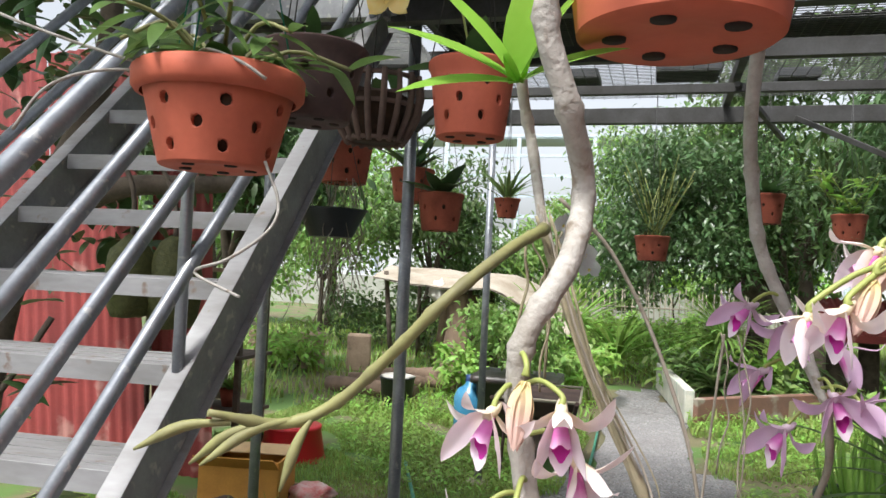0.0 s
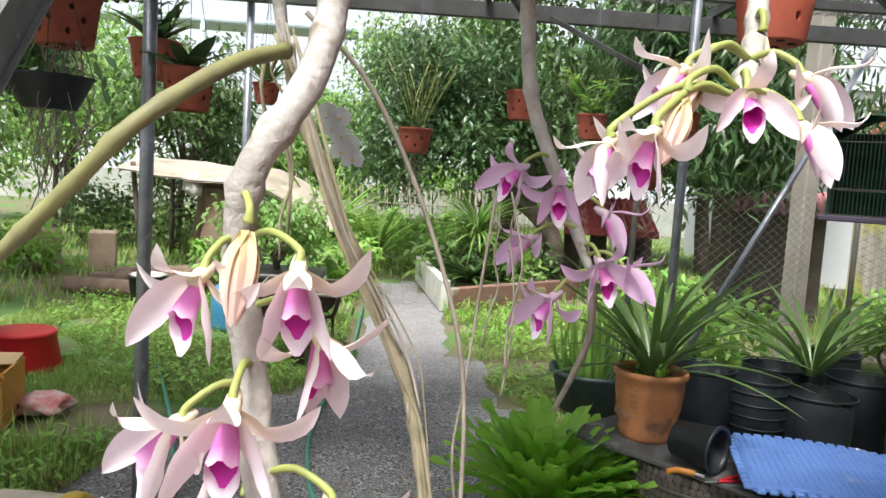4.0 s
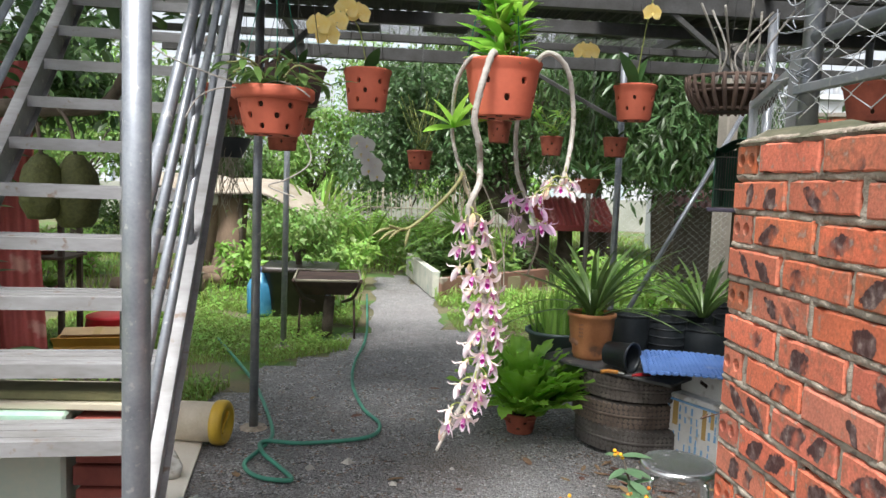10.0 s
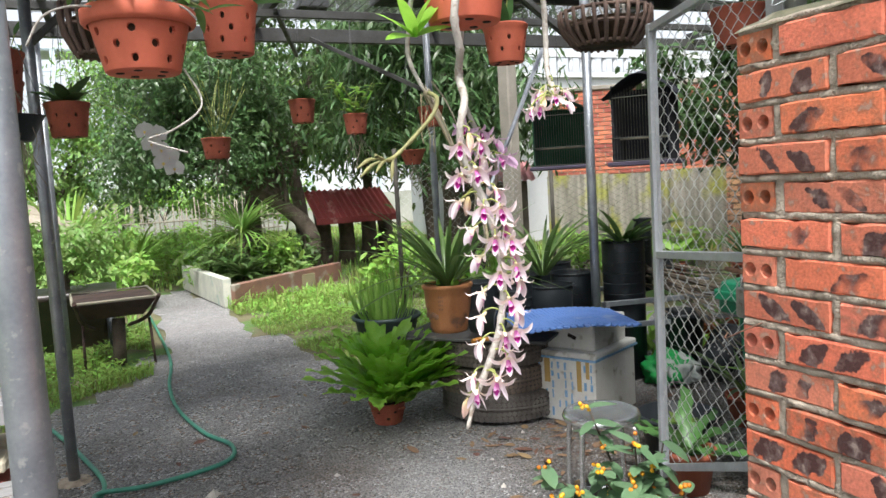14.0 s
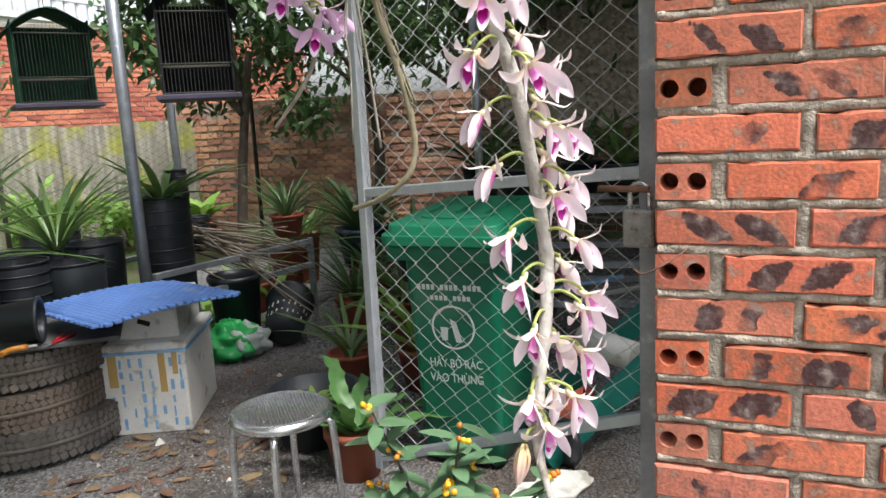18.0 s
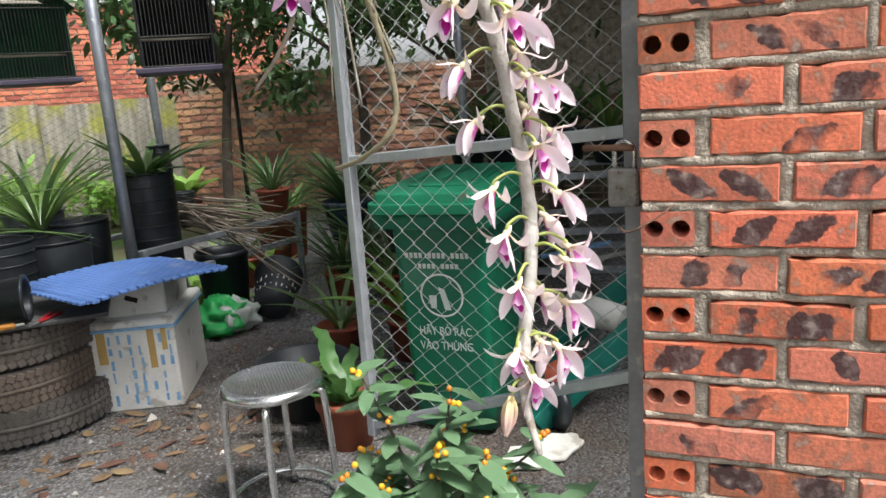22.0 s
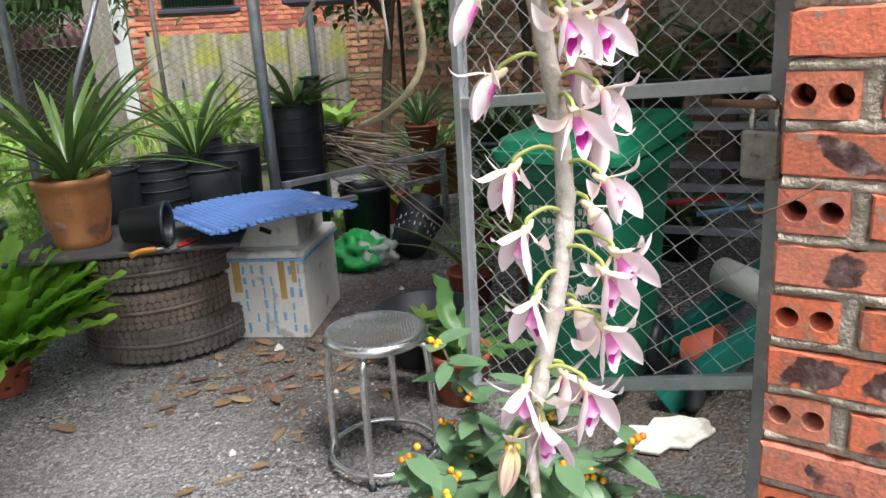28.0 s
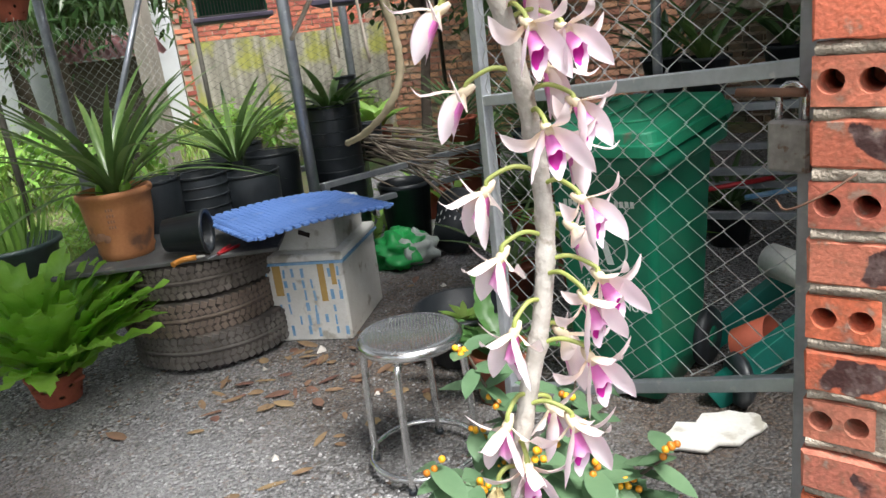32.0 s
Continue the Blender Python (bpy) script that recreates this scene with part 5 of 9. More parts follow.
# ---- tyres, board and what stands on them ----
RUBBER = material("dusty_tyre_rubber", (0.085, 0.07, 0.06), (0.05, 0.043, 0.038), 0.85, 0, 9, 0.1, 70, spots=((0.11, 0.09, 0.075), 7, 0.56))
TREADS = [material("dusty_tyre_tread", c, tuple(v * 0.55 for v in c), 0.88, 0, 12, 0.15, 90, spots=(tuple(v * 1.2 for v in c), 9, 0.58)) for c in ((0.135, 0.122, 0.11), (0.19, 0.145, 0.115), (0.15, 0.128, 0.11))]
TX, TY = 1.4, 2.99
stack = thing("tyre_stack", "stack of three worn dusty brown car tyres", "tyres", (TX, TY, 0.0))
for k in range(3):
    z = 0.02 + 0.142 * k
    prof = [(0.2, 0.03), (0.22, 0.004), (0.28, 0.0), (0.31, 0.003), (0.32, 0.016), (0.322, 0.045), (0.322, 0.095), (0.32, 0.126), (0.31, 0.139), (0.28, 0.142), (0.22, 0.138), (0.2, 0.11), (0.215, 0.09), (0.215, 0.05)]
    t = part("tyre", Geo().lathe(prof, 48, close=True), RUBBER, stack, at=pose((0.012, -0.014, 0.004)[k], (-0.01, 0.012, 0.0)[k], z, 0, (0.5, -0.6, 0.4)[k], 40 * k) @ Matrix.Scale((1.02, 0.985, 0.965)[k], 4))
    g = Geo()
    for zz, tilt, hh, count in ((0.02, 24, 0.025, 66), (0.0475, -30, 0.024, 78), (0.0945, 30, 0.024, 78), (0.122, -24, 0.025, 66)):
        for i in range(count):
            a = 2 * math.pi * (i + 0.37 * k) / count
            g.box((0.007 + 0.002 * (i * 7 % 3 > 0), 2.02 / count - 0.0065, hh), (0, 0, 0), Matrix.Translation((0.321 * math.cos(a), 0.321 * math.sin(a), zz)) @ pose(0, 0, 0, 0, 0, math.degrees(a)) @ pose(0, 0, 0, tilt, 0, 0))
    g.lathe([(0.318, 0.063), (0.3252, 0.0635), (0.3252, 0.0785), (0.318, 0.079)], 60)
    part("tread", g, TREADS[k], t, "worn tread blocks", "stuff")
    for zz in (0.02, 0.12):
        part("bead_ring", Geo().lathe([(0.268, zz - 0.016), (0.276, zz - 0.019), (0.284, zz - 0.016)] if zz < 0.05 else [(0.268, zz + 0.02), (0.276, zz + 0.0235), (0.284, zz + 0.02)], 40), RUBBER, t)
SLATE = material("grey_board", (0.1, 0.1, 0.1), (0.06, 0.06, 0.058), 0.75, 0, 8, 0.1, 60, spots=((0.2, 0.18, 0.15), 12, 0.6))
board = part("board", Geo().box((0.84, 0.5, 0.016), (0, 0, 0.008), None, 0.003), SLATE, at=pose(1.33, 2.98, 0.448, 0, 0, -47))
tagged(board, "dark grey sheet laid on the tyres", "board")
PLANTER = material("tan_clay_planter", (0.5, 0.215, 0.085), (0.36, 0.14, 0.055), 0.62, 0, 5, 0.08, 80, spots=((0.17, 0.085, 0.05), 7, 0.58))
PATINA = material("planter_relief", (0.3, 0.15, 0.085), (0.22, 0.11, 0.065), 0.7)


def strap_plant(t, base, n, ln, wd, mat=STRAP, up=1.4, bend=0.58):
    for k in range(n):
        a = 2 * math.pi * k / n + rnd(-0.2, 0.2)
        u = up * rnd(0.55, 1.9)
        d = Vector((math.cos(a), math.sin(a), u))
        side = Vector((-math.sin(a), math.cos(a), 0))
        b = Vector(base) + Vector((math.cos(a), math.sin(a), 0)) * rnd(0.005, 0.03)
        part("leaf", Geo().leaf(b, d, d.cross(side) * (1 if d.cross(side).z > 0 else -1), ln * rnd(0.65, 1.1), wd * rnd(0.8, 1.1), bend * rnd(0.7, 1.25) * (1.0 if u < 1 else 0.75), 0.28, 9), mat, t)


cx, cy, cz = 1.17, 3.1, 0.464
planter = thing("clay_planter", "tan clay planter pot with a raised pattern on the board", "plant pot", (cx, cy, cz), 200)
body = part("pot", Geo().lathe([(0, 0), (0.098, 0), (0.1, 0.012), (0.108, 0.03), (0.104, 0.045), (0.122, 0.12), (0.13, 0.19), (0.132, 0.235), (0.14, 0.242), (0.143, 0.255), (0.14, 0.266), (0.13, 0.268), (0.124, 0.25), (0.12, 0.225)], 44), PLANTER, planter)
for k in range(9):
    a = -1.3 + 0.19 * k
    part("relief", Geo().lathe([(0, 0.003), (0.012, 0.002), (0.016 + 0.004 * (k % 2), 0)], 9, (0, 0, 0), None), PATINA, body, at=Matrix.Translation((0.122 * math.cos(a), 0.122 * math.sin(a), 0.095 + 0.012 * (k % 2))) @ pose(0, 0, 0, 0, 0, math.degrees(a)) @ pose(0, 0, 0, 0, 82, 0))
for i in range(4):
    for j in range(3):
        a = 0.42 + 0.075 * j
        part("relief", Geo().box((0.002, 0.006, 0.011)), PATINA, body, at=pose(0.131 * math.cos(a), 0.131 * math.sin(a), 0.14 + i * 0.022, 0, 4, math.degrees(a)))
part("soil", Geo().lathe([(0, 0.235), (0.122, 0.225)], 20), PEAT, planter)
cym = thing("strap_leaf_orchid", "large orchid with long arching strap leaves in the planter", "plant", (cx, cy, cz + 0.235))
strap_plant(cym, (0, 0, 0), 38, 0.6, 0.03, up=1.9, bend=0.6)
strap_plant(cym, (0.02, 0.01, 0), 14, 0.66, 0.028, up=0.9, bend=0.75)
for k in range(7):
    a = rnd(0, 6.28)
    part("bulb", Geo().lathe([(0.004, 0), (0.018, 0.02), (0.016, 0.045), (0.004, 0.07)], 10, (0.05 * math.cos(a), 0.05 * math.sin(a), -0.01)), FERN, cym)

# black nursery pots
def nursery_pot(label, x, y, z, r0, r1, h, tilt=0, rz=0, name="nursery_pot"):
    t = thing(name, label, "plant pot", Matrix.Translation((x, y, z)) @ pose(0, 0, 0, 0, tilt, rz), group="black nursery pots")
    part("pot", Geo().lathe([(0, 0), (r0, 0), (r1, h * 0.93), (r1 + 0.006, h * 0.93), (r1 + 0.007, h), (r1 - 0.004, h), (r1 - 0.006, h * 0.9), (r0 - 0.004, 0.006), (0, 0.006)], 28), BLACKPL, t)
    return t


nursery_pot("empty black plastic nursery pot lying on its side", 1.2, 2.85, 0.549, 0.062, 0.078, 0.16, 90, -50)
for x, y, z, r0, r1, h in ((1.5, 3.42, 0.0, 0.11, 0.14, 0.68), (1.72, 3.36, 0.0, 0.1, 0.13, 0.66), (1.95, 3.3, 0.0, 0.12, 0.15, 0.62), (1.92, 3.62, 0.0, 0.12, 0.15, 0.66), (2.22, 3.45, 0.0, 0.12, 0.15, 0.66), (2.39, 3.13, 0.0, 0.125, 0.135, 0.87), (2.63, 3.24, 0.515, 0.055, 0.06, 0.47), (2.85, 3.32, 0.5, 0.06, 0.07, 0.2), (2.25, 3.78, 0, 0.12, 0.15, 0.7)):
    t = thing("nursery_pot_stack", "stack of empty black plastic nursery pots", "plant pots", (x, y, z), group="black nursery pots")
    part("pot", Geo().lathe([(0, 0), (r0, 0), (r1 - 0.004, h * 0.96), (r1 - 0.006, h * 0.97)], 30), BLACKPL, t)
    rims = 6 if r1 < 0.14 else 1
    for i in range(rims):
        za = h * (1 - 0.075 * i) - 0.022
        ra = r0 + (r1 - r0) * za / h
        part("rim", Geo().tube([(ra * math.cos(q * 0.2094), ra * math.sin(q * 0.2094), za + 0.018) for q in range(31)], 0.0035, 6), BLACKPL, t)
    part("inside", Geo().lathe([(r1 - 0.004, h * 0.985), (r0, h * 0.72), (0, h * 0.72)], 24), BLACKPL, t)
nursery_pot("black plastic nursery bucket on the gravel", 2.7, 2.98, 0.0, 0.11, 0.14, 0.4)
sp = nursery_pot("black slotted orchid pot lying on its side", 2.66, 2.66, 0.12, 0.1, 0.13, 0.3, 75, 25)
# white of small plastic bits, also used for highlights at the pot's slots
WHITEBIT = material("pale_bits_and_slot_light", (0.5, 0.5, 0.48), (0.4, 0.4, 0.38), 0.8)
# pale bars paint the highlights along the slots
for k in range(22):
    a = k * 0.2856
    for zz, ln in ((0.03, 0.034), (0.11, 0.05)):
        rr = 0.1 + 0.03 * zz / 0.3
        part("slot_rim", Geo().box((0.004, 0.009, ln), (rr * math.cos(a), rr * math.sin(a), zz + 0.012 * (k % 3)), pose(0, 0, 0, 0, 0, math.degrees(a)), 0.001), WHITEBIT, sp)
strap2 = thing("strap_leaf_plant", "strap-leaved orchid growing in a black pot", "plant", (1.98, 3.42, 0.66))
strap_plant(strap2, (0, 0, 0), 30, 0.6, 0.029, up=1.3, bend=0.65)
strap3 = thing("strap_leaf_plant", "broad strap-leaved plant on a stack of black pots", "plant", (2.39, 3.13, 0.62))
strap_plant(strap3, (0, 0, 0.2), 20, 0.4, 0.045, STRAP, up=1.3, bend=0.7)

# foam boxes and blue mat
FOAM = material("white_foam", (0.76, 0.755, 0.72), (0.6, 0.58, 0.53), 0.85, 0, 7, 0.1, 110, spots=((0.42, 0.39, 0.33), 11, 0.6))
TAPEB = material("blue_tape", (0.12, 0.32, 0.58), (0.3, 0.47, 0.64), 0.5, 0, 30)
TAPEY = material("brown_tape", (0.42, 0.27, 0.08), (0.5, 0.33, 0.12), 0.4)
fx, fy, fr = 1.775, 2.72, -63
foam = thing("foam_box", "large white foam box with blue striped tape", "box", (fx, fy, 0.0), fr)
part("box", Geo().box((0.42, 0.46, 0.35), (0, 0, 0.175), None, 0.008), FOAM, foam)
part("lid", Geo().box((0.44, 0.48, 0.03), (0, 0, 0.36), None, 0.008), FOAM, foam)
for k in range(11):
    for i in range(6):
        for side in (0, 1):
            w, h, u, v = rnd(0.007, 0.015), rnd(0.028, 0.05), -0.195 + k * 0.0385 + rnd(-0.004, 0.004), 0.045 + i * 0.051 + rnd(-0.006, 0.006)
            if R.random() < 0.86:
                size, place = ((w, 0.002, h), (u, -0.2312, v)) if side == 0 else ((0.002, w, h), (-0.2112, u * 1.07, v))
                part("tape_stripe", Geo().box(size, place, pose(0, 0, 0, 0, rnd(-4, 4), 0) if side == 0 else pose(0, 0, 0, rnd(-4, 4), 0, 0)), TAPEB, foam)
for x, y, a, w, h in ((-0.07, -0.2325, 0, 0.034, 0.13), (0.12, -0.2325, 0, 0.026, 0.16), (0.17, -0.2325, 0, 0.02, 0.09), (-0.2125, 0.02, 90, 0.036, 0.15), (-0.2125, 0.13, 90, 0.022, 0.1)):
    part("tape_strip", Geo().box((w, 0.002, h), (x, y, 0.335 - h / 2), pose(0, 0, 0, 0, 0, a)), TAPEY, foam)
part("tape_band", Geo().box((0.446, 0.486, 0.01), (0, 0, 0.342)), TAPEB, foam)
small = thing("foam_box", "small white foam box on the larger box", "box", (1.8, 2.7, 0.375), fr)
part("box", Geo().box((0.3, 0.36, 0.15), (0, 0, 0.075), None, 0.008), FOAM, small)
# dark slip on the foam stands for the shade in a tear
part("tear", Geo().box((0.05, 0.002, 0.02), (0.02, -0.1808, 0.07), pose(0, 0, 0, 0, 20, 0)), HOLESHADE, small, "dark slip for the shade in a torn hole")
MAT = material("blue_foam_mat", (0.13, 0.25, 0.58), (0.09, 0.19, 0.48), 0.7, 0, 6, 0.08, 120, spots=((0.2, 0.28, 0.5), 7, 0.6))
MATR = -16
mat_ob = thing("foam_floor_mat", "blue interlocking foam mat laid across the boxes", "mat", (1.62, 2.585, 0.534), MATR)
g = Geo()
nx, ny = 22, 18
W2, D2 = 0.28, 0.25
for j in range(ny + 1):
    for i in range(nx + 1):
        x, y = -W2 + 2 * W2 * i / nx, -D2 + 2 * D2 * j / ny
        sag = 0.016 * (1 - (x / W2) ** 2) - 0.006 * (x / W2) + 0.012
        g.v.append((x, y, sag))
for j in range(ny):
    for i in range(nx):
        a = j * (nx + 1) + i
        g.f.append((a, a + 1, a + nx + 2, a + nx + 1))
        g.s.append(True)
top = len(g.v)
g.v += [(x, y, z - 0.012) for x, y, z in g.v[:top]]
g.f += [tuple(reversed([i + top for i in f])) for f in g.f[: nx * ny]]
g.s += [True] * (nx * ny)
edge = [i for i in range(nx + 1)] + [(j + 1) * (nx + 1) - 1 for j in range(1, ny + 1)] + [ny * (nx + 1) + i for i in range(nx - 1, -1, -1)] + [j * (nx + 1) for j in range(ny - 1, 0, -1)]
for a, b in zip(edge, edge[1:] + edge[:1]):
    g.f.append((a, a + top, b + top, b))
    g.s.append(False)
matm = part("sheet", g, MAT, mat_ob)
def sag(x):
    return 0.016 * (1 - (x / W2) ** 2) - 0.006 * (x / W2) + 0.012
for k in range(16):
    x = -W2 + 0.02 + k * (2 * W2 - 0.04) / 15
    for s in (-1, 1):
        part("tab", Geo().box((0.026, 0.026, 0.012), (x, s * (D2 + 0.012), sag(x) - 0.006), None, 0.003), MAT, mat_ob)
for k in range(13):
    y = -D2 + 0.02 + k * (2 * D2 - 0.04) / 12
    for s in (-1, 1):
        part("tab", Geo().box((0.026, 0.026, 0.012), (s * (W2 + 0.012), y, sag(s * W2) - 0.006), None, 0.003), MAT, mat_ob)
g = Geo()
for i in range(30):
    for j in range(24):
        x, y = -W2 + 0.015 + i * 0.0215, -D2 + 0.015 + j * 0.0215
        if x < W2 and y < D2:
            g.box((0.013, 0.005, 0.0016), (x, y, sag(x) + 0.0006), pose(0, 0, 0, 0, 0, 45 if (i + j) % 2 else -45))
part("texture", g, MAT, mat_ob, "raised pattern of the mat", "stuff")

# pliers and gloves on the board
REDP = material("red_plastic", (0.5, 0.02, 0.03), (0.35, 0.015, 0.02), 0.4)
ORP = material("orange_plastic", (0.6, 0.25, 0.03), (0.45, 0.18, 0.03), 0.5)
t = thing("secateurs", "red-handled secateurs lying on the board", "tool", (1.28, 2.66, 0.47), 20)
for s in (-1, 1):
    part("handle", Geo().tube(curve([(0, 0, 0), (0.05, 0.012 * s, 0), (0.11, 0.02 * s, 0)], 4), 0.006, 6), REDP, t)
part("blade", Geo().leaf((0, 0, 0), (-1, 0.1, 0), (0, 0, 1), 0.06, 0.016, 0, 0.05, 4), GALV, t)
t = thing("hand_tool", "orange plastic hand tool on the board", "tool", (1.17, 2.72, 0.47), -10)
part("grip", Geo().tube(curve([(-0.04, 0, 0), (0, 0.012, 0.004), (0.05, 0, 0.002)], 4), 0.011, 8), ORP, t)
part("tip", Geo().tube([(0.05, 0, 0.002), (0.08, -0.01, 0)], 0.005, 6), WHITEBIT, t)

# green bag
BAG = material("green_plastic_bag", (0.03, 0.5, 0.12), (0.06, 0.4, 0.12), 0.3, 0, 14, 0.2, trans=0.35)
BAGW = material("white_plastic_bag", (0.6, 0.65, 0.62), (0.5, 0.55, 0.52), 0.35, 0, 12, 0.1, trans=0.3)


def lump(r, squash, rough, seed, n=18, m=10):
    g = Geo()
    for i in range(m + 1):
        for k in range(n):
            t, a = math.pi * i / m, 2 * math.pi * k / n
            p = Vector((math.sin(t) * math.cos(a), math.sin(t) * math.sin(a), math.cos(t)))
            d = 1 + rough * noise.noise(p * 2.3 + Vector((seed, 0, 0))) + rough * 0.5 * noise.noise(p * 6 + Vector((0, seed, 0)))
            g.v.append((p.x * r * d, p.y * r * d, max(-r * squash * 0.8, p.z * r * squash * d)))
    for i in range(m):
        for k in range(n):
            a, b = i * n + k, i * n + (k + 1) % n
            g.f.append((a, b, b + n, a + n))
            g.s.append(True)
    return g


bag = thing("plastic_bag", "crumpled green and white plastic bag on gravel", "bag", (2.5, 2.87, 0.075), 30)
part("green_side", lump(0.15, 0.72, 0.55, 3, 34, 22), BAG, bag)
part("white_side", lump(0.105, 0.8, 0.5, 8, 30, 18).moved(Matrix.Translation((-0.01, -0.08, 0.012))), BAGW, bag)

# bird's-nest fern in a red pot
fern_pot = thing("red_plant_pot", "low red clay pot with round holes on gravel", "plant pot", (0.775, 3.1, 0.012))
holed_pot(fern_pot, 0.075, 0.1, 0.115, CLAYOLD, ROWS2)
for k in range(4):
    a = k * 1.57 + 0.5
    part("lug", Geo().tube(curve([(0.095 * math.cos(a - 0.2), 0.095 * math.sin(a - 0.2), 0.085), (0.118 * math.cos(a), 0.118 * math.sin(a), 0.09), (0.095 * math.cos(a + 0.2), 0.095 * math.sin(a + 0.2), 0.085)], 3), 0.008, 6), CLAYOLD, fern_pot)


def wavy_frond(ln, wd, up, seed):
    g = Geo()
    rows = 22
    for i in range(rows + 1):
        u = i / rows
        w = wd / 2 * (1 + 0.12 * math.sin(u * 34 + seed)) * (0.12 + 0.88 * math.sin(math.pi * min(1, u * 0.8 + 0.12)) ** 0.9) * (1 if i < rows else 0.1)
        x = ln * (u * math.cos(up) + 0.22 * u * u)
        z = ln * (u * math.sin(up) - 0.2 * u * u)
        for s in (-1, -0.5, 0, 0.5, 1):
            rip = 0.11 * wd * math.sin(u * 29 + seed + 1.5 * s) * s * s
            g.v.append((x, s * w + 0.01 * math.sin(u * 9 + seed), z + 0.35 * w * abs(s) + rip))
    for i in range(rows):
        for k in range(4):
            a = i * 5 + k
            g.f.append((a, a + 1, a + 6, a + 5))
            g.s.append(True)
    return g


fern = thing("birds_nest_fern", "bright green bird's-nest fern with broad wavy fronds", "fern", (0.775, 3.1, 0.115))
for k in range(64):
    a = k * 137.5
    up = radians(88 - 62 * (k / 64) ** 1.3 + rnd(-6, 6))
    part("frond", wavy_frond(rnd(0.4, 0.56) * (1.0 if k < 50 else 0.85), rnd(0.075, 0.112), up, rnd(0, 6)), FERN, fern, at=pose(0, 0, 0, 0, 0, a))
for k in range(26):
    a = -75 + 120 * R.random()
    part("frond", wavy_frond(rnd(0.34, 0.5), rnd(0.085, 0.115), radians(rnd(18, 74)), rnd(0, 6)), FERN, fern, at=pose(rnd(0.02, 0.1), rnd(-0.08, 0.02), rnd(0, 0.03), 0, 0, a))

# iris tub
TUB = material("dark_green_tub", (0.025, 0.05, 0.045), (0.015, 0.03, 0.03), 0.5, 0, 10, 0.1)
tub = thing("plant_tub", "dark green plastic tub of leafy water plants", "plant pot", (1.4, 4.9, 0))
part("tub", Geo().lathe([(0, 0.02), (0.2, 0.02), (0.25, 0.24), (0.275, 0.25), (0.275, 0.275), (0.25, 0.275), (0.24, 0.2), (0, 0.2)], 32), TUB, tub)
iris = thing("leafy_water_plant", "upright light green leaves growing in the tub", "plant", (1.4, 4.9, 0.2))
for k in range(84):
    a = rnd(0, 6.28)
    r = rnd(0, 0.2)
    q = rnd(0.2, 0.9)
    d = Vector((math.cos(a) * q, math.sin(a) * q, 1))
    part("leaf", Geo().leaf((r * math.cos(a), r * math.sin(a), 0), d, (math.cos(a), math.sin(a), 0.2), rnd(0.22, 0.46), rnd(0.018, 0.034), rnd(0.15, 0.5), 0.15, 6), LEAFLIGHT if k % 3 else LEAFMID, iris)

# bush with orange berries
BUSHLEAF = leafmat("bush_leaf", (0.105, 0.2, 0.1), (0.165, 0.27, 0.145), 0.4, 0.012, 0.25)
BERRY = material("orange_berry", (0.75, 0.27, 0.01), (0.7, 0.34, 0.02), 0.35, 0, 20, 0.02, per="object", hue=0.02)
bush = thing("berry_bush", "low bush with dark oval leaves and orange berries", "bush", (0.82, 0.98, 0))
for k in range(22):
    a = rnd(0, 6.28)
    tip = Vector((math.cos(a) * rnd(0.06, 0.26) - 0.06, math.sin(a) * rnd(0.06, 0.24) - 0.02, rnd(0.36, 0.6)))
    if k < 4:
        tip = Vector(((-0.2, -0.28, -0.1, -0.24)[k], (-0.1, 0.05, 0.1, -0.2)[k], (0.52, 0.5, 0.62, 0.44)[k]))
    if k > 14:
        tip = Vector((rnd(-0.02, 0.16), rnd(-0.34, -0.14), rnd(0.2, 0.36)))
    pts = curve([(0, 0, 0), (tip.x * 0.4, tip.y * 0.4, tip.z * 0.6), tuple(tip)], 6)
    br = part("branch", Geo().tube(pts, [0.006 - 0.004 * i / len(pts) for i in range(len(pts))], 6), BARK, bush)
    for j in range(32):
        p = pts[int(len(pts) * (0.25 + 0.72 * j / 32))]
        t = rnd(0, 6.28)
        d = Vector((math.cos(t), math.sin(t), rnd(-0.75, 0.35)))
        part("leaf", Geo().leaf(p, d, (d.x * 0.45, d.y * 0.45, 0.8), rnd(0.055, 0.092), rnd(0.03, 0.045), rnd(-0.05, 0.25), 0.07, 6), BUSHLEAF, bush)
    if k < 12:
        for c in range(2):
            p = pts[-1 - c * 3]
            for _ in range(R.randint(3, 6)):
                part("berry", Geo().lathe([(0.0005, -0.0065), (0.0048, -0.0042), (0.0065, 0), (0.0048, 0.0042), (0.0005, 0.0065)], 8), BERRY, bush, at=Matrix.Translation(p + rvec() * 0.02 + Vector((-0.01, -0.008, 0.012))))

# things behind the gate
pan = thing("black_basin", "wide black plastic basin with small plants", "plant pot", (1.72, 1.88, 0))
part("pan", Geo().lathe([(0, 0.02), (0.13, 0.02), (0.17, 0.2), (0.185, 0.2), (0.185, 0.215), (0.165, 0.215), (0.16, 0.15), (0, 0.15)], 30), BLACKPL, pan)
leafy("leaves", pan, (0, 0, 0.15), 20, 0.1, 0.03, LEAFLIGHT, 0.6, 0.3)
POTFERN = leafmat("dark_fern_leaf", (0.075, 0.19, 0.05), (0.12, 0.26, 0.07), 0.38, 0.012, 0.3)
bp = thing("brown_plant_pot", "brown plastic pot with broad fern leaves", "plant pot", (1.53, 1.6, 0))
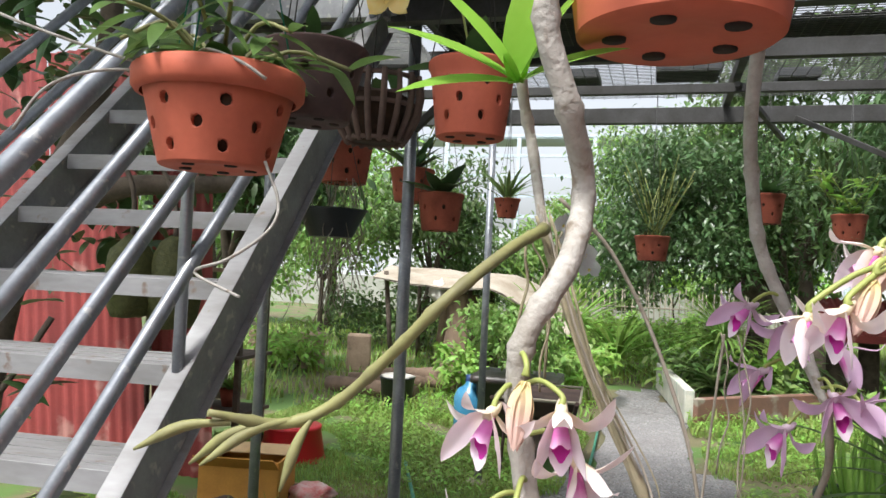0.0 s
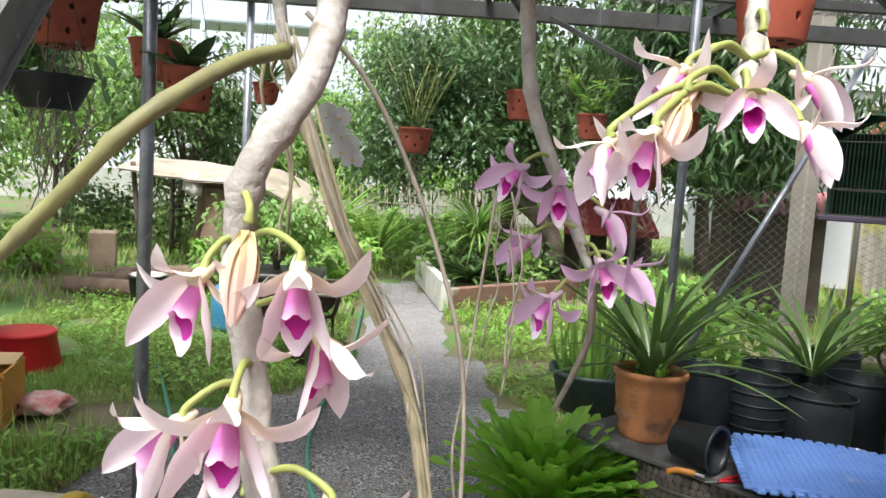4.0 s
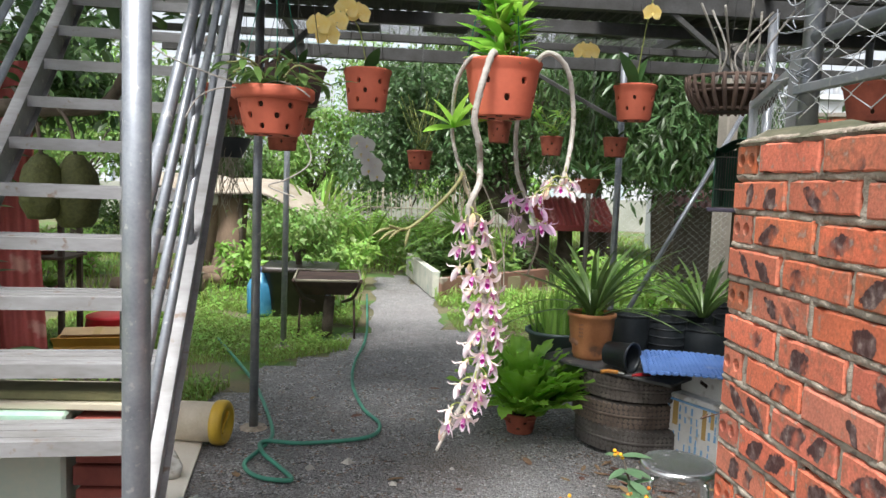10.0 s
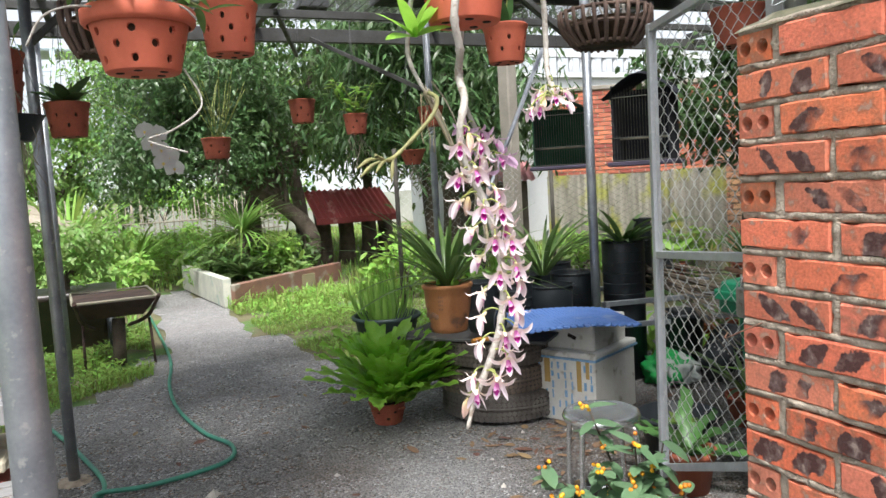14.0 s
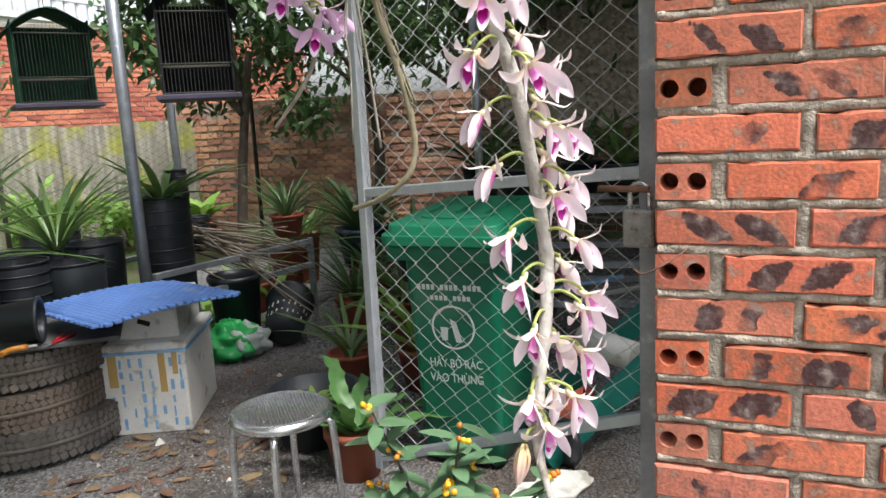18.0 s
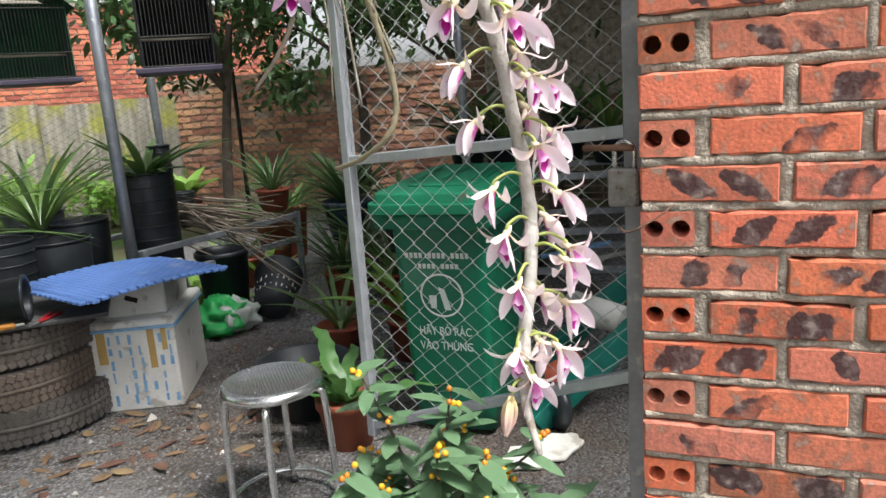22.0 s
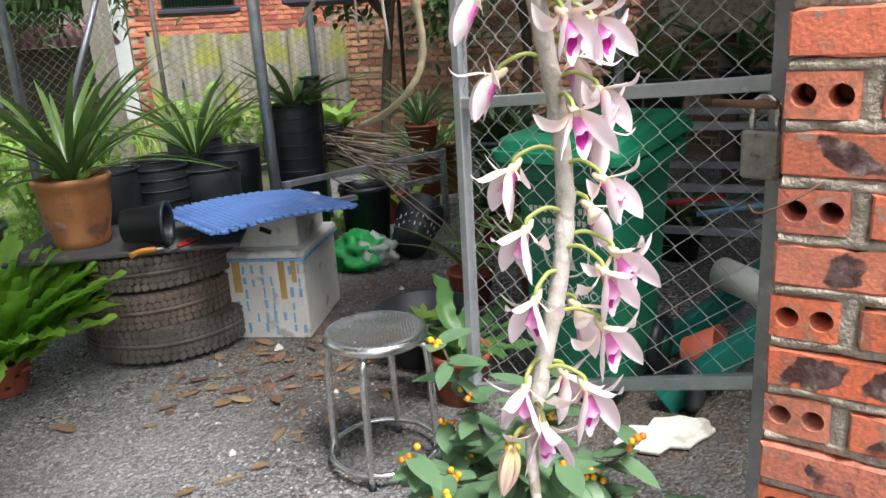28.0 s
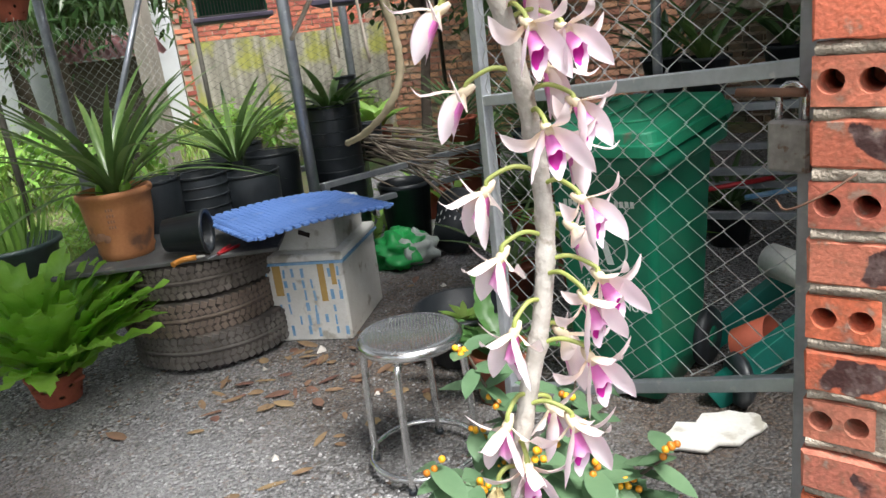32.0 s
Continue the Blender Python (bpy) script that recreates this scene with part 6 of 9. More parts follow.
part("pot", Geo().lathe([(0, 0), (0.075, 0), (0.1, 0.15), (0.108, 0.15), (0.108, 0.18), (0.098, 0.18), (0.092, 0.14), (0, 0.14)], 28), material("rust_brown_plastic", (0.35, 0.1, 0.05), (0.25, 0.07, 0.04), 0.5), bp)
for k in range(12):
    part("frond", wavy_frond(rnd(0.22, 0.34), rnd(0.05, 0.065), radians(rnd(12, 62)), rnd(0, 6)), POTFERN, bp, at=pose(0, 0, 0.15, 0, 0, k * 137.5))
scrap = thing("foam_scrap", "broken white foam sheet lying on the ground", "foam sheet", (1.59, 0.94, 0.012), -35)
g = Geo()
ring = [(0.16 * (1 + 0.35 * noise.noise(Vector((math.cos(a), math.sin(a), 5)) * 2)) * math.cos(a), 0.075 * (1 + 0.4 * noise.noise(Vector((math.cos(a), math.sin(a), 9)) * 3)) * math.sin(a)) for a in (2 * math.pi * k / 22 for k in range(22))]
loft(g, [[(x, y, 0) for x, y in ring], [(x * 0.97, y * 0.97, 0.014) for x, y in ring]])
part("sheet", g, FOAM, scrap)
TEAL = material("teal_painted_steel", (0.01, 0.2, 0.16), (0.01, 0.14, 0.11), 0.45, 0.2, 8, 0.05)
teal = thing("teal_cart_frame", "teal painted steel cart frame leaning behind the bin", "cart", (0, 0, 0))
bar("side_bar", (1.75, 1.0, 0.03), (2.3, 0.35, 0.62), 0.05, 0.08, TEAL, teal)
bar("side_bar", (2.1, 1.15, 0.03), (2.6, 0.5, 0.6), 0.05, 0.08, TEAL, teal)
part("wheel", Geo().lathe([(0.03, -0.02), (0.07, -0.02), (0.085, 0), (0.07, 0.02), (0.03, 0.02)], 20, (1.78, 0.93, 0.09), pose(0, 0, 0, 90, 0, 40)), BLACKPL, teal)
can = thing("paint_bucket", "white plastic tube lying among the clutter", "bucket", (2.15, 0.85, 0.3), 60)
part("tube", Geo().tube([(-0.13, 0, 0), (0.13, 0, 0.02)], 0.055, 18), FOAM, can)
ob = part("clay_shard", Geo().lathe([(0.05, 0), (0.075, 0.12), (0.08, 0.12), (0.055, 0)], 18, (0, 0, 0), pose(0, 0, 0, 70)), CLAY, at=pose(1.98, 1.0, 0.1))
tagged(ob, "orange clay pot lying behind the bin", "plant pot")
for k in range(5):
    x, y = 2.1 + rnd(-0.15, 0.3), 0.75 + rnd(-0.25, 0.2)
    ob = part("rubble", lump(rnd(0.03, 0.055), 0.7, 0.5, k * 1.7, 14, 9), MORTAR, at=pose(x, y, 0.03, 0, 0, rnd(0, 360)))
    tagged(ob, "lump of grey rubble behind the bin", "rubble", "rubble lumps")

# angle-iron benches
bench = thing("plant_bench", "low galvanised angle-iron plant bench", "bench", (0, 0, 0))
for a, b in (((2.15, 3.03, 0.5), (3.2, 2.8, 0.5)), ((2.25, 3.6, 0.5), (3.3, 3.4, 0.5)), ((2.15, 3.03, 0.36), (3.2, 2.8, 0.36))):
    bar("rail", a, b, 0.03, 0.03, GALV, bench)
for x, y in ((2.16, 3.0), (3.2, 2.8), (3.3, 3.4), (2.25, 3.6)):
    bar("leg", (x, y, 0), (x, y, 0.52), 0.03, 0.03, GALV, bench)
bench2 = thing("plant_bench", "galvanised bench with plants behind the bin", "bench", (0, 0, 0))
for z in (0.32, 0.5, 0.75):
    bar("rail", (2.6, 1.7, z), (3.0, -0.2, z), 0.03, 0.03, GALV, bench2)
    bar("rail", (3.1, 1.8, z), (3.5, -0.1, z), 0.03, 0.03, GALV, bench2)
for x, y in ((2.6, 1.7), (3.0, -0.2), (3.1, 1.8), (3.5, -0.1)):
    bar("leg", (x, y, 0), (x, y, 0.77), 0.03, 0.03, GALV, bench2)
for k in range(7):
    a = Vector((2.95 - 0.05 * k, 1.5 - 0.25 * k, 0.34))
    c = (REDP, TAPEB, WHITEBIT)[k % 3]
    ob = part("scrap_rod", Geo().tube([a, a + Vector((0.2, -0.3, 0.03))], 0.012, 6), c)
    tagged(ob, "loose plastic rod lying on the bench", "rod", "rods on the bench")
DRYSTICK = material("dry_grey_stick", (0.33, 0.28, 0.22), (0.17, 0.14, 0.105), 0.9, 0, 12, 0.2, 60)
sticks = thing("stick_pile", "pile of dry grey cut branches on the bench", "branches", (2.9, 3.05, 0.5), kind="")
for k in range(40):
    a = Vector((rnd(-0.4, -0.1), rnd(0.0, 0.25), rnd(0.06, 0.2)))
    b = a + Vector((rnd(0.15, 0.5), rnd(-0.5, -0.15), rnd(-0.26, -0.06)))
    if k < 3:
        a, b = Vector((-0.2, 0.05, 0.12)), Vector((-0.25 + 0.12 * k, -0.55 - 0.06 * k, -0.3 - 0.07 * k))
    part("stick", Geo().tube(curve([a, (a + b) / 2 + rvec() * 0.04, b], 4), [0.007 - 0.0005 * i for i in range(9)], 5), DRYSTICK if k % 4 else BARK, sticks)
under = thing("leafy_weed", "bright leafy weeds growing under the bench", "weed", (3.15, 3.3, 0))
for k in range(60):
    a, b = rnd(0, 6.28), Vector((rnd(-0.5, 0.6), rnd(-0.3, 0.5), rnd(0.0, 0.12)))
    part("leaf", Geo().leaf(b, (math.cos(a), math.sin(a), rnd(0.5, 2.0)), (-math.cos(a) * 0.6, -math.sin(a) * 0.6, 1), rnd(0.14, 0.3), rnd(0.035, 0.07), 0.35, 0.1, 5), LEAFLIGHT, under)
# plants on benches and ground behind
def pot_plant(label, x, y, z, r, h, n, ln, wd, mat, potmat=CLAYOLD, up=1.2):
    t = thing("potted_plant", label, "potted plant", (x, y, z), rnd(0, 90), "potted plants in the nursery")
    part("pot", Geo().lathe([(0, 0), (r * 0.75, 0), (r, h * 0.9), (r + 0.008, h * 0.9), (r + 0.008, h), (r - 0.006, h), (r - 0.01, h * 0.85), (0, h * 0.85)], 24), potmat, t)
    strap_plant(t, (0, 0, h * 0.85), n, ln, wd, mat, up)
    return t


VAR = material("blue_glazed_pot", (0.03, 0.06, 0.12), (0.1, 0.14, 0.16), 0.25)
pot_plant("variegated strap plant in a red clay pot", 3.35, 3.35, 0.0, 0.13, 0.2, 12, 0.32, 0.035, STRAP)
pot_plant("spiky dark strap plant in a clay pot", 3.35, 3.05, 0.5, 0.1, 0.14, 30, 0.34, 0.024, LEAFDARK, CLAYOLD, 1.6)
pot_plant("light green leafy plant in a clay pot", 3.1, 3.5, 0.5, 0.09, 0.13, 16, 0.24, 0.085, LEAFLIGHT, CLAYOLD, 1.6)
pot_plant("dark variegated plant in a blue glazed pot", 3.75, 2.75, 0.25, 0.17, 0.25, 52, 0.46, 0.038, LEAFDARK, VAR, 1.7)
pot_plant("strap plant in a red clay pot on gravel", 3.1, 2.45, 0.0, 0.12, 0.2, 34, 0.42, 0.026, LEAFDARK, CLAYOLD, 1.7)
pot_plant("broad strap plant in a clay pot", 3.9, 2.2, 0.0, 0.15, 0.25, 16, 0.6, 0.06, LEAFDARK)
for k in range(9):
    pot_plant("strap-leaved plant in a black pot behind the bin", 2.75 + 0.09 * k + (0.25 if k % 2 else 0), 1.9 - 0.24 * k, 0.77 if k > 0 else 0.4, 0.1, 0.16, 12, 0.42, 0.04, (STRAP, LEAFDARK)[k % 2], BLACKPL)
pot_plant("leafy green plant in a clay pot behind the gate", 2.35, 1.7, 0.0, 0.12, 0.2, 14, 0.5, 0.05, LEAFLIGHT)
pot_plant("small strap plant in a red clay pot", 2.3, 2.05, 0.0, 0.1, 0.16, 14, 0.36, 0.03, STRAP)
for x, y, z, h in ((3.05, 2.1, 0.0, 0.22), (3.5, 2.55, 0.0, 0.3), (3.65, 1.95, 0.0, 0.28), (4.1, 2.95, 0.0, 0.3), (4.4, 2.35, 0.0, 0.32), (3.75, 3.35, 0.0, 0.4), (4.2, 3.5, 0.0, 0.4), (3.3, 1.45, 0.0, 0.2)):
    pot_plant("strap-leaved plant in a dark pot on the ground", x, y, z, 0.12, h, 34, rnd(0.38, 0.52), 0.03, (STRAP, LEAFDARK)[int(x * 10) % 2], (BLACKPL, CLAYOLD)[int(y * 10) % 2], 1.0)

# ---- roof over the yard ----
RSTEEL = material("roof_beam_steel", (0.1, 0.1, 0.1), (0.055, 0.053, 0.05), 0.6, 0.4, 8, 0.05)
roof = thing("yard_roof", "dark corrugated roof sheets and wire deck on steel beams", "roof", kind="structure")
for y, w, h in ((0.765, 0.05, 0.06), (1.33, 0.05, 0.08), (2.05, 0.05, 0.08), (3.05, 0.06, 0.1), (3.75, 0.05, 0.08), (4.45, 0.04, 0.05), (5.15, 0.06, 0.1)):
    bar("beam", (-1.9, y, ROOF + 0.03), (5.6, y, ROOF + 0.03), w, h, RSTEEL, roof)
for x in (-0.8, 0.6, 2.05, 3.4, 4.8):
    bar("purlin", (x, 0.6, ROOF + 0.11), (x, 5.2, ROOF + 0.11), 0.04, 0.06, RSTEEL, roof)
for a, b in (((1.676, 4.4, 1.95), (1.0, 5.1, ROOF)), ((2.08, 3.0, 2.0), (1.5, 3.05, ROOF)), ((2.08, 3.0, 2.0), (2.08, 3.7, ROOF)), ((-0.77, 3.1, 2.0), (-0.3, 3.1, ROOF)), ((0.6, 4.4, 2.5), (1.0, 5.6, 2.42)), ((0.2, 1.1, 2.5), (1.1, 2.0, 2.48))):
    bar("brace", a, b, 0.03, 0.03, RSTEEL, roof)


def corrugated(x0, x1, y0, y1, z, pitch=0.076, depth=0.018, along="y", slope=0.0):
    g = Geo()
    n = int((x1 - x0) / pitch * 6)
    for i in range(n + 1):
        x = x0 + (x1 - x0) * i / n
        zz = z + depth / 2 * math.cos(i * math.pi / 3)
        g.v += [(x, y0, zz), (x, y1, zz + slope * (y1 - y0))]
    for i in range(n):
        g.f.append((2 * i, 2 * i + 2, 2 * i + 3, 2 * i + 1))
        g.s.append(True)
    m = len(g.v)
    g.v += [(x, y, zz + 0.002) for x, y, zz in g.v]
    g.f += [tuple(k + m for k in reversed(f)) for f in g.f]
    g.s += g.s
    return g


# last three sheets extended beyond what is seen, to shade behind the gate
for x0, x1, y0, y1 in ((-0.2, 0.75, 1.35, 2.9), (-0.9, 0.2, 2.5, 4.15), (0.2, 1.25, 3.7, 4.15), (1.25, 3.4, 3.2, 4.15), (-0.9, -0.2, 0.8, 2.1), (1.3, 2.5, -3.4, 1.7), (2.5, 3.7, -3.4, 1.9), (3.7, 6.6, -3.4, 2.3)):
    part("roof_sheet", corrugated(x0, x1, y0, y1, ROOF + 0.165), DARKSTEEL, roof, "dark corrugated metal sheet")
deck = Geo()
for i in range(60):
    x = -0.9 + i * 0.075
    deck.box((0.0035, 4.55, 0.0035), (x, 2.875, ROOF + 0.145))
for j in range(144):
    y = 0.6 + j * 0.0317
    deck.box((4.6, 0.0035, 0.0035), (1.4, y, ROOF + 0.149))
part("wire_deck", deck, RSTEEL, roof, "welded wire deck", "stuff")
for x, y, sx, sy in ((0.35, 4.65, 0.35, 0.3), (0.95, 4.8, 0.22, 0.2), (1.55, 4.5, 0.4, 0.3), (-0.3, 4.75, 0.3, 0.3), (2.3, 4.6, 0.5, 0.4)):
    ob = part("stored_tray", Geo().box((sx, sy, 0.05), (x, y, ROOF + 0.18), None, 0.006), BLACKPL)
    tagged(ob, "dark plastic tray lying on the wire deck", "tray", "trays on the deck")
bar("landing_rail", (-SW - 0.05, YT + 0.02, ROOF), (0.05, YT + 0.02, ROOF), 0.05, 0.09, PAINTGREY, stair)
g = Geo()
for i in range(24):
    g.box((SW + 0.1, 0.006, 0.03), (-SW / 2, YT + 0.06 + i * 0.035, ROOF + 0.02))
part("landing_grate", g, PAINTGREY, stair, "open bar grating of the landing", "stuff")

# ---- left of the stair: red sheets, jackfruit tree, plinth ----
REDSHEET = material("faded_red_sheet", (0.34, 0.062, 0.058), (0.22, 0.042, 0.042), 0.6, 0.1, 3, 0.04, 40, spots=((0.42, 0.2, 0.18), 4, 0.6))
for x0, x1, y, lean, z1 in ((-4.5, -3.55, 4.7, -0.24, 3.3), (-3.5, -2.87, 4.62, -0.22, 3.1), (-2.98, -2.54, 4.68, -0.12, 2.35)):
    g = corrugated(x0, x1, 0, z1, 0, 0.076, 0.02)
    tagged(part("corrugated_panel", g, REDSHEET, at=Matrix(((1, lean, 0, 0), (0, 0, -1, y), (0, 1, 0, 0), (0, 0, 0, 1)))), "faded red corrugated metal sheet leaning upright", "metal sheet", "red metal sheets")
JACKLEAF = leafmat("jackfruit_leaf", (0.035, 0.08, 0.025), (0.06, 0.12, 0.04), 0.35, 0.015, 0.25)
JACK = material("jackfruit_skin", (0.085, 0.09, 0.02), (0.05, 0.055, 0.014), 0.7, 0, 60, 0.6, 110)
jt = thing("jackfruit_tree", "jackfruit tree with big dark leaves behind the stair", "tree", (-2.05, 2.9, 0))
part("trunk", Geo().tube(curve([(-0.85, 0.1, 0), (-0.8, 0.12, 0.7), (-0.7, 0.15, 1.3), (-0.5, 0.2, 1.8), (-0.3, 0.25, 2.4), (-0.3, 0.2, 3.2)], 5), [0.1 - 0.0022 * i for i in range(26)], 10), BARK, jt)
part("limb", Geo().tube(curve([(-0.6, 0.18, 1.55), (-0.2, 0.25, 1.75), (0.15, 0.3, 1.78), (0.4, 0.35, 1.82), (0.55, 0.3, 2.1), (0.5, 0.5, 2.6)], 5), [0.06 - 0.0016 * i for i in range(26)], 8), BARK, jt)
part("limb", Geo().tube(curve([(-0.68, 0.15, 1.4), (-0.5, -0.4, 1.75), (-0.35, -0.8, 2.2)], 5), [0.05 - 0.003 * i for i in range(11)], 8), BARK, jt)
crown = Geo()
# most leaves are added overhead, a widened crown that shades the stair
for _ in range(2300):
    p = Vector((rnd(-1.4, 0.8), rnd(-1.8, 1.6), rnd(2.4, 3.9))) if R.random() < 0.88 else Vector((rnd(-1.2, -0.5), rnd(0.2, 1.5), rnd(1.25, 2.6)))
    d = rvec()
    crown.leaf(p, (d.x, d.y, d.z * 0.5 - 0.1), (rnd(-0.4, 0.4), rnd(-0.4, 0.4), 1), rnd(0.12, 0.2), rnd(0.06, 0.09), 0.2, 0.1, 4)
part("crown", crown, JACKLEAF, jt, "large glossy dark leaves")
for x, y, z, r in ((-1.72, 2.62, 1.16, 0.1), (-1.6, 2.72, 1.14, 0.115)):
    g = lump(r, 1.75, 0.12, x * 5, 24, 18)
    f = part("jackfruit", g, JACK, at=pose(x, y, z + 0.18))
    tagged(f, "large green jackfruit hanging under the branch", "fruit", "jackfruits")
    part("fruit_stalk", Geo().tube(curve([(0, 0, r * 1.6), (-0.05, 0.05, 0.35), (-0.2, 0.15, 0.5)], 4), 0.01, 6), BARK, f)
low = thing("shrub", "shrub with large dark oval leaves by the stair", "shrub", (-2.0, 2.2, 0))
for _ in range(70):
    a, z = rnd(0, 6.28), rnd(0.1, 1.25)
    d = Vector((math.cos(a), math.sin(a), rnd(-0.2, 0.5)))
    part("leaf", Geo().leaf(d * rnd(0.02, 0.25) + Vector((0, 0, z)), d, (0, 0, 1), rnd(0.14, 0.24), rnd(0.07, 0.1), 0.25, 0.1, 5), JACKLEAF, low)
for k in range(5):
    part("stem", Geo().tube(curve([(0, 0, 0), (rnd(-0.1, 0.1), rnd(-0.1, 0.1), 0.6), (rnd(-0.2, 0.2), rnd(-0.2, 0.2), 1.2)], 4), 0.012, 6), BARK, low)
PLASTER = material("old_green_plaster", (0.4, 0.5, 0.44), (0.55, 0.55, 0.45), 0.85, 0, 3, 0.15, 50, spots=((0.3, 0.28, 0.22), 4, 0.6))
PLANK = material("pale_plank", (0.5, 0.46, 0.36), (0.33, 0.29, 0.2), 0.8, 0, 5, 0.15, 60, stretch=(0.2, 1, 1))
OLDRED = material("old_red_brick", (0.33, 0.08, 0.055), (0.22, 0.05, 0.04), 0.85, 0, 8, 0.2, 60, per="object")
pl = thing("old_plinth", "old plastered brick plinth with planks on top", "plinth", (0, 0, 0))
part("plaster_block", Geo().box((0.5, 0.32, 0.66), (-1.27, 1.36, 0.33), None, 0.012), PLASTER, pl)
part("cap", Geo().box((0.52, 0.36, 0.035), (-1.27, 1.36, 0.678), None, 0.008), material("mint_plaster", (0.3, 0.52, 0.4), (0.42, 0.5, 0.4), 0.85), pl)
for i in range(9):
    part("brick", Geo().box((0.245, 0.115, 0.066), (-0.875 + (0.01 if i % 2 else 0), 1.26 + rnd(-0.006, 0.006), 0.036 + i * 0.0755), pose(0, 0, 0, 0, 0, rnd(-2, 2)), 0.005), OLDRED, pl)
part("plank", Geo().box((0.76, 0.11, 0.026), (-1.13, 1.26, 0.71), None, 0.005), PLANK, pl)
part("plank", Geo().box((0.74, 0.12, 0.026), (-1.14, 1.4, 0.71), None, 0.005), PLANK, pl)
part("plank", Geo().box((0.7, 0.12, 0.03), (-1.16, 1.28, 0.739), None, 0.005), material("mossy_plank", (0.2, 0.19, 0.09), (0.12, 0.12, 0.06), 0.9), pl)

# cardboard box, red tub, bottle
CARD = material("orange_carton", (0.58, 0.29, 0.05), (0.4, 0.19, 0.035), 0.75, 0, 6, 0.06)
cb = thing("cardboard_box", "open amber-brown cardboard box with bent flaps", "box", (-2.05, 4.15, 0.0), 12)
for sx, sy, x, y in ((0.46, 0.012, 0, -0.17), (0.46, 0.012, 0, 0.17), (0.012, 0.34, -0.23, 0), (0.012, 0.34, 0.23, 0)):
    part("side", Geo().box((sx, sy, 0.3), (x, y, 0.15)), CARD, cb)
part("flap", Geo().box((0.46, 0.14, 0.006), (0, -0.23, 0.3), pose(0, 0, 0, -35)), CARD, cb)
part("flap", Geo().box((0.46, 0.16, 0.006), (0, 0.09, 0.31), pose(0, 0, 0, 8)), material("carton_inside", (0.6, 0.42, 0.22), (0.5, 0.34, 0.18), 0.8), cb)
part("tape", Geo().box((0.05, 0.16, 0.002), (0, 0.09, 0.3145), pose(0, 0, 0, 8)), TAPEY, cb)
REDTUB = material("red_tub_plastic", (0.72, 0.02, 0.03), (0.62, 0.02, 0.03), 0.4, 0, 6, 0.02)
rt = thing("upturned_tub", "red plastic tub standing upside down in grass", "tub", (-2.33, 5.25, -0.02))
part("tub", Geo().lathe([(0.235, 0.0), (0.24, 0.03), (0.205, 0.23), (0.21, 0.235), (0.21, 0.255), (0.19, 0.262), (0.0, 0.262)], 40), REDTUB, rt)
part("band", Geo().lathe([(0.243, 0.005), (0.25, 0.015), (0.243, 0.03)], 40), REDTUB, rt)
BLUEP = material("blue_bottle_plastic", (0.06, 0.28, 0.5), (0.1, 0.35, 0.55), 0.25, 0, 6, 0.02, trans=0.2)
bb = thing("water_bottle", "large blue plastic water bottle in the grass", "bottle", (-1.35, 6.75, 0))
part("bottle", Geo().lathe([(0, 0), (0.14, 0.0), (0.15, 0.03), (0.145, 0.12), (0.15, 0.14), (0.15, 0.3), (0.12, 0.37), (0.05, 0.42), (0.045, 0.46), (0, 0.46)], 30), BLUEP, bb)
part("cap", Geo().lathe([(0.05, 0.45), (0.052, 0.5), (0, 0.51)], 20), material("dark_blue_cap", (0.02, 0.06, 0.2), (0.02, 0.05, 0.15), 0.4), bb)
rag = thing("red_white_sack", "crumpled red and white sack in the grass", "sack", (-1.75, 4.35, 0.05))
part("sack", lump(0.14, 0.4, 0.5, 4, 20, 12), material("red_white_plastic", (0.7, 0.6, 0.58), (0.6, 0.12, 0.12), 0.6, 0, 14, 0.1), rag)
for k in range(5):
    ob = part("log", Geo().tube([(0, 0, 0), (rnd(0.5, 0.8), rnd(-0.1, 0.1), 0)], rnd(0.04, 0.06), 10), BARK, at=pose(-2.3 + 0.1 * k, 4.2 - 0.17 * k, 0.05, 0, 0, rnd(60, 100)))
    tagged(ob, "weathered log lying along the grass edge", "log", "logs by the grass")

# yellow-lidded jerry can, board, plastic tray, basin
jc = thing("jerry_can", "beige plastic drum with a yellow screw lid lying down", "drum", (-1.0, 2.83, 0.13), -8)
part("drum", Geo().lathe([(0, -0.2), (0.08, -0.195), (0.1, -0.17), (0.106, -0.05), (0.106, 0.08), (0.098, 0.1)], 32, (0, 0, 0), pose(0, 0, 0, 0, 90, 0)), material("dirty_beige_plastic", (0.58, 0.52, 0.42), (0.44, 0.38, 0.28), 0.6, 0, 8, 0.05), jc)
YEL = material("yellow_plastic", (0.62, 0.42, 0.04), (0.52, 0.33, 0.03), 0.45)
lidy = part("screw_lid", Geo().lathe([(0.1, 0.075), (0.116, 0.08), (0.12, 0.1), (0.118, 0.13), (0.108, 0.142), (0.085, 0.142), (0.078, 0.125), (0, 0.122)], 36, (0, 0, 0), pose(0, 0, 0, 0, 90, 0)), YEL, jc, "yellow screw lid")
part("grip_bar", Geo().box((0.012, 0.13, 0.022), (0.132, 0, 0), pose(0, 0, 0, 40), 0.003), YEL, lidy)
ring = [(0.1, 0.36), (-0.1, 0.4), (-0.2, 0.47), (-0.31, 0.6), (-0.36, 0.58), (-0.52, 0.56), (-0.5, -0.6), (0.22, -0.6)]
ob = part("white_board", loft(Geo(), [[(x, y, 0) for x, y in ring], [(x, y, 0.012) for x, y in ring]]), material("dirty_white_board", (0.82, 0.78, 0.69), (0.74, 0.68, 0.58), 0.7, 0, 5, 0.05), at=pose(-1.1, 2.55, 0.014))
tagged(ob, "dirty white board with a broken edge lying on gravel", "board")
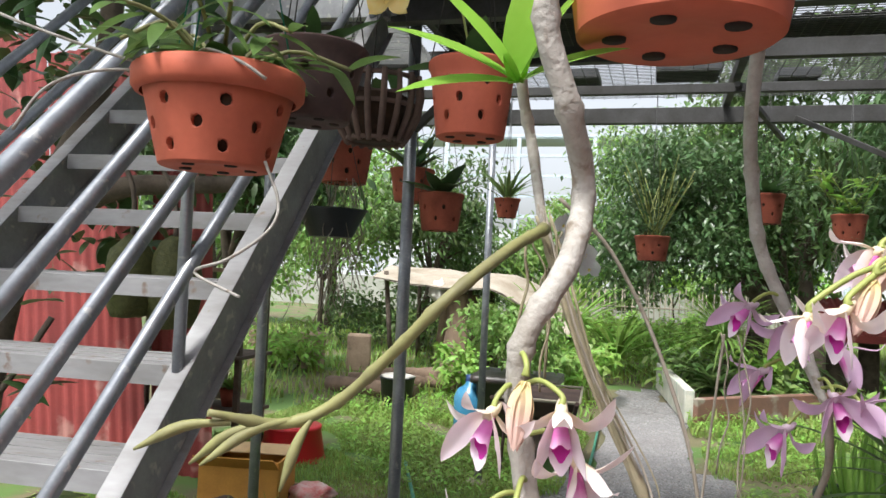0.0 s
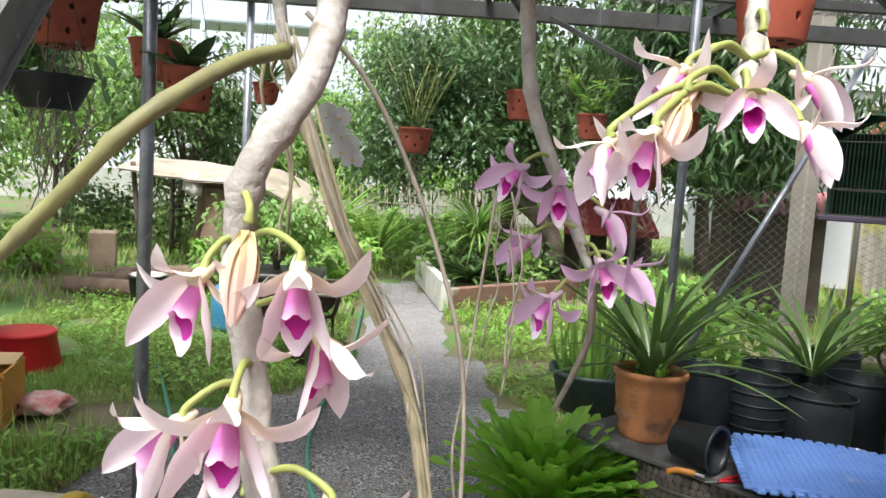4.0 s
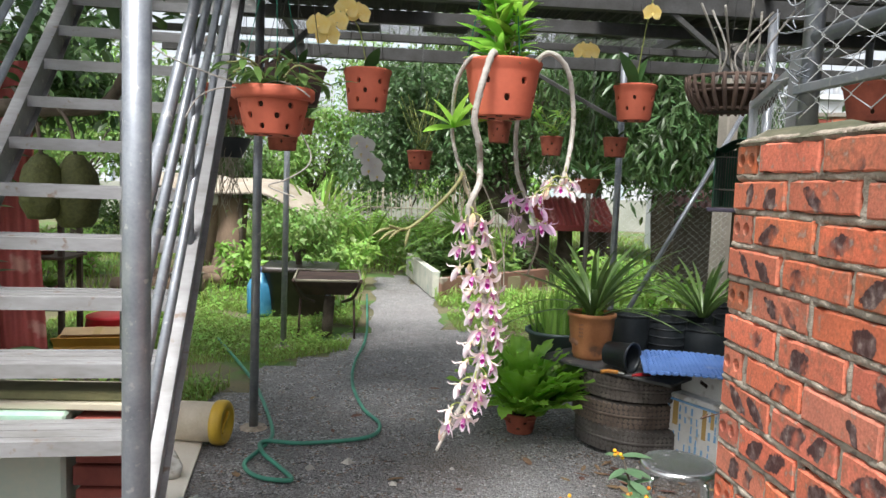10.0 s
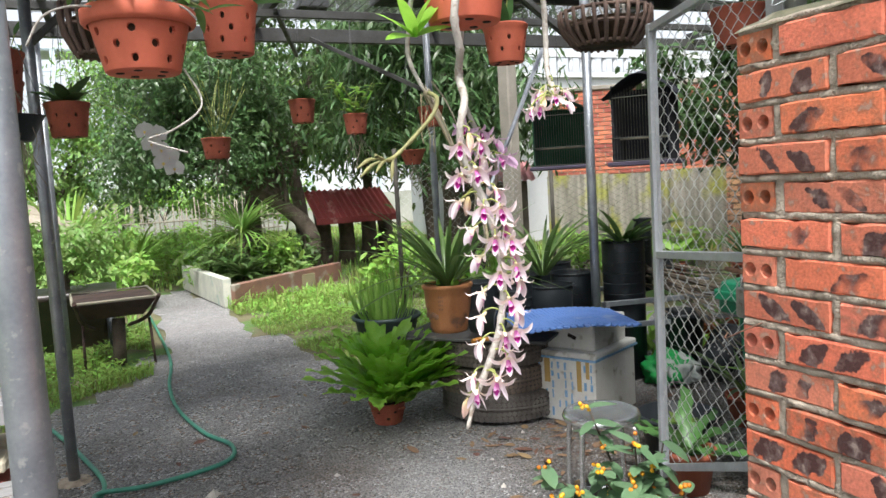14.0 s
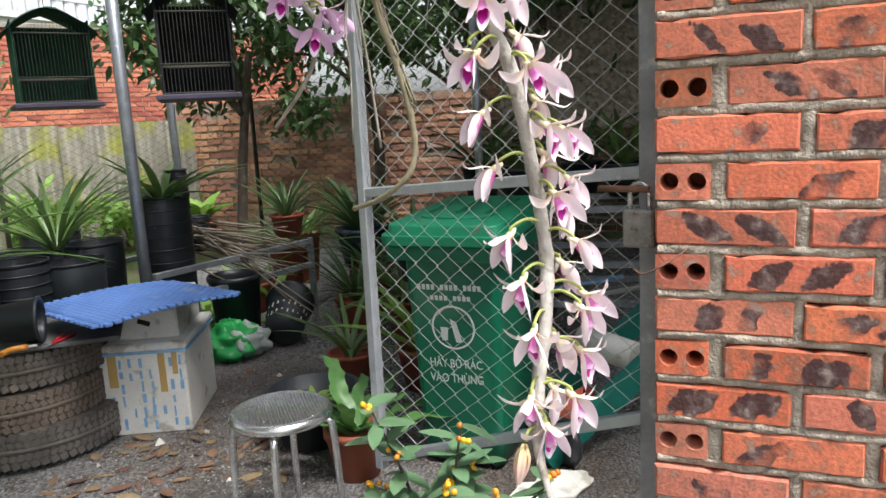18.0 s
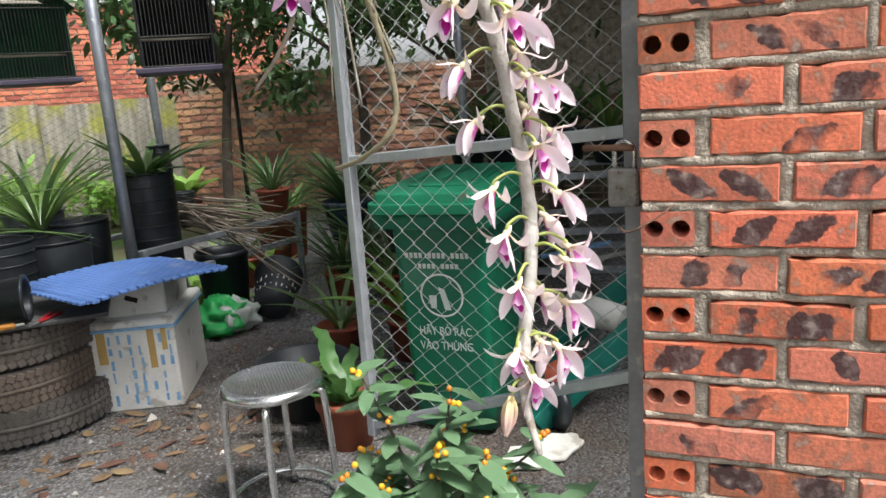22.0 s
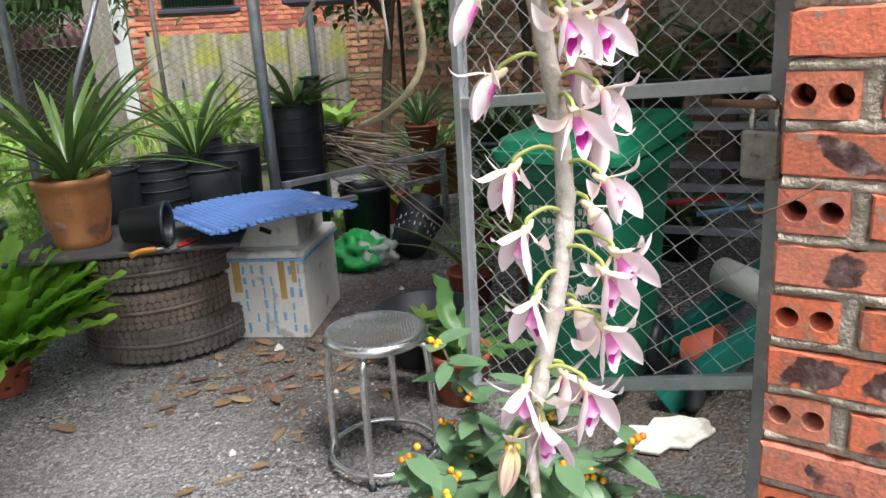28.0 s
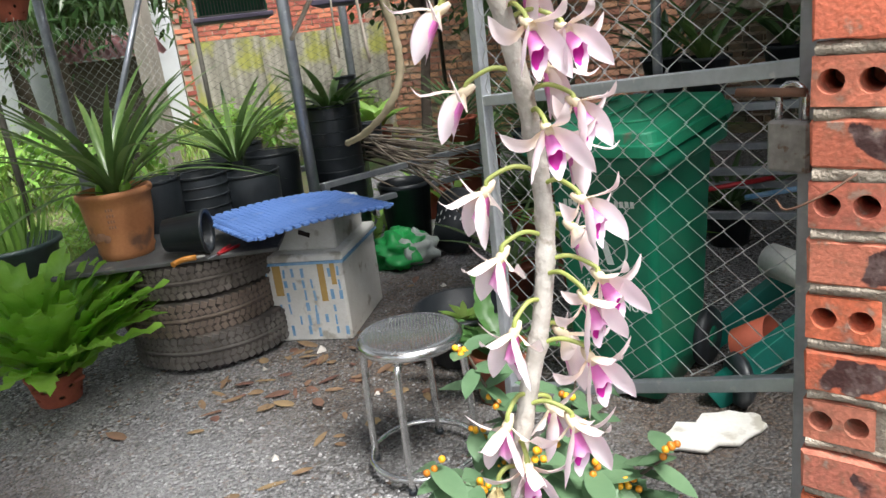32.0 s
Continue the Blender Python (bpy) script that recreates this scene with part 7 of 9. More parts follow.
tr = thing("foam_tray", "white plastic tray lying on the board", "tray", (-1.16, 2.36, 0.028), 25)
part("tray", loft(Geo(), [rring(-0.16, 0.16, 0.26, 0.0, 0.04), rring(-0.17, 0.17, 0.28, 0.05, 0.04), rring(-0.16, 0.16, 0.26, 0.05, 0.04), rring(-0.1, 0.1, 0.16, 0.075, 0.04)]), FOAM, tr)
ba = thing("steel_basin", "dented aluminium basin on the gravel", "basin", (-0.25, 1.84, 0.012))
part("bowl", Geo().lathe([(0, 0.008), (0.1, 0.008), (0.13, 0.05), (0.155, 0.055), (0.157, 0.06), (0.13, 0.058), (0.098, 0.016), (0, 0.016)], 36), CHROME, ba)
bagc = thing("clear_plastic_bag", "crumpled clear plastic bag on the gravel", "bag", (-0.85, 2.0, 0.03))
part("film", lump(0.07, 0.45, 0.6, 6, 18, 10), BAGW, bagc)

# potted rack beside the stair
rk = thing("plant_rack", "timber rack with small clay pots", "rack", (-2.98, 5.0, 0))
for x in (-0.35, 0.4):
    for y in (-0.15, 0.2):
        bar("post", (x, y, 0), (x, y, 1.35), 0.04, 0.04, BARK, rk)
for z in (0.35, 0.75):
    part("shelf", Geo().box((0.85, 0.45, 0.025), (0.02, 0.02, z), None, 0.003), BARK, rk)
bar("top_bar", (-0.5, -0.15, 1.36), (0.45, -0.15, 1.36), 0.04, 0.03, PLANK, rk)
for k in range(6):
    t = thing("small_clay_pot", "small red clay pot with green herbs", "plant pot", (-3.2 + 0.22 * (k % 3), 5.0 + 0.06 * (k // 3), 0.763 if k < 3 else 0.363), 0, "clay pots on the rack")
    part("pot", Geo().lathe([(0, 0), (0.055, 0), (0.08, 0.13), (0.075, 0.13), (0, 0.11)], 20), CLAYOLD, t)
    leafy("leaves", t, (0, 0, 0.11), 22, 0.15, 0.04, LEAFLIGHT, 1.0, 0.3)

# ---- garden beyond the yard ----
WB = material("rusty_barrow", (0.1, 0.06, 0.048), (0.055, 0.038, 0.034), 0.8, 0.2, 9, 0.15)
wb = thing("wheelbarrow", "rusty old wheelbarrow standing in grass", "wheelbarrow", (-0.58, 5.75, 0), 4)
part("tray", loft(Geo(), [[(-0.2, -0.14, 0.4), (0.2, -0.14, 0.4), (0.2, 0.4, 0.4), (-0.2, 0.4, 0.4)], [(-0.29, -0.26, 0.53), (0.29, -0.26, 0.53), (0.29, 0.5, 0.53), (-0.29, 0.5, 0.53)]]), WB, wb)
part("tray_rim", Geo().tube([(-0.3, -0.26, 0.545), (0.3, -0.26, 0.545), (0.3, 0.5, 0.545), (-0.3, 0.5, 0.545), (-0.3, -0.26, 0.545)], 0.012, 6), PLANK, wb)
for x in (-0.24, 0.24):
    part("handle", Geo().tube(curve([(x * 0.6, 0.7, 0.2), (x, 0.0, 0.36), (x * 1.2, -0.5, 0.58)], 4), 0.016, 6), WB, wb)
    part("leg", Geo().tube([(x, -0.1, 0.36), (x * 1.05, -0.16, 0.0)], 0.012, 6), WB, wb)
part("wheel", Geo().lathe([(0.05, -0.02), (0.15, -0.03), (0.17, 0), (0.15, 0.03), (0.05, 0.02)], 24, (0, 0.75, 0.17), pose(0, 0, 0, 0, 90, 0)), BLACKPL, wb)
part("prop", Geo().tube([(0.0, -0.05, 0.0), (0.02, -0.02, 0.37)], 0.05, 8), BARK, wb)
bz = thing("bonsai_pot", "large dark glazed square planter pot", "plant pot", (-0.95, 6.9, 0))
part("pot", loft(Geo(), [rring(-0.28, 0.28, 0.5, 0.0, 0.06), rring(-0.34, 0.34, 0.6, 0.45, 0.06), rring(-0.38, 0.38, 0.68, 0.46, 0.06), rring(-0.38, 0.38, 0.68, 0.52, 0.06)]), material("dark_glaze", (0.06, 0.045, 0.04), (0.03, 0.025, 0.025), 0.4), bz)


def blob_tree(name, label, x, y, trunk_h, spread, cz, ch, n, ln, wd, mat, tr=0.06, limbs=6, seed=1, clumps=9, droop=0.2, lean=(0, 0)):
    """Trunk, limbs and a crown of leaves gathered in uneven clumps."""
    rr = random.Random(seed)
    t = thing(name, label, "tree" if name == "tree" else "bush", (x, y, 0))
    top = Vector((rr.uniform(-0.2, 0.2) * spread + lean[0] * 0.6, rr.uniform(-0.2, 0.2) * spread + lean[1] * 0.6, trunk_h))
    pts = curve([(0, 0, 0), (rr.uniform(-0.1, 0.1), rr.uniform(-0.1, 0.1), trunk_h * 0.5), tuple(top)], 5)
    part("trunk", Geo().tube(pts, [tr * (1 - 0.45 * i / len(pts)) for i in range(len(pts))], 9), BARK, t)
    cs = []
    for k in range(clumps):
        a = 6.283 * k / clumps + rr.uniform(-0.4, 0.4)
        r = spread * rr.uniform(0.25, 0.85)
        cs.append(Vector((r * math.cos(a) + lean[0], r * math.sin(a) + lean[1], cz + rr.uniform(-0.5, 0.5) * ch)))
    for c in cs[:limbs]:
        b = pts[int(len(pts) * 0.7)]
        part("limb", Geo().tube(curve([tuple(b), tuple((b + c) / 2 + Vector((0, 0, 0.1 * ch))), tuple(c)], 4), [tr * 0.5 * (1 - 0.8 * i / 8) for i in range(9)], 6), BARK, t)
    g = Geo()
    for _ in range(int(n * 1.45)):
        c = rr.choice(cs)
        p = Vector((rr.gauss(0, 1), rr.gauss(0, 1), rr.gauss(0, 0.8)))
        p = c + p * (spread * 0.19)
        d = Vector((rr.uniform(-1, 1), rr.uniform(-1, 1), rr.uniform(-0.8, 0.5) - droop))
        g.leaf(p, d, (rr.uniform(-0.6, 0.6), rr.uniform(-0.6, 0.6) - 0.3, 1), ln * rr.uniform(0.6, 1.2), wd * rr.uniform(0.7, 1.2), 0.25, 0.1, 2)
    part("crown", g, mat, t)
    return t


blob_tree("bush", "dense green ornamental bush in the dark planter", -0.95, 6.9, 0.8, 0.55, 0.92, 0.34, 1500, 0.075, 0.032, LEAFMID, 0.045, 8, 3, 16)
blob_tree("tree", "spreading dark green fruit tree over the path", 2.0, 10.2, 1.5, 1.4, 2.35, 1.35, 12000, 0.1, 0.042, LEAFDARK, 0.15, 12, 5, 30, 0.2, (-1.45, 0.3))
blob_tree("tree", "tall leafy fruit tree with pale upper leaves", 1.9, 14.2, 2.5, 1.7, 3.2, 2.2, 8000, 0.11, 0.045, LEAFMID, 0.12, 12, 6, 30, 0.2, (-1.3, -0.4))
blob_tree("tree", "dense mango tree with long glossy leaves", 3.6, 8.6, 1.9, 1.6, 2.75, 1.9, 9000, 0.2, 0.042, LEAFDARK, 0.14, 10, 7, 34, 0.35)
blob_tree("tree", "mango tree with long mid-green leaves", 2.3, 11.5, 2.4, 2.0, 3.3, 2.4, 6500, 0.15, 0.06, LEAF, 0.14, 8, 8, 20, 0.25)
for k, (x, y) in enumerate(((-9.5, 14.5), (-6.8, 15.5), (2.0, 15.8), (4.2, 14.2))):
    blob_tree("tree", "tall leafy tree along the garden wall", x, y, 2.4, 1.9, 2.9, 2.6, 3600, 0.18, 0.085, (LEAF, LEAFMID)[k % 2], 0.12, 7, 60 + k, 18)
blob_tree("tree", "leafy tree at the garden edge", 5.3, 13.2, 2.6, 2.2, 3.2, 2.8, 4200, 0.22, 0.06, LEAF, 0.14, 7, 9, 16)
blob_tree("tree", "slender young tree with airy light leaves", -5.3, 11.9, 1.6, 1.2, 1.9, 1.6, 2400, 0.11, 0.06, LEAFMID, 0.05, 7, 10, 12)
blob_tree("tree", "slender young tree beside the shed", -5.6, 9.0, 1.9, 1.3, 2.2, 1.9, 2600, 0.11, 0.06, LEAFMID, 0.05, 7, 11, 12)
blob_tree("tree", "leafy tree behind the shed", -3.6, 15.0, 1.4, 1.5, 1.7, 1.3, 3000, 0.16, 0.06, LEAF, 0.09, 7, 12, 14)
blob_tree("tree", "light green leafy tree before the garden wall", -1.7, 15.2, 1.6, 1.15, 2.1, 1.3, 3400, 0.13, 0.06, LEAFMID, 0.08, 7, 21, 14)
blob_tree("tree", "leafy tree with dark hanging twigs behind the stair", -3.7, 12.6, 1.7, 1.3, 2.5, 1.5, 3600, 0.13, 0.055, LEAF, 0.08, 9, 23, 20)
blob_tree("tree", "dark leafy tree near the stair", -4.1, 7.0, 2.0, 1.3, 2.95, 1.8, 4000, 0.15, 0.065, LEAFDARK, 0.08, 8, 13, 16)
blob_tree("tree", "dark tree behind the wire fence", 4.9, 1.6, 2.2, 1.2, 2.6, 1.3, 2600, 0.16, 0.06, LEAFDARK, 0.07, 7, 14, 12)
blob_tree("tree", "dense dark tree beside the old brick wall", 5.75, 3.7, 2.0, 1.0, 2.5, 1.5, 3000, 0.13, 0.055, LEAFDARK, 0.06, 7, 17, 12)
blob_tree("tree", "dense dark tree leaning over the old wall", 8.0, 3.4, 1.8, 1.7, 2.5, 1.6, 4600, 0.15, 0.06, LEAFDARK, 0.08, 8, 31, 22)
blob_tree("tree", "dark leafy tree in front of the brick wall", 4.6, 4.4, 1.8, 0.8, 1.9, 1.2, 2200, 0.12, 0.05, LEAFDARK, 0.05, 7, 15, 12)
for k, (x, y, s, h, m) in enumerate(((-0.95, 9.6, 0.4, 0.5, LEAFLIGHT), (-0.85, 10.6, 0.45, 0.55, LEAFLIGHT), (-1.5, 12.4, 0.7, 0.8, LEAFLIGHT), (-1.0, 8.3, 0.4, 0.4, LEAFMID), (-4.3, 9.0, 0.6, 0.4, LEAFLIGHT), (-2.0, 13.6, 0.8, 0.9, LEAFMID), (-1.85, 8.3, 0.4, 0.4, LEAFLIGHT), (0.8, 9.4, 0.5, 0.5, LEAF), (1.3, 9.6, 0.55, 0.5, LEAFLIGHT), (1.7, 10.1, 0.5, 0.5, LEAF), (2.6, 7.4, 0.6, 0.5, LEAFLIGHT), (4.2, 6.2, 0.5, 0.5, LEAFLIGHT), (5.2, 6.0, 0.5, 0.4, LEAFLIGHT), (-3.6, 12.5, 1.0, 0.8, LEAF), (-5.0, 12.8, 1.1, 0.9, LEAF), (0.4, 13.6, 0.8, 0.4, LEAFLIGHT), (0.7, 9.9, 0.4, 0.45, LEAFMID), (1.5, 9.55, 0.4, 0.4, LEAFMID), (-0.6, 8.9, 0.4, 0.5, LEAFLIGHT), (2.5, 5.6, 0.45, 0.5, LEAFLIGHT))):
    blob_tree("bush", "leafy garden bush with light green leaves" if m is LEAFLIGHT else "leafy garden bush with dark green leaves", x, y, h * 0.7, s, h * 0.7 + 0.08, h * 0.8, int(650 * s), 0.13, 0.055, m, 0.015, 5, 30 + k, 9, 0.0)


for k in range(9):
    x = -5.0 + 1.15 * k
    blob_tree("bush", "leafy hedge bush behind the stick fence", x, 21.6 + 0.5 * (k % 3), 0.9, 0.85, 1.1 + 0.3 * (k * 7 % 4) / 3, 1.0, 1100, 0.16, 0.07, (LEAFMID, LEAF, LEAFLIGHT)[k % 3], 0.03, 6, 80 + k, 12, 0.1)
for k, (x, y) in enumerate(((-0.9, 14.8), (-0.2, 15.6), (0.5, 16.4), (-1.6, 16.6), (1.1, 15.2), (-0.5, 17.8), (0.9, 18.2), (-2.2, 18.4))):
    blob_tree("bush", "low yellow-green vegetable plants in the garden", x, y, 0.3, 0.55, 0.32, 0.5, 420, 0.13, 0.06, LEAFLIGHT, 0.012, 5, 100 + k, 8, 0.0)


def spiky(label, x, y, z, n, ln, wd, mat):
    t = thing("spiky_plant", label, "plant", (x, y, 0))
    if z > 0.2:
        part("trunk", Geo().tube([(0, 0, 0), (0.03, 0.02, z)], 0.05, 8), BARK, t)
    g = Geo()
    for k in range(n):
        a = rnd(0, 6.28)
        d = Vector((math.cos(a), math.sin(a), rnd(0.1, 2.5)))
        g.leaf((0, 0, z), d, (-math.cos(a) * 0.8, -math.sin(a) * 0.8, 0.5), ln * rnd(0.7, 1.1), wd, rnd(0.35, 0.8), 0.15, 6)
    part("leaves", g, mat, t)


spiky("ponytail palm with long drooping narrow leaves", 0.98, 9.35, 0.78, 130, 0.75, 0.028, LEAFMID)
spiky("clump of tall drooping reed leaves", -1.2, 11.6, 0.3, 90, 1.9, 0.05, LEAFLIGHT)
spiky("clump of tall drooping grass leaves", -0.35, 12.2, 0.1, 80, 1.3, 0.04, LEAFLIGHT)
spiky("clump of young leaves in the bed", 0.9, 9.0, 0.25, 60, 0.4, 0.05, LEAF)

# raised bed, stick fence, hut, shed
CONC = material("concrete_post", (0.3, 0.27, 0.23), (0.2, 0.18, 0.15), 0.9, 0, 4, 0.2, 40)
BEDW = material("flaking_white_bed", (0.6, 0.58, 0.5), (0.4, 0.42, 0.36), 0.9, 0, 5, 0.2, 50, spots=((0.3, 0.4, 0.35), 4, 0.58))
bed = thing("raised_bed", "low brick garden bed with flaking white side", "garden bed", (0, 0, 0))


def wallbar(name, a, b, th, h, mat, parent):
    a, b = Vector((*a, 0)), Vector((*b, 0))
    return bar(name, a + Vector((0, 0, h / 2)), b + Vector((0, 0, h / 2)), th, h, mat, parent, 0.01)


wallbar("side_wall", (0.3, 10.5), (0.58, 8.15), 0.1, 0.34, BEDW, bed)
wallbar("front_wall", (0.62, 8.15), (2.3, 9.6), 0.1, 0.26, material("weathered_bed_brick", (0.26, 0.13, 0.09), (0.17, 0.1, 0.075), 0.9, 0, 4, 0.3, 40, spots=((0.3, 0.27, 0.22), 3, 0.55)), bed)
part("soil", Geo().box((1.2, 1.6, 0.2), (1.2, 9.75, 0.1)), GROUND, bed)
PALESTICK = material("bleached_stick", (0.36, 0.32, 0.25), (0.22, 0.19, 0.15), 0.9, 0, 8, 0.1, 60)
sf = thing("stick_fence", "grey stick fence across the garden", "fence", (0, 0, 0))
for k in range(60):
    x = -3.4 + k * 0.115
    part("stick", Geo().tube([(x, 19.6 + rnd(-0.05, 0.05), 0), (x + rnd(-0.07, 0.07), 19.6, rnd(0.95, 1.45))], rnd(0.011, 0.019), 5), PALESTICK, sf)
for z in (0.35, 0.7):
    part("rail", Geo().tube([(-3.5, 19.58, z), (3.5, 19.58, z + 0.03)], 0.018, 5), PALESTICK, sf)
hut = thing("small_hut", "small hut with red corrugated roof on tree stumps", "hut", (3.1, 11.6, 0))
part("roof_sheet", corrugated(-0.7, 0.7, -0.5, 0.5, 0, 0.1, 0.04).moved(Matrix.Translation((0, 0, 1.05)) @ pose(0, 0, 0, 28)), REDSHEET, hut)
part("fascia", Geo().box((1.4, 0.03, 0.1), (0, -0.46, 0.78)), REDSHEET, hut)
for x in (-0.5, -0.1, 0.3, 0.6):
    part("stump", Geo().tube(curve([(x, 0, 0), (x + 0.03, 0.02, 0.5), (x, 0, 0.95)], 3), [0.16, 0.15, 0.14, 0.13, 0.13, 0.13, 0.14], 9), BARK, hut)
TARP = material("pale_tarpaulin", (0.45, 0.4, 0.33), (0.28, 0.23, 0.17), 0.8, 0, 3, 0.15, 30)
sh = thing("tarp_shed", "low shed with a sagging pale tarpaulin roof", "shed", (-2.85, 10.9, 0))
g = Geo()
for j in range(11):
    for i in range(25):
        u, v = i / 24, j / 10
        x, y = -0.75 + 2.75 * u, -1.0 + 1.9 * v
        z = 1.45 - 0.1 * u - 0.95 * max(0, u - 0.62) ** 1.2 * 1.6 - 0.16 * (1 - v) ** 4 + 0.07 * noise.noise(Vector((u * 5, v * 4, 0))) - 0.06 * abs(math.sin(u * 11)) * (1 - v)
        g.v.append((x, y, z))
for j in range(10):
    for i in range(24):
        a = j * 25 + i
        g.f.append((a, a + 1, a + 26, a + 25))
        g.s.append(True)
n = len(g.v)
g.v += [(x, y, z - 0.02) for x, y, z in g.v]
g.f += [tuple(k + n for k in reversed(f)) for f in g.f]
g.s += g.s
part("tarpaulin", g, TARP, sh)
for x, y, h, lx in ((-0.62, -0.8, 1.38, 0.14), (0.6, -0.75, 1.26, 0.02), (-0.6, 0.7, 1.36, 0.02), (0.6, 0.7, 1.28, 0.02), (1.45, -0.6, 0.86, 0.03)):
    part("post", Geo().tube([(x + lx, y, 0), (x, y, h)], 0.035, 8), BARK, sh)
STUMP = material("pale_stump_wood", (0.26, 0.18, 0.125), (0.13, 0.09, 0.065), 0.95, 0, 7, 0.35, 50, stretch=(1, 1, 0.3))
for x, y, r, h in ((0.42, -0.6, 0.21, 1.1), (0.08, 0.1, 0.17, 1.2)):
    g = Geo()
    for i in range(11):
        for k in range(16):
            a, u = 2 * math.pi * k / 16, i / 10
            q = r * (1.18 - 0.3 * u + 0.35 * max(0, u - 0.75) + 0.5 * max(0, 0.2 - u)) * (1 + 0.16 * noise.noise(Vector((math.cos(a) * 1.6, math.sin(a) * 1.6, u * 2 + x))))
            g.v.append((x + q * math.cos(a) + 0.05 * u, y + q * math.sin(a), h * u))
    for i in range(10):
        for k in range(16):
            p, q = i * 16 + k, i * 16 + (k + 1) % 16
            g.f.append((p, q, q + 16, p + 16))
            g.s.append(True)
    part("stump", g, STUMP, sh, "thick old stump carrying the roof")
SACK = material("sack_cloth", (0.62, 0.6, 0.55), (0.45, 0.43, 0.38), 0.9, 0, 5, 0.2, 60)
part("hung_cloth", lump(0.12, 1.3, 0.5, 11, 16, 12).moved(Matrix.Translation((0.18, -0.85, 1.12))), SACK, sh, "pale cloth hanging under the tarpaulin")
TANBLOCK = material("weathered_tan_block", (0.42, 0.31, 0.22), (0.25, 0.18, 0.13), 0.95, 0, 5, 0.4, 45, spots=((0.16, 0.14, 0.09), 6, 0.6))
for k in range(3):
    ob = part("concrete_block", Geo().box((0.32, 0.28, 0.5), (0, 0, 0.25), None, 0.02), TANBLOCK, at=pose(-4.9 + 0.62 * k, 9.3 + 0.2 * k, 0, 0, 0, 10 * k))
    tagged(ob, "old concrete block standing in the garden", "block", "concrete blocks")
bk = nursery_pot("black plastic bucket with a pale cover in grass", -2.35, 7.6, 0.0, 0.15, 0.18, 0.3)
part("cover", lump(0.175, 0.16, 0.25, 4, 20, 8).moved(Matrix.Translation((0, 0, 0.3))), SACK, bk, "pale crumpled cover")
for k in range(6):
    ob = part("fallen_log", Geo().tube(curve([(0, 0, 0), (0.5, rnd(-0.1, 0.1), 0.03), (rnd(0.8, 1.2), 0, 0)], 3), rnd(0.05, 0.09), 8), STUMP, at=pose(-3.3 + 0.15 * k, 8.0 + 0.22 * k, 0.09 + 0.03 * (k % 3), 0, 0, rnd(-20, 20)))
    tagged(ob, "fallen branch lying in the grass", "branch", "fallen branches")

# far buildings
WHITEWALL = material("white_far_wall", (0.62, 0.64, 0.66), (0.54, 0.55, 0.57), 0.9, 0, 0.5, 0.05, 10)
SHEETW = material("pale_blue_sheet", (0.6, 0.68, 0.74), (0.5, 0.58, 0.66), 0.5, 0.1, 0.6, 0.03, 10)
hall = thing("steel_hall", "pale steel-framed hall with white wall beyond the garden", "building", (-3.0, 26, 0))
part("wall", Geo().box((26, 0.3, 3.0), (0, 0, 1.5)), WHITEWALL, hall)
for k in range(10):
    bar("column", (-12 + 2.6 * k, -0.3, 0), (-12 + 2.6 * k, -0.3, 6.2), 0.14, 0.14, SHEETW, hall)
for z in (3.4, 4.1, 4.8, 5.5, 6.2):
    bar("girt", (-13, -0.35, z), (12, -0.35, z), 0.06, 0.1, SHEETW, hall)
part("roof", Geo().box((26, 9, 0.12), (0, 4.2, 6.8), pose(0, 0, 0, 8)), SHEETW, hall)
house = thing("white_house", "white house with a parapet beyond the fence", "house", (9.5, 15.0, 0))
part("wall", Geo().box((6, 5, 3.3), (0, 0, 1.65)), WHITEWALL, house)
part("parapet", Geo().box((6.2, 0.15, 0.12), (0, -2.5, 3.75)), WHITEWALL, house)
for k in range(22):
    part("baluster", Geo().tube([(-2.9 + 0.275 * k, -2.5, 3.3), (-2.9 + 0.275 * k, -2.5, 3.7)], 0.05, 6), WHITEWALL, house)
part("roof", Geo().box((6.3, 5.2, 0.1), (0, 0, 3.33)), WHITEWALL, house)
back = thing("wall_south", "plain plastered house wall closing the yard", "wall", kind="structure")
part("wall", Geo().box((11, 0.2, 3.2), (1.5, -4.75, 1.6)), WHITEWALL, back)
gar = thing("garden_wall", "long weathered grey garden wall behind the trees", "wall", (0, 24.4, 0), kind="structure")
part("wall", Geo().box((34, 0.2, 1.1), (-1, 0, 0.55)), material("weathered_garden_wall", (0.42, 0.42, 0.38), (0.27, 0.29, 0.24), 0.9, 0, 1.2, 0.1, 20), gar)

# ---- nursery side ----
ob = part("concrete_pillar", Geo().box((0.15, 0.15, 3.2), (0, 0, 1.6), None, 0.015), CONC, at=pose(3.42, 6.4, 0, 0, 0, 20))
tagged(ob, "weathered square concrete pillar", "pillar")
ob = part("brace_pipe", Geo().tube([(1.75, 4.6, 0.25), (3.2, 5.3, 2.45)], 0.02, 10), GALV)
tagged(ob, "slanting galvanised pipe bracing the roof", "pipe")
FIBRO = material("mossy_fibre_cement", (0.43, 0.4, 0.34), (0.16, 0.15, 0.12), 0.9, 0, 3.0, 0.2, 40, spots=((0.33, 0.33, 0.09), 2.2, 0.5), stretch=(3.5, 0.4, 1))
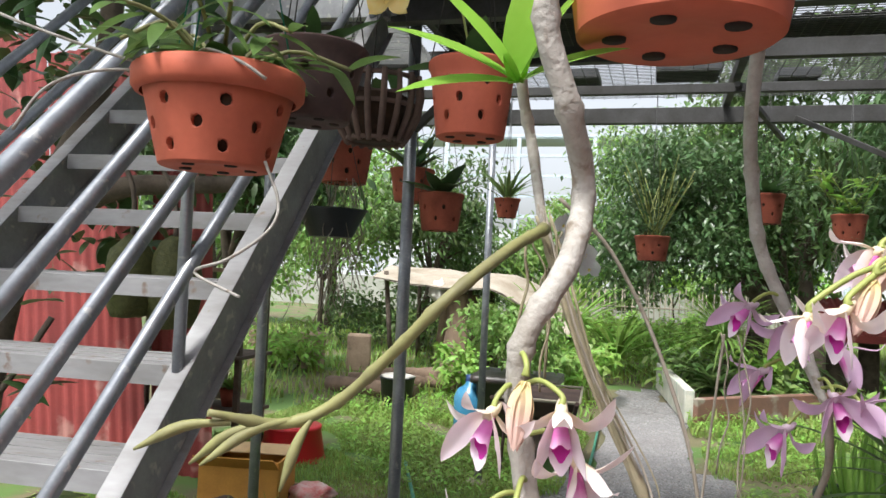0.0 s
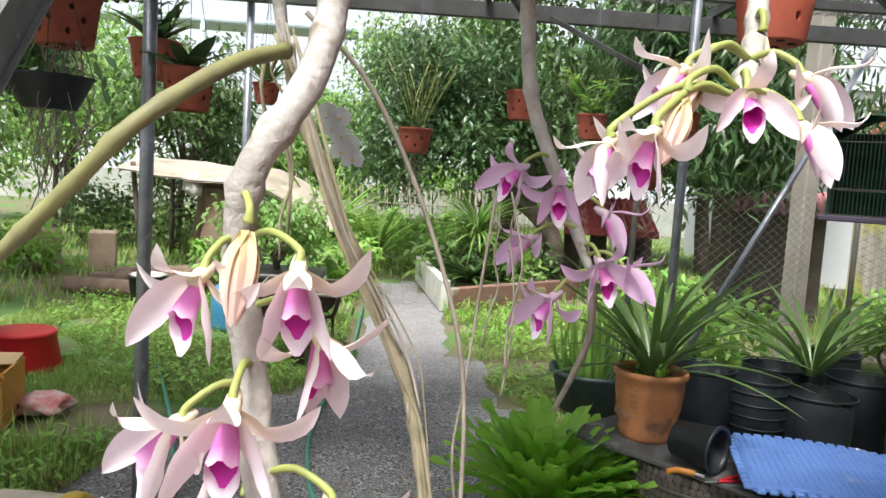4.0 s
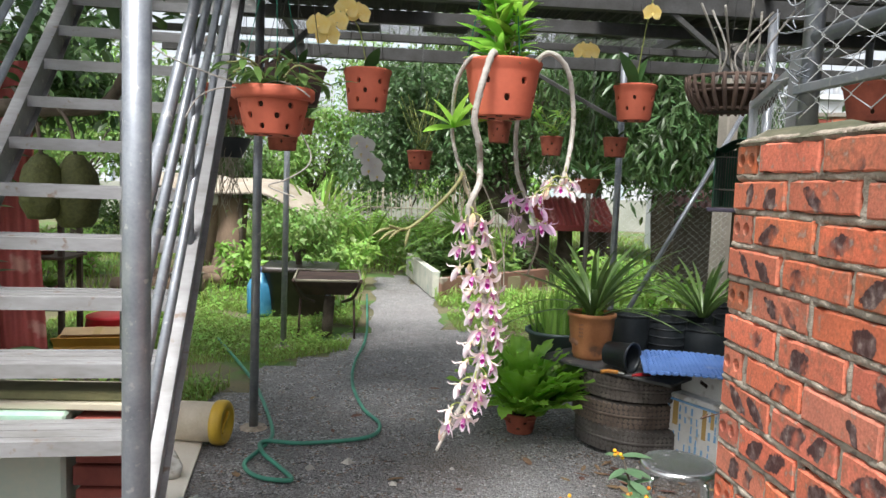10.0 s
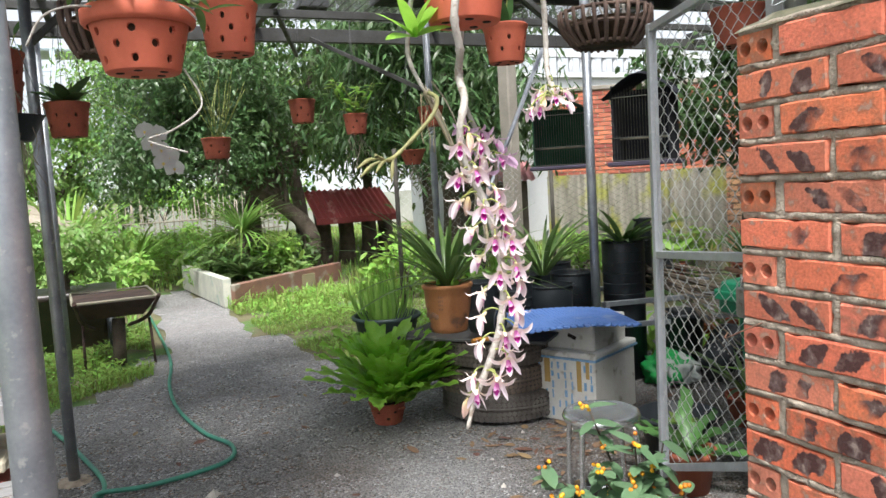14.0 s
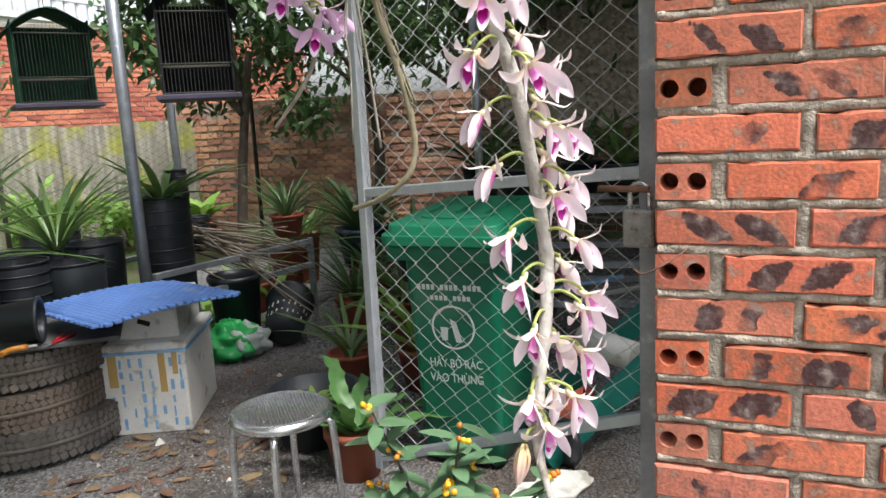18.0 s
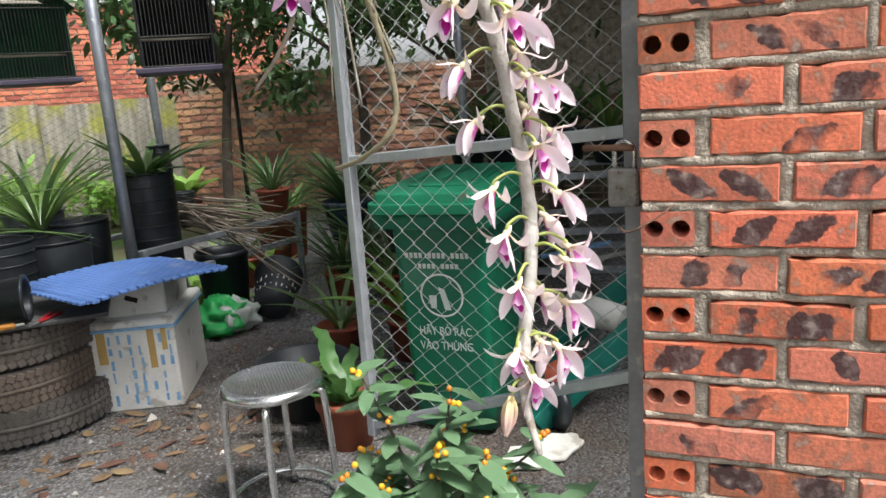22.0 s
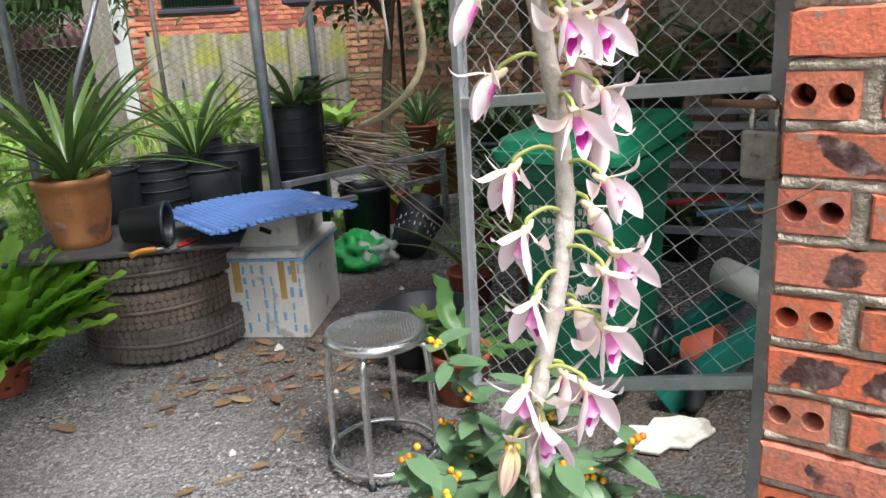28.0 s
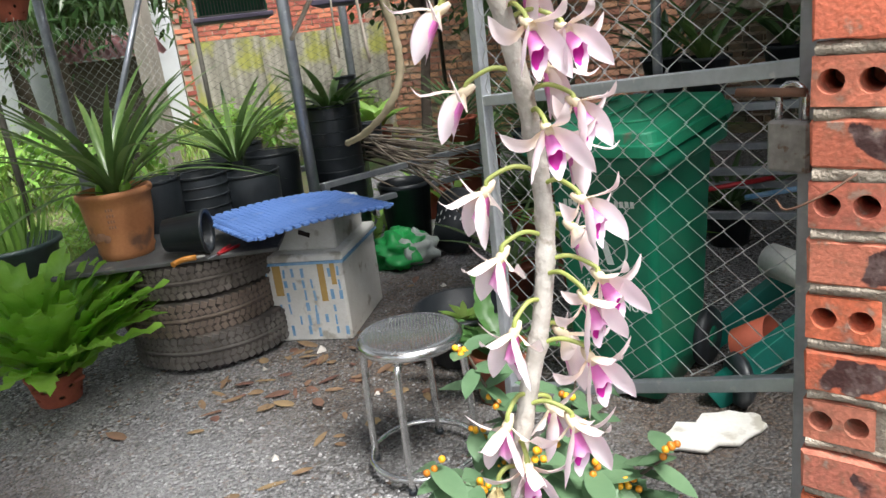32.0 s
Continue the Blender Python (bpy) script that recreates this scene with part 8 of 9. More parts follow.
for k in range(1, 4):
    a = Vector((3.55 + 0.62 * k, 7.25 - 0.33 * k, 0))
    g = corrugated(0, 0.72, 0, 1.27 + 0.02 * (k % 2), 0, 0.146, 0.07)
    ob = part("fence_panel", g, FIBRO, at=Matrix.Translation(a) @ pose(0, 0, 0, 0, 0, -28) @ pose(0, 0, 0, 90, 0, 0))
    tagged(ob, "mossy grey corrugated fibre-cement fence panel", "fence panel", "fence panels")


HOUSEBRICK = material("red_house_brick", (0.46, 0.14, 0.085), (0.34, 0.1, 0.065), 0.9, 0, 4, 0.2, 50, per="island", hue=0.01)
OLDBRICK = material("old_tan_brick", (0.66, 0.34, 0.22), (0.4, 0.2, 0.13), 0.9, 0, 3, 0.3, 50, per="island", hue=0.015, spots=((0.55, 0.45, 0.36), 1.6, 0.55))
OLDJOINT = material("old_lime_joint", (0.5, 0.4, 0.31), (0.2, 0.16, 0.12), 0.95, 0, 6, 0.3, 60)
# OLDBRICK darkened to carry the tall wall's shade, plus dark moss spots
SHADEDBRICK = material("shaded_old_brick", (0.34, 0.19, 0.13), (0.17, 0.1, 0.075), 0.92, 0, 3, 0.3, 50, per="island", hue=0.015, spots=((0.09, 0.085, 0.06), 1.4, 0.5))
ow = thing("old_brick_wall", "old weathered brick boundary wall behind the nursery", "wall", kind="structure")
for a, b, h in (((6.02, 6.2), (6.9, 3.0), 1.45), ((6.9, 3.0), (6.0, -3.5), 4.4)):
    a, b = Vector((*a, 0)), Vector((*b, 0))
    d = b - a
    m = Matrix.Translation(a) @ pose(0, 0, 0, 0, 0, math.degrees(math.atan2(d.y, d.x)))
    part("wall", Geo().box((d.length, 0.12, h), (d.length / 2, 0, h / 2)), OLDJOINT, ow, at=m)
    g = Geo()
    z, c = 0.04, 0
    while z < h - 0.03:
        x = 0.0 if c % 2 else -0.1
        while x < d.length - 0.1:
            ln = rnd(0.12, 0.2)
            if R.random() > 0.07:
                g.box((ln, 0.03, rnd(0.044, 0.056)), (x + ln / 2 + 0.1, -0.058 + rnd(-0.01, 0.005), z + rnd(-0.007, 0.007)), pose(0, 0, 0, 0, rnd(-2.5, 2.5), 0))
            x += ln + 0.018
        z += 0.071
        c += 1
    part("brickwork", g, OLDBRICK if h < 2 else SHADEDBRICK, ow, "weathered tan and red bricks" if h < 2 else "old bricks of the tall wall, coloured darker for its shade", "stuff", at=m)
bh = thing("brick_house", "red brick house wall beyond the fence", "house", (8.8, 9.2, 0), -28)
part("wall", Geo().box((5.5, 0.2, 2.7), (0, 0, 1.35)), OLDJOINT, bh)
g = Geo()
for c in range(36):
    for k in range(25):
        g.box((0.2, 0.03, 0.058), (-2.64 + 0.219 * k + (0.1 if c % 2 else 0), -0.102 + rnd(-0.004, 0.003), 0.04 + 0.0745 * c), pose(0, 0, 0, 0, rnd(-0.8, 0.8), 0))
part("brickwork", g, HOUSEBRICK, bh, "courses of red bricks", "stuff")
part("coping", Geo().box((5.6, 0.3, 0.07), (0, 0, 2.735), None, 0.01), CONC, bh)
sh2 = thing("pink_roof_shed", "low shed with a faded pink roof", "shed", (4.6, 9.3, 0), -25)
part("roof", corrugated(-0.65, 0.65, -0.6, 0.6, 0, 0.1, 0.03).moved(Matrix.Translation((0, 0, 1.4)) @ pose(0, 0, 0, 14)), material("faded_pink_roof", (0.5, 0.22, 0.22), (0.42, 0.17, 0.17), 0.7), sh2)
part("wall", Geo().box((1.1, 0.9, 1.25), (0, 0.1, 0.625)), material("dark_shed_wall", (0.12, 0.1, 0.085), (0.08, 0.065, 0.055), 0.9), sh2)
# wire fence behind the pots
OLDWIRE = material("dull_old_wire", (0.13, 0.12, 0.1), (0.07, 0.065, 0.055), 0.7, 0.3, 9, 0)
nf = thing("wire_fence", "dull diamond wire fence behind the nursery pots", "fence", (0, 0, 0))
for (ax, ay), (bx, by), h in (((1.7, 5.3), (3.4, 6.2), 1.5), ((3.6, 5.9), (5.6, 4.9), 1.55), ((5.6, 4.9), (5.0, -1.0), 1.62)):
    d = Vector((bx - ax, by - ay, 0))
    ln = d.length
    d.normalize()
    net = Geo()
    for i in range(int(ln / 0.056)):
        pts = []
        for k in range(int(h / 0.032)):
            q = Vector((ax, ay, 0)) + d * (i * 0.056 + (0.057 if (k + i) % 2 else 0))
            pts.append((q.x, q.y, 0.03 + k * 0.032))
        net.tube(pts, 0.0014 if ax < 2 else 0.003, 3, False)
    part("wire_mesh", net, MESHWIRE if ax < 2 else OLDWIRE, nf, "diamond wire mesh", "stuff")
    rail("post", [(ax, ay, 0), (ax, ay, h + 0.1)], 0.02, OLDWIRE, nf)
    if bx > 5:
        rail("post", [(bx, by, 0), (bx, by, h + 0.1)], 0.02, OLDWIRE, nf)
ob = part("nursery_post", Geo().tube([(3.05, 3.6, 0), (3.05, 3.6, ROOF)], 0.024, 12), GALV)
tagged(ob, "galvanised post behind the stacked pots", "post")
ob = part("nursery_post", Geo().tube([(2.75, 1.55, 0), (2.75, 1.55, ROOF)], 0.02, 12), GALV)
tagged(ob, "galvanised post behind the green bin", "post")
ob = part("grey_panel", Geo().box((0.06, 1.1, 0.9), (0, 0, 1.5), None, 0.01), MORTAR, at=pose(4.75, 1.5, 0, 0, 0, 12))
tagged(ob, "grey cement panel standing behind the fence", "panel")
ob = part("pale_trunk", Geo().tube(curve([(4.3, 0.35, 0), (4.35, 0.3, 1.4), (4.2, 0.4, 2.6)], 4), 0.07, 9), CANE)
tagged(ob, "pale tree trunk behind the wire fence", "tree trunk")

# bird cages
CAGEWIRE = material("cage_wire", (0.15, 0.155, 0.135), (0.09, 0.09, 0.08), 0.6, 0.4)
CAGEG = material("dark_green_cloth", (0.012, 0.1, 0.05), (0.01, 0.07, 0.035), 0.85, 0, 10, 0.1)
CAGEN = material("navy_cloth", (0.012, 0.014, 0.025), (0.01, 0.01, 0.016), 0.85, 0, 10, 0.1)


def cage(label, x, y, z, w, d, h, rz, cloth):
    t = thing("bird_cage", label, "bird cage", (x, y, z), rz)
    part("tray", Geo().box((w + 0.06, d + 0.04, 0.025), (0, 0, 0.0125), None, 0.005), material("purple_grey_tray", (0.1, 0.08, 0.13), (0.07, 0.06, 0.09), 0.6), t)
    part("back", Geo().box((w, 0.006, h), (0, d / 2, h / 2)), cloth, t)
    for s in (-1, 1):
        part("side", Geo().box((0.006, d, h), (s * w / 2, 0, h / 2)), cloth, t)
    g = Geo()
    for k in range(int(w / 0.016)):
        xx = -w / 2 + 0.008 + k * 0.016
        g.tube([(xx, -d / 2, 0.02), (xx, -d / 2, h * (0.86 + 0.12 * math.cos(xx / w * 3)))], 0.0012, 4, False)
    part("bars", g, CAGEWIRE, t, "fine vertical cage wires", "stuff")
    for z2 in (0.03, h * 0.35, h * 0.85):
        part("frame_wire", Geo().tube([(-w / 2, -d / 2, z2), (w / 2, -d / 2, z2)], 0.003, 5), CAGEWIRE, t)
    g = Geo()
    for j in range(7):
        for i in range(13):
            u, v = i / 12 - 0.5, j / 6 - 0.5
            g.v.append((u * (w + 0.1), v * (d + 0.06), h + 0.07 - 0.2 * abs(u) ** 1.6 * 2 - 0.05 * v * v + 0.015 * noise.noise(Vector((u * 6, v * 6, x)))))
    for j in range(6):
        for i in range(12):
            a = j * 13 + i
            g.f.append((a, a + 1, a + 14, a + 13))
            g.s.append(True)
    part("cover", g, cloth, t, "cloth cover draped over the top")
    part("perch", Geo().tube([(-w / 2, 0, h * 0.35), (w / 2, 0, h * 0.35)], 0.006, 6), PLANK, t)
    part("hook", Geo().tube([(0, 0, h + 0.06), (0, 0, ROOF - z)], 0.002, 5), WIRE, t)
    return t


cage("wire bird cage under a dark green cloth cover", 2.32, 3.68, 1.33, 0.34, 0.34, 0.42, -35, CAGEG)
cage("bird cage wrapped in dark navy cloth", 2.28, 2.73, 1.32, 0.3, 0.32, 0.44, -50, CAGEN)
# ---- grass ----
def meadow(name, label, n, box, test, h0, h1, mat, w=0.006):
    g = Geo()
    k = 0
    while k < n:
        x, y = rnd(box[0], box[1]), rnd(box[2], box[3])
        if not test(x, y):
            continue
        k += 1
        a = rnd(0, 6.28)
        h = rnd(h0, h1) * (0.5 + 0.9 * abs(noise.noise(Vector((x * 0.9, y * 0.9, 0)))))
        lean = rnd(0.15, 0.9) * h
        dx, dy = math.cos(a), math.sin(a)
        b = Vector((x, y, 0))
        s = Vector((-dy, dx, 0)) * w * rnd(0.7, 1.6)
        g.add([b - s, b + s, b + Vector((dx * lean * 0.4, dy * lean * 0.4, h * 0.65)) + s * 0.7, b + Vector((dx * lean * 0.4, dy * lean * 0.4, h * 0.65)) - s * 0.7, b + Vector((dx * lean, dy * lean, h))], [(0, 1, 2, 3), (3, 2, 4)], True)
    tagged(part(name, g, mat, kind="stuff"), label, "grass")


def off_yard(x, y):
    if 3 < y < 7.5 and noise.noise(Vector((x * 1.3, y * 1.3, 4))) < -0.22:
        return False
    return not inside(x, y, YARD) and not (-0.35 < x < 0.4 and 7 < y < 10.5) and not (-0.4 < y < 5 and x > 1.4) and not (-2.6 < x < -1.0 and y < 3.0)


meadow("lawn_grass", "bright green lawn grass beside the yard", 60000, (-3.2, -0.2, 3.0, 7.4), off_yard, 0.018, 0.062, GRASS, 0.0026)
meadow("lawn_grass", "green grass beyond the gravel path", 36000, (0.4, 3.2, 4.4, 9.0), off_yard, 0.02, 0.07, GRASS, 0.0026)
meadow("tall_weeds", "tall green weeds beside the stair foot", 800, (-2.3, -1.05, 2.6, 4.4), off_yard, 0.08, 0.24, GRASS, 0.004)
meadow("far_grass", "rough green grass and weeds in the garden", 34000, (-8.0, 7.0, 7.0, 24.0), off_yard, 0.07, 0.24, GRASS, 0.009)
g = Geo()
for _ in range(22000):
    x, y = rnd(-3.0, 2.6), rnd(3.0, 8.5)
    if off_yard(x, y) and noise.noise(Vector((x * 0.8, y * 0.8, 7))) > -0.15:
        a = rnd(0, 6.28)
        d = Vector((math.cos(a), math.sin(a), rnd(0.2, 1.0)))
        g.leaf((x, y, rnd(0.02, 0.12)), d, (0, 0, 1), rnd(0.025, 0.06), rnd(0.014, 0.032), 0.2, 0.1, 2)
tagged(part("weeds", g, LEAFLIGHT, kind="stuff"), "small broad-leaved weeds in the lawn", "weeds")

# ---- bricks of the garden wall ----
def brick_material(name, burns=1.0):
    m = bpy.data.materials.new(name)
    m.use_nodes = True
    n, l = m.node_tree.nodes, m.node_tree.links
    p = n["Principled BSDF"]
    tc, oi = n.new("ShaderNodeTexCoord"), n.new("ShaderNodeObjectInfo")
    sep = n.new("ShaderNodeSeparateXYZ")
    l.new(tc.outputs["Object"], sep.inputs[0])

    def math_node(op, a, b=None, c=None):
        q = n.new("ShaderNodeMath")
        q.operation = op
        for k, v in enumerate((a, b, c)):
            if v is None:
                continue
            if isinstance(v, (int, float)):
                q.inputs[k].default_value = v
            else:
                l.new(v, q.inputs[k])
        return q.outputs[0]

    big, fine, edge = n.new("ShaderNodeTexNoise"), n.new("ShaderNodeTexNoise"), n.new("ShaderNodeTexNoise")
    comb = n.new("ShaderNodeCombineXYZ")
    for k, f in enumerate((37.0, 19.0, 53.0)):
        l.new(math_node("MULTIPLY", oi.outputs["Random"], f), comb.inputs[k])
    addv = n.new("ShaderNodeVectorMath")
    l.new(tc.outputs["Object"], addv.inputs[0])
    l.new(comb.outputs[0], addv.inputs[1])
    for t, s, d in ((big, 9, 5), (fine, 160, 4), (edge, 45, 5)):
        t.inputs["Scale"].default_value, t.inputs["Detail"].default_value = s, d
        l.new(addv.outputs[0], t.inputs["Vector"])
    # slanting burnt bands left by stacking in the kiln
    r1 = oi.outputs["Random"]
    r2 = math_node("FRACT", math_node("MULTIPLY", r1, 17.31))
    r3 = math_node("FRACT", math_node("MULTIPLY", r1, 71.7))
    slant = math_node("MULTIPLY_ADD", math_node("SUBTRACT", r2, 0.5), 2.4, 0.0)
    u = math_node("ADD", sep.outputs["Y"], math_node("MULTIPLY", sep.outputs["Z"], slant))
    wob = math_node("MULTIPLY_ADD", edge.outputs[0], 0.034, -0.017)
    u = math_node("ADD", u, wob)
    r4 = math_node("FRACT", math_node("MULTIPLY", r1, 213.7))
    r5 = math_node("FRACT", math_node("MULTIPLY", r1, 641.3))
    zz = math_node("ADD", sep.outputs["Z"], wob)

    def patch(centre, half, rise, there):
        """A rounded slanting patch, dark where two bricks touched in the kiln."""
        a = math_node("DIVIDE", math_node("ABSOLUTE", math_node("SUBTRACT", u, centre)), half)
        b = math_node("DIVIDE", math_node("ABSOLUTE", math_node("SUBTRACT", zz, rise)), 0.023)
        d = math_node("POWER", math_node("ADD", math_node("POWER", a, 4.0), math_node("POWER", b, 4.0)), 0.25)
        q = n.new("ShaderNodeMapRange")
        q.inputs[1].default_value, q.inputs[2].default_value, q.inputs[3].default_value, q.inputs[4].default_value = 0.92, 1.05, 1, 0
        l.new(d, q.inputs[0])
        return math_node("MULTIPLY", q.outputs[0], there)

    p1 = patch(math_node("MULTIPLY_ADD", r3, 0.045, 0.012), math_node("MULTIPLY_ADD", r4, 0.032, 0.01), math_node("MULTIPLY_ADD", r5, 0.016, -0.01), math_node("GREATER_THAN", r4, 0.12))
    p2 = patch(math_node("MULTIPLY_ADD", r5, -0.05, -0.022), math_node("MULTIPLY_ADD", r3, 0.03, 0.011), math_node("MULTIPLY_ADD", r4, 0.016, -0.01), math_node("GREATER_THAN", r5, 0.18))
    speck = n.new("ShaderNodeMapRange")
    speck.inputs[1].default_value, speck.inputs[2].default_value = 0.66, 0.72
    l.new(edge.outputs[0], speck.inputs[0])
    burnt = math_node("MULTIPLY", math_node("MAXIMUM", math_node("MAXIMUM", p1, p2), math_node("MULTIPLY", speck.outputs[0], 0.35)), math_node("MULTIPLY_ADD", big.outputs[0], 0.5, 0.72))
    broken = n.new("ShaderNodeMapRange")
    broken.inputs[1].default_value, broken.inputs[2].default_value = 0.37, 0.49
    l.new(math_node("ADD", big.outputs[0], math_node("MULTIPLY_ADD", r5, 0.34, -0.08)), broken.inputs[0])
    burnt = math_node("MULTIPLY", burnt, broken.outputs[0])
    burnt = math_node("MULTIPLY", math_node("MINIMUM", burnt, 0.93), burns)
    ramp = n.new("ShaderNodeMix")
    ramp.data_type = "RGBA"
    ramp.inputs[6].default_value, ramp.inputs[7].default_value = (0.66, 0.152, 0.072, 1), (0.54, 0.128, 0.065, 1)
    mr = n.new("ShaderNodeMapRange")
    mr.inputs[1].default_value, mr.inputs[2].default_value = 0.35, 0.65
    l.new(big.outputs[0], mr.inputs[0])
    l.new(mr.outputs[0], ramp.inputs[0])
    hs = n.new("ShaderNodeHueSaturation")
    l.new(ramp.outputs[2], hs.inputs["Color"])
    l.new(math_node("MULTIPLY_ADD", r2, 0.3, 0.82), hs.inputs["Value"])
    l.new(math_node("MULTIPLY_ADD", r1, 0.008, 0.498), hs.inputs["Hue"])
    l.new(math_node("MULTIPLY_ADD", r3, 0.16, 0.86), hs.inputs["Saturation"])
    mb = n.new("ShaderNodeMix")
    mb.data_type = "RGBA"
    ash = n.new("ShaderNodeMix")
    ash.data_type = "RGBA"
    ash.inputs[6].default_value, ash.inputs[7].default_value = (0.035, 0.026, 0.028, 1), (0.16, 0.12, 0.115, 1)
    am = n.new("ShaderNodeMapRange")
    am.inputs[1].default_value, am.inputs[2].default_value = 0.45, 0.65
    l.new(edge.outputs[0], am.inputs[0])
    l.new(am.outputs[0], ash.inputs[0])
    l.new(ash.outputs[2], mb.inputs[7])
    l.new(burnt, mb.inputs[0])
    # some bricks fired brown all over, and fine sand grain
    brown = n.new("ShaderNodeMix")
    brown.data_type = "RGBA"
    brown.inputs[7].default_value = (0.25, 0.12, 0.075, 1)
    bm2 = n.new("ShaderNodeMapRange")
    bm2.inputs[1].default_value, bm2.inputs[2].default_value, bm2.inputs[4].default_value = 0.42, 0.62, 0.75
    l.new(math_node("ADD", edge.outputs[0], math_node("MULTIPLY_ADD", math_node("GREATER_THAN", r3, 0.8), 0.16, math_node("MULTIPLY_ADD", r4, 0.1, -0.12))), bm2.inputs[0])
    l.new(bm2.outputs[0], brown.inputs[0])
    l.new(hs.outputs[0], brown.inputs[6])
    grain = n.new("ShaderNodeHueSaturation")
    l.new(brown.outputs[2], grain.inputs["Color"])
    l.new(math_node("MULTIPLY_ADD", fine.outputs[0], 0.9, 0.57), grain.inputs["Value"])
    l.new(grain.outputs[0], mb.inputs[6])
    # smears of cement
    sm = n.new("ShaderNodeMapRange")
    sm.inputs[1].default_value, sm.inputs[2].default_value = 0.61, 0.69
    l.new(edge.outputs[0], sm.inputs[0])
    mc = n.new("ShaderNodeMix")
    mc.data_type = "RGBA"
    mc.inputs[7].default_value = (0.42, 0.34, 0.28, 1)
    l.new(math_node("MULTIPLY", sm.outputs[0], 0.5), mc.inputs[0])
    l.new(mb.outputs[2], mc.inputs[6])
    l.new(mc.outputs[2], p.inputs["Base Color"])
    p.inputs["Roughness"].default_value = 0.88
    p.inputs["Specular IOR Level"].default_value = 0.3
    bp2 = n.new("ShaderNodeBump")
    bp2.inputs["Strength"].default_value, bp2.inputs["Distance"].default_value = 0.6, 0.0024
    l.new(math_node("ADD", fine.outputs[0], math_node("MULTIPLY", edge.outputs[0], 0.5)), bp2.inputs["Height"])
    l.new(bp2.outputs[0], p.inputs["Normal"])
    return m


BRICK = brick_material("fired_brick")
BRICKEND = brick_material("fired_brick_end", 0.12)


def rough_brick(ln, h, dp, seed):
    """A brick with its face at x = 0 and its length along y, its edges worn."""
    rr = random.Random(seed)
    g = Geo()
    c = 0.0035
    ny, nz = 13, 3
    idx = {}
    ys = [-ln / 2, -ln / 2 + c] + [-ln / 2 + c + (ln - 2 * c) * i / (ny - 2) for i in range(1, ny - 2)] + [ln / 2 - c, ln / 2]
    zs = [-h / 2, -h / 2 + c, h / 2 - c, h / 2]
    for i in range(ny + 1):
        for j in range(nz + 1):
            y, z = ys[i], zs[j]
            border = i in (0, ny) or j in (0, nz)
            idx[i, j] = len(g.v)
            g.v.append((c * rr.uniform(0.5, 1.6) if border else rr.uniform(-0.0004, 0.0004), y + rr.uniform(-0.002, 0.0015) * (1 if border else 0.4), z + (rr.uniform(-0.0013, 0.0013) - math.copysign(0.005 if rr.random() < 0.1 else 0.0, z)) * (1 if border else 0.4)))
    for i in range(ny):
        for j in range(nz):
            g.f.append((idx[i, j], idx[i, j + 1], idx[i + 1, j + 1], idx[i + 1, j]))
            g.s.append(False)
    loop = [idx[i, 0] for i in range(ny + 1)] + [idx[ny, j] for j in range(1, nz + 1)] + [idx[i, nz] for i in range(ny - 1, -1, -1)] + [idx[0, j] for j in range(nz - 1, 0, -1)]
    base = len(g.v)
    g.v += [(dp, g.v[k][1], g.v[k][2]) for k in loop]
    m = len(loop)
    for k in range(m):
        g.f.append((loop[k], loop[(k + 1) % m], base + (k + 1) % m, base + k))
        g.s.append(False)
    me = g.mesh("brick")
    me.materials.append(BRICK)
    return me


def header_brick(w, h, dp, seed):
    """The end of a brick, with its two round holes."""
    rr = random.Random(seed)
    g = Geo()
    r = 0.0155
    n = 16
    for s in (-1, 1):
        cy, hw = s * w / 4, w / 4
        out, ring, deep = [], [], []
        for k in range(n):
            a = 2 * math.pi * k / n
            ca, sa = math.cos(a), math.sin(a)
            q = min(hw / max(abs(ca), 1e-6), h / 2 / max(abs(sa), 1e-6))
            oy, oz = q * ca, q * sa
            if k % 4 == 2:
                oy, oz = math.copysign(hw, ca), math.copysign(h / 2, sa)
            out.append((0.0025 if abs(cy + oy) > w / 2 - 0.002 else 0.0012, cy + oy, oz))
            ring.append((0.001, cy + r * ca * rr.uniform(0.95, 1.05), r * sa))
            deep.append((0.09, cy + r * 0.9 * ca, r * 0.9 * sa))
        b = len(g.v)
        g.v += out + ring + deep
        for k in range(n):
            m = (k + 1) % n
            g.f += [(b + k, b + n + k, b + n + m, b + m), (b + n + k, b + 2 * n + k, b + 2 * n + m, b + n + m)]
            g.s += [False, True]
        g.f.append(tuple(b + 2 * n + k for k in range(n)))
        g.s.append(False)
    hw, hh = w / 2, h / 2
    b = len(g.v)
    g.v += [(0.003, -hw, -hh), (0.003, hw, -hh), (0.003, hw, hh), (0.003, -hw, hh), (dp, -hw, -hh), (dp, hw, -hh), (dp, hw, hh), (dp, -hw, hh)]
    g.f += [(b, b + 1, b + 5, b + 4), (b + 1, b + 2, b + 6, b + 5), (b + 2, b + 3, b + 7, b + 6), (b + 3, b, b + 4, b + 7)]
    g.s += [False] * 4
    me = g.mesh("brick_end")
    me.materials.append(BRICKEND)
    return me


BH, JOINT = 0.0605, 0.018
STRETCH = [rough_brick(0.218, BH, 0.1, k) for k in range(6)]
HALF = [rough_brick(0.1, BH, 0.1, 20 + k) for k in range(3)]
ENDS = [header_brick(0.088, BH, 0.1, 40 + k) for k in range(3)]
BR = random.Random(5)
perp = Geo()


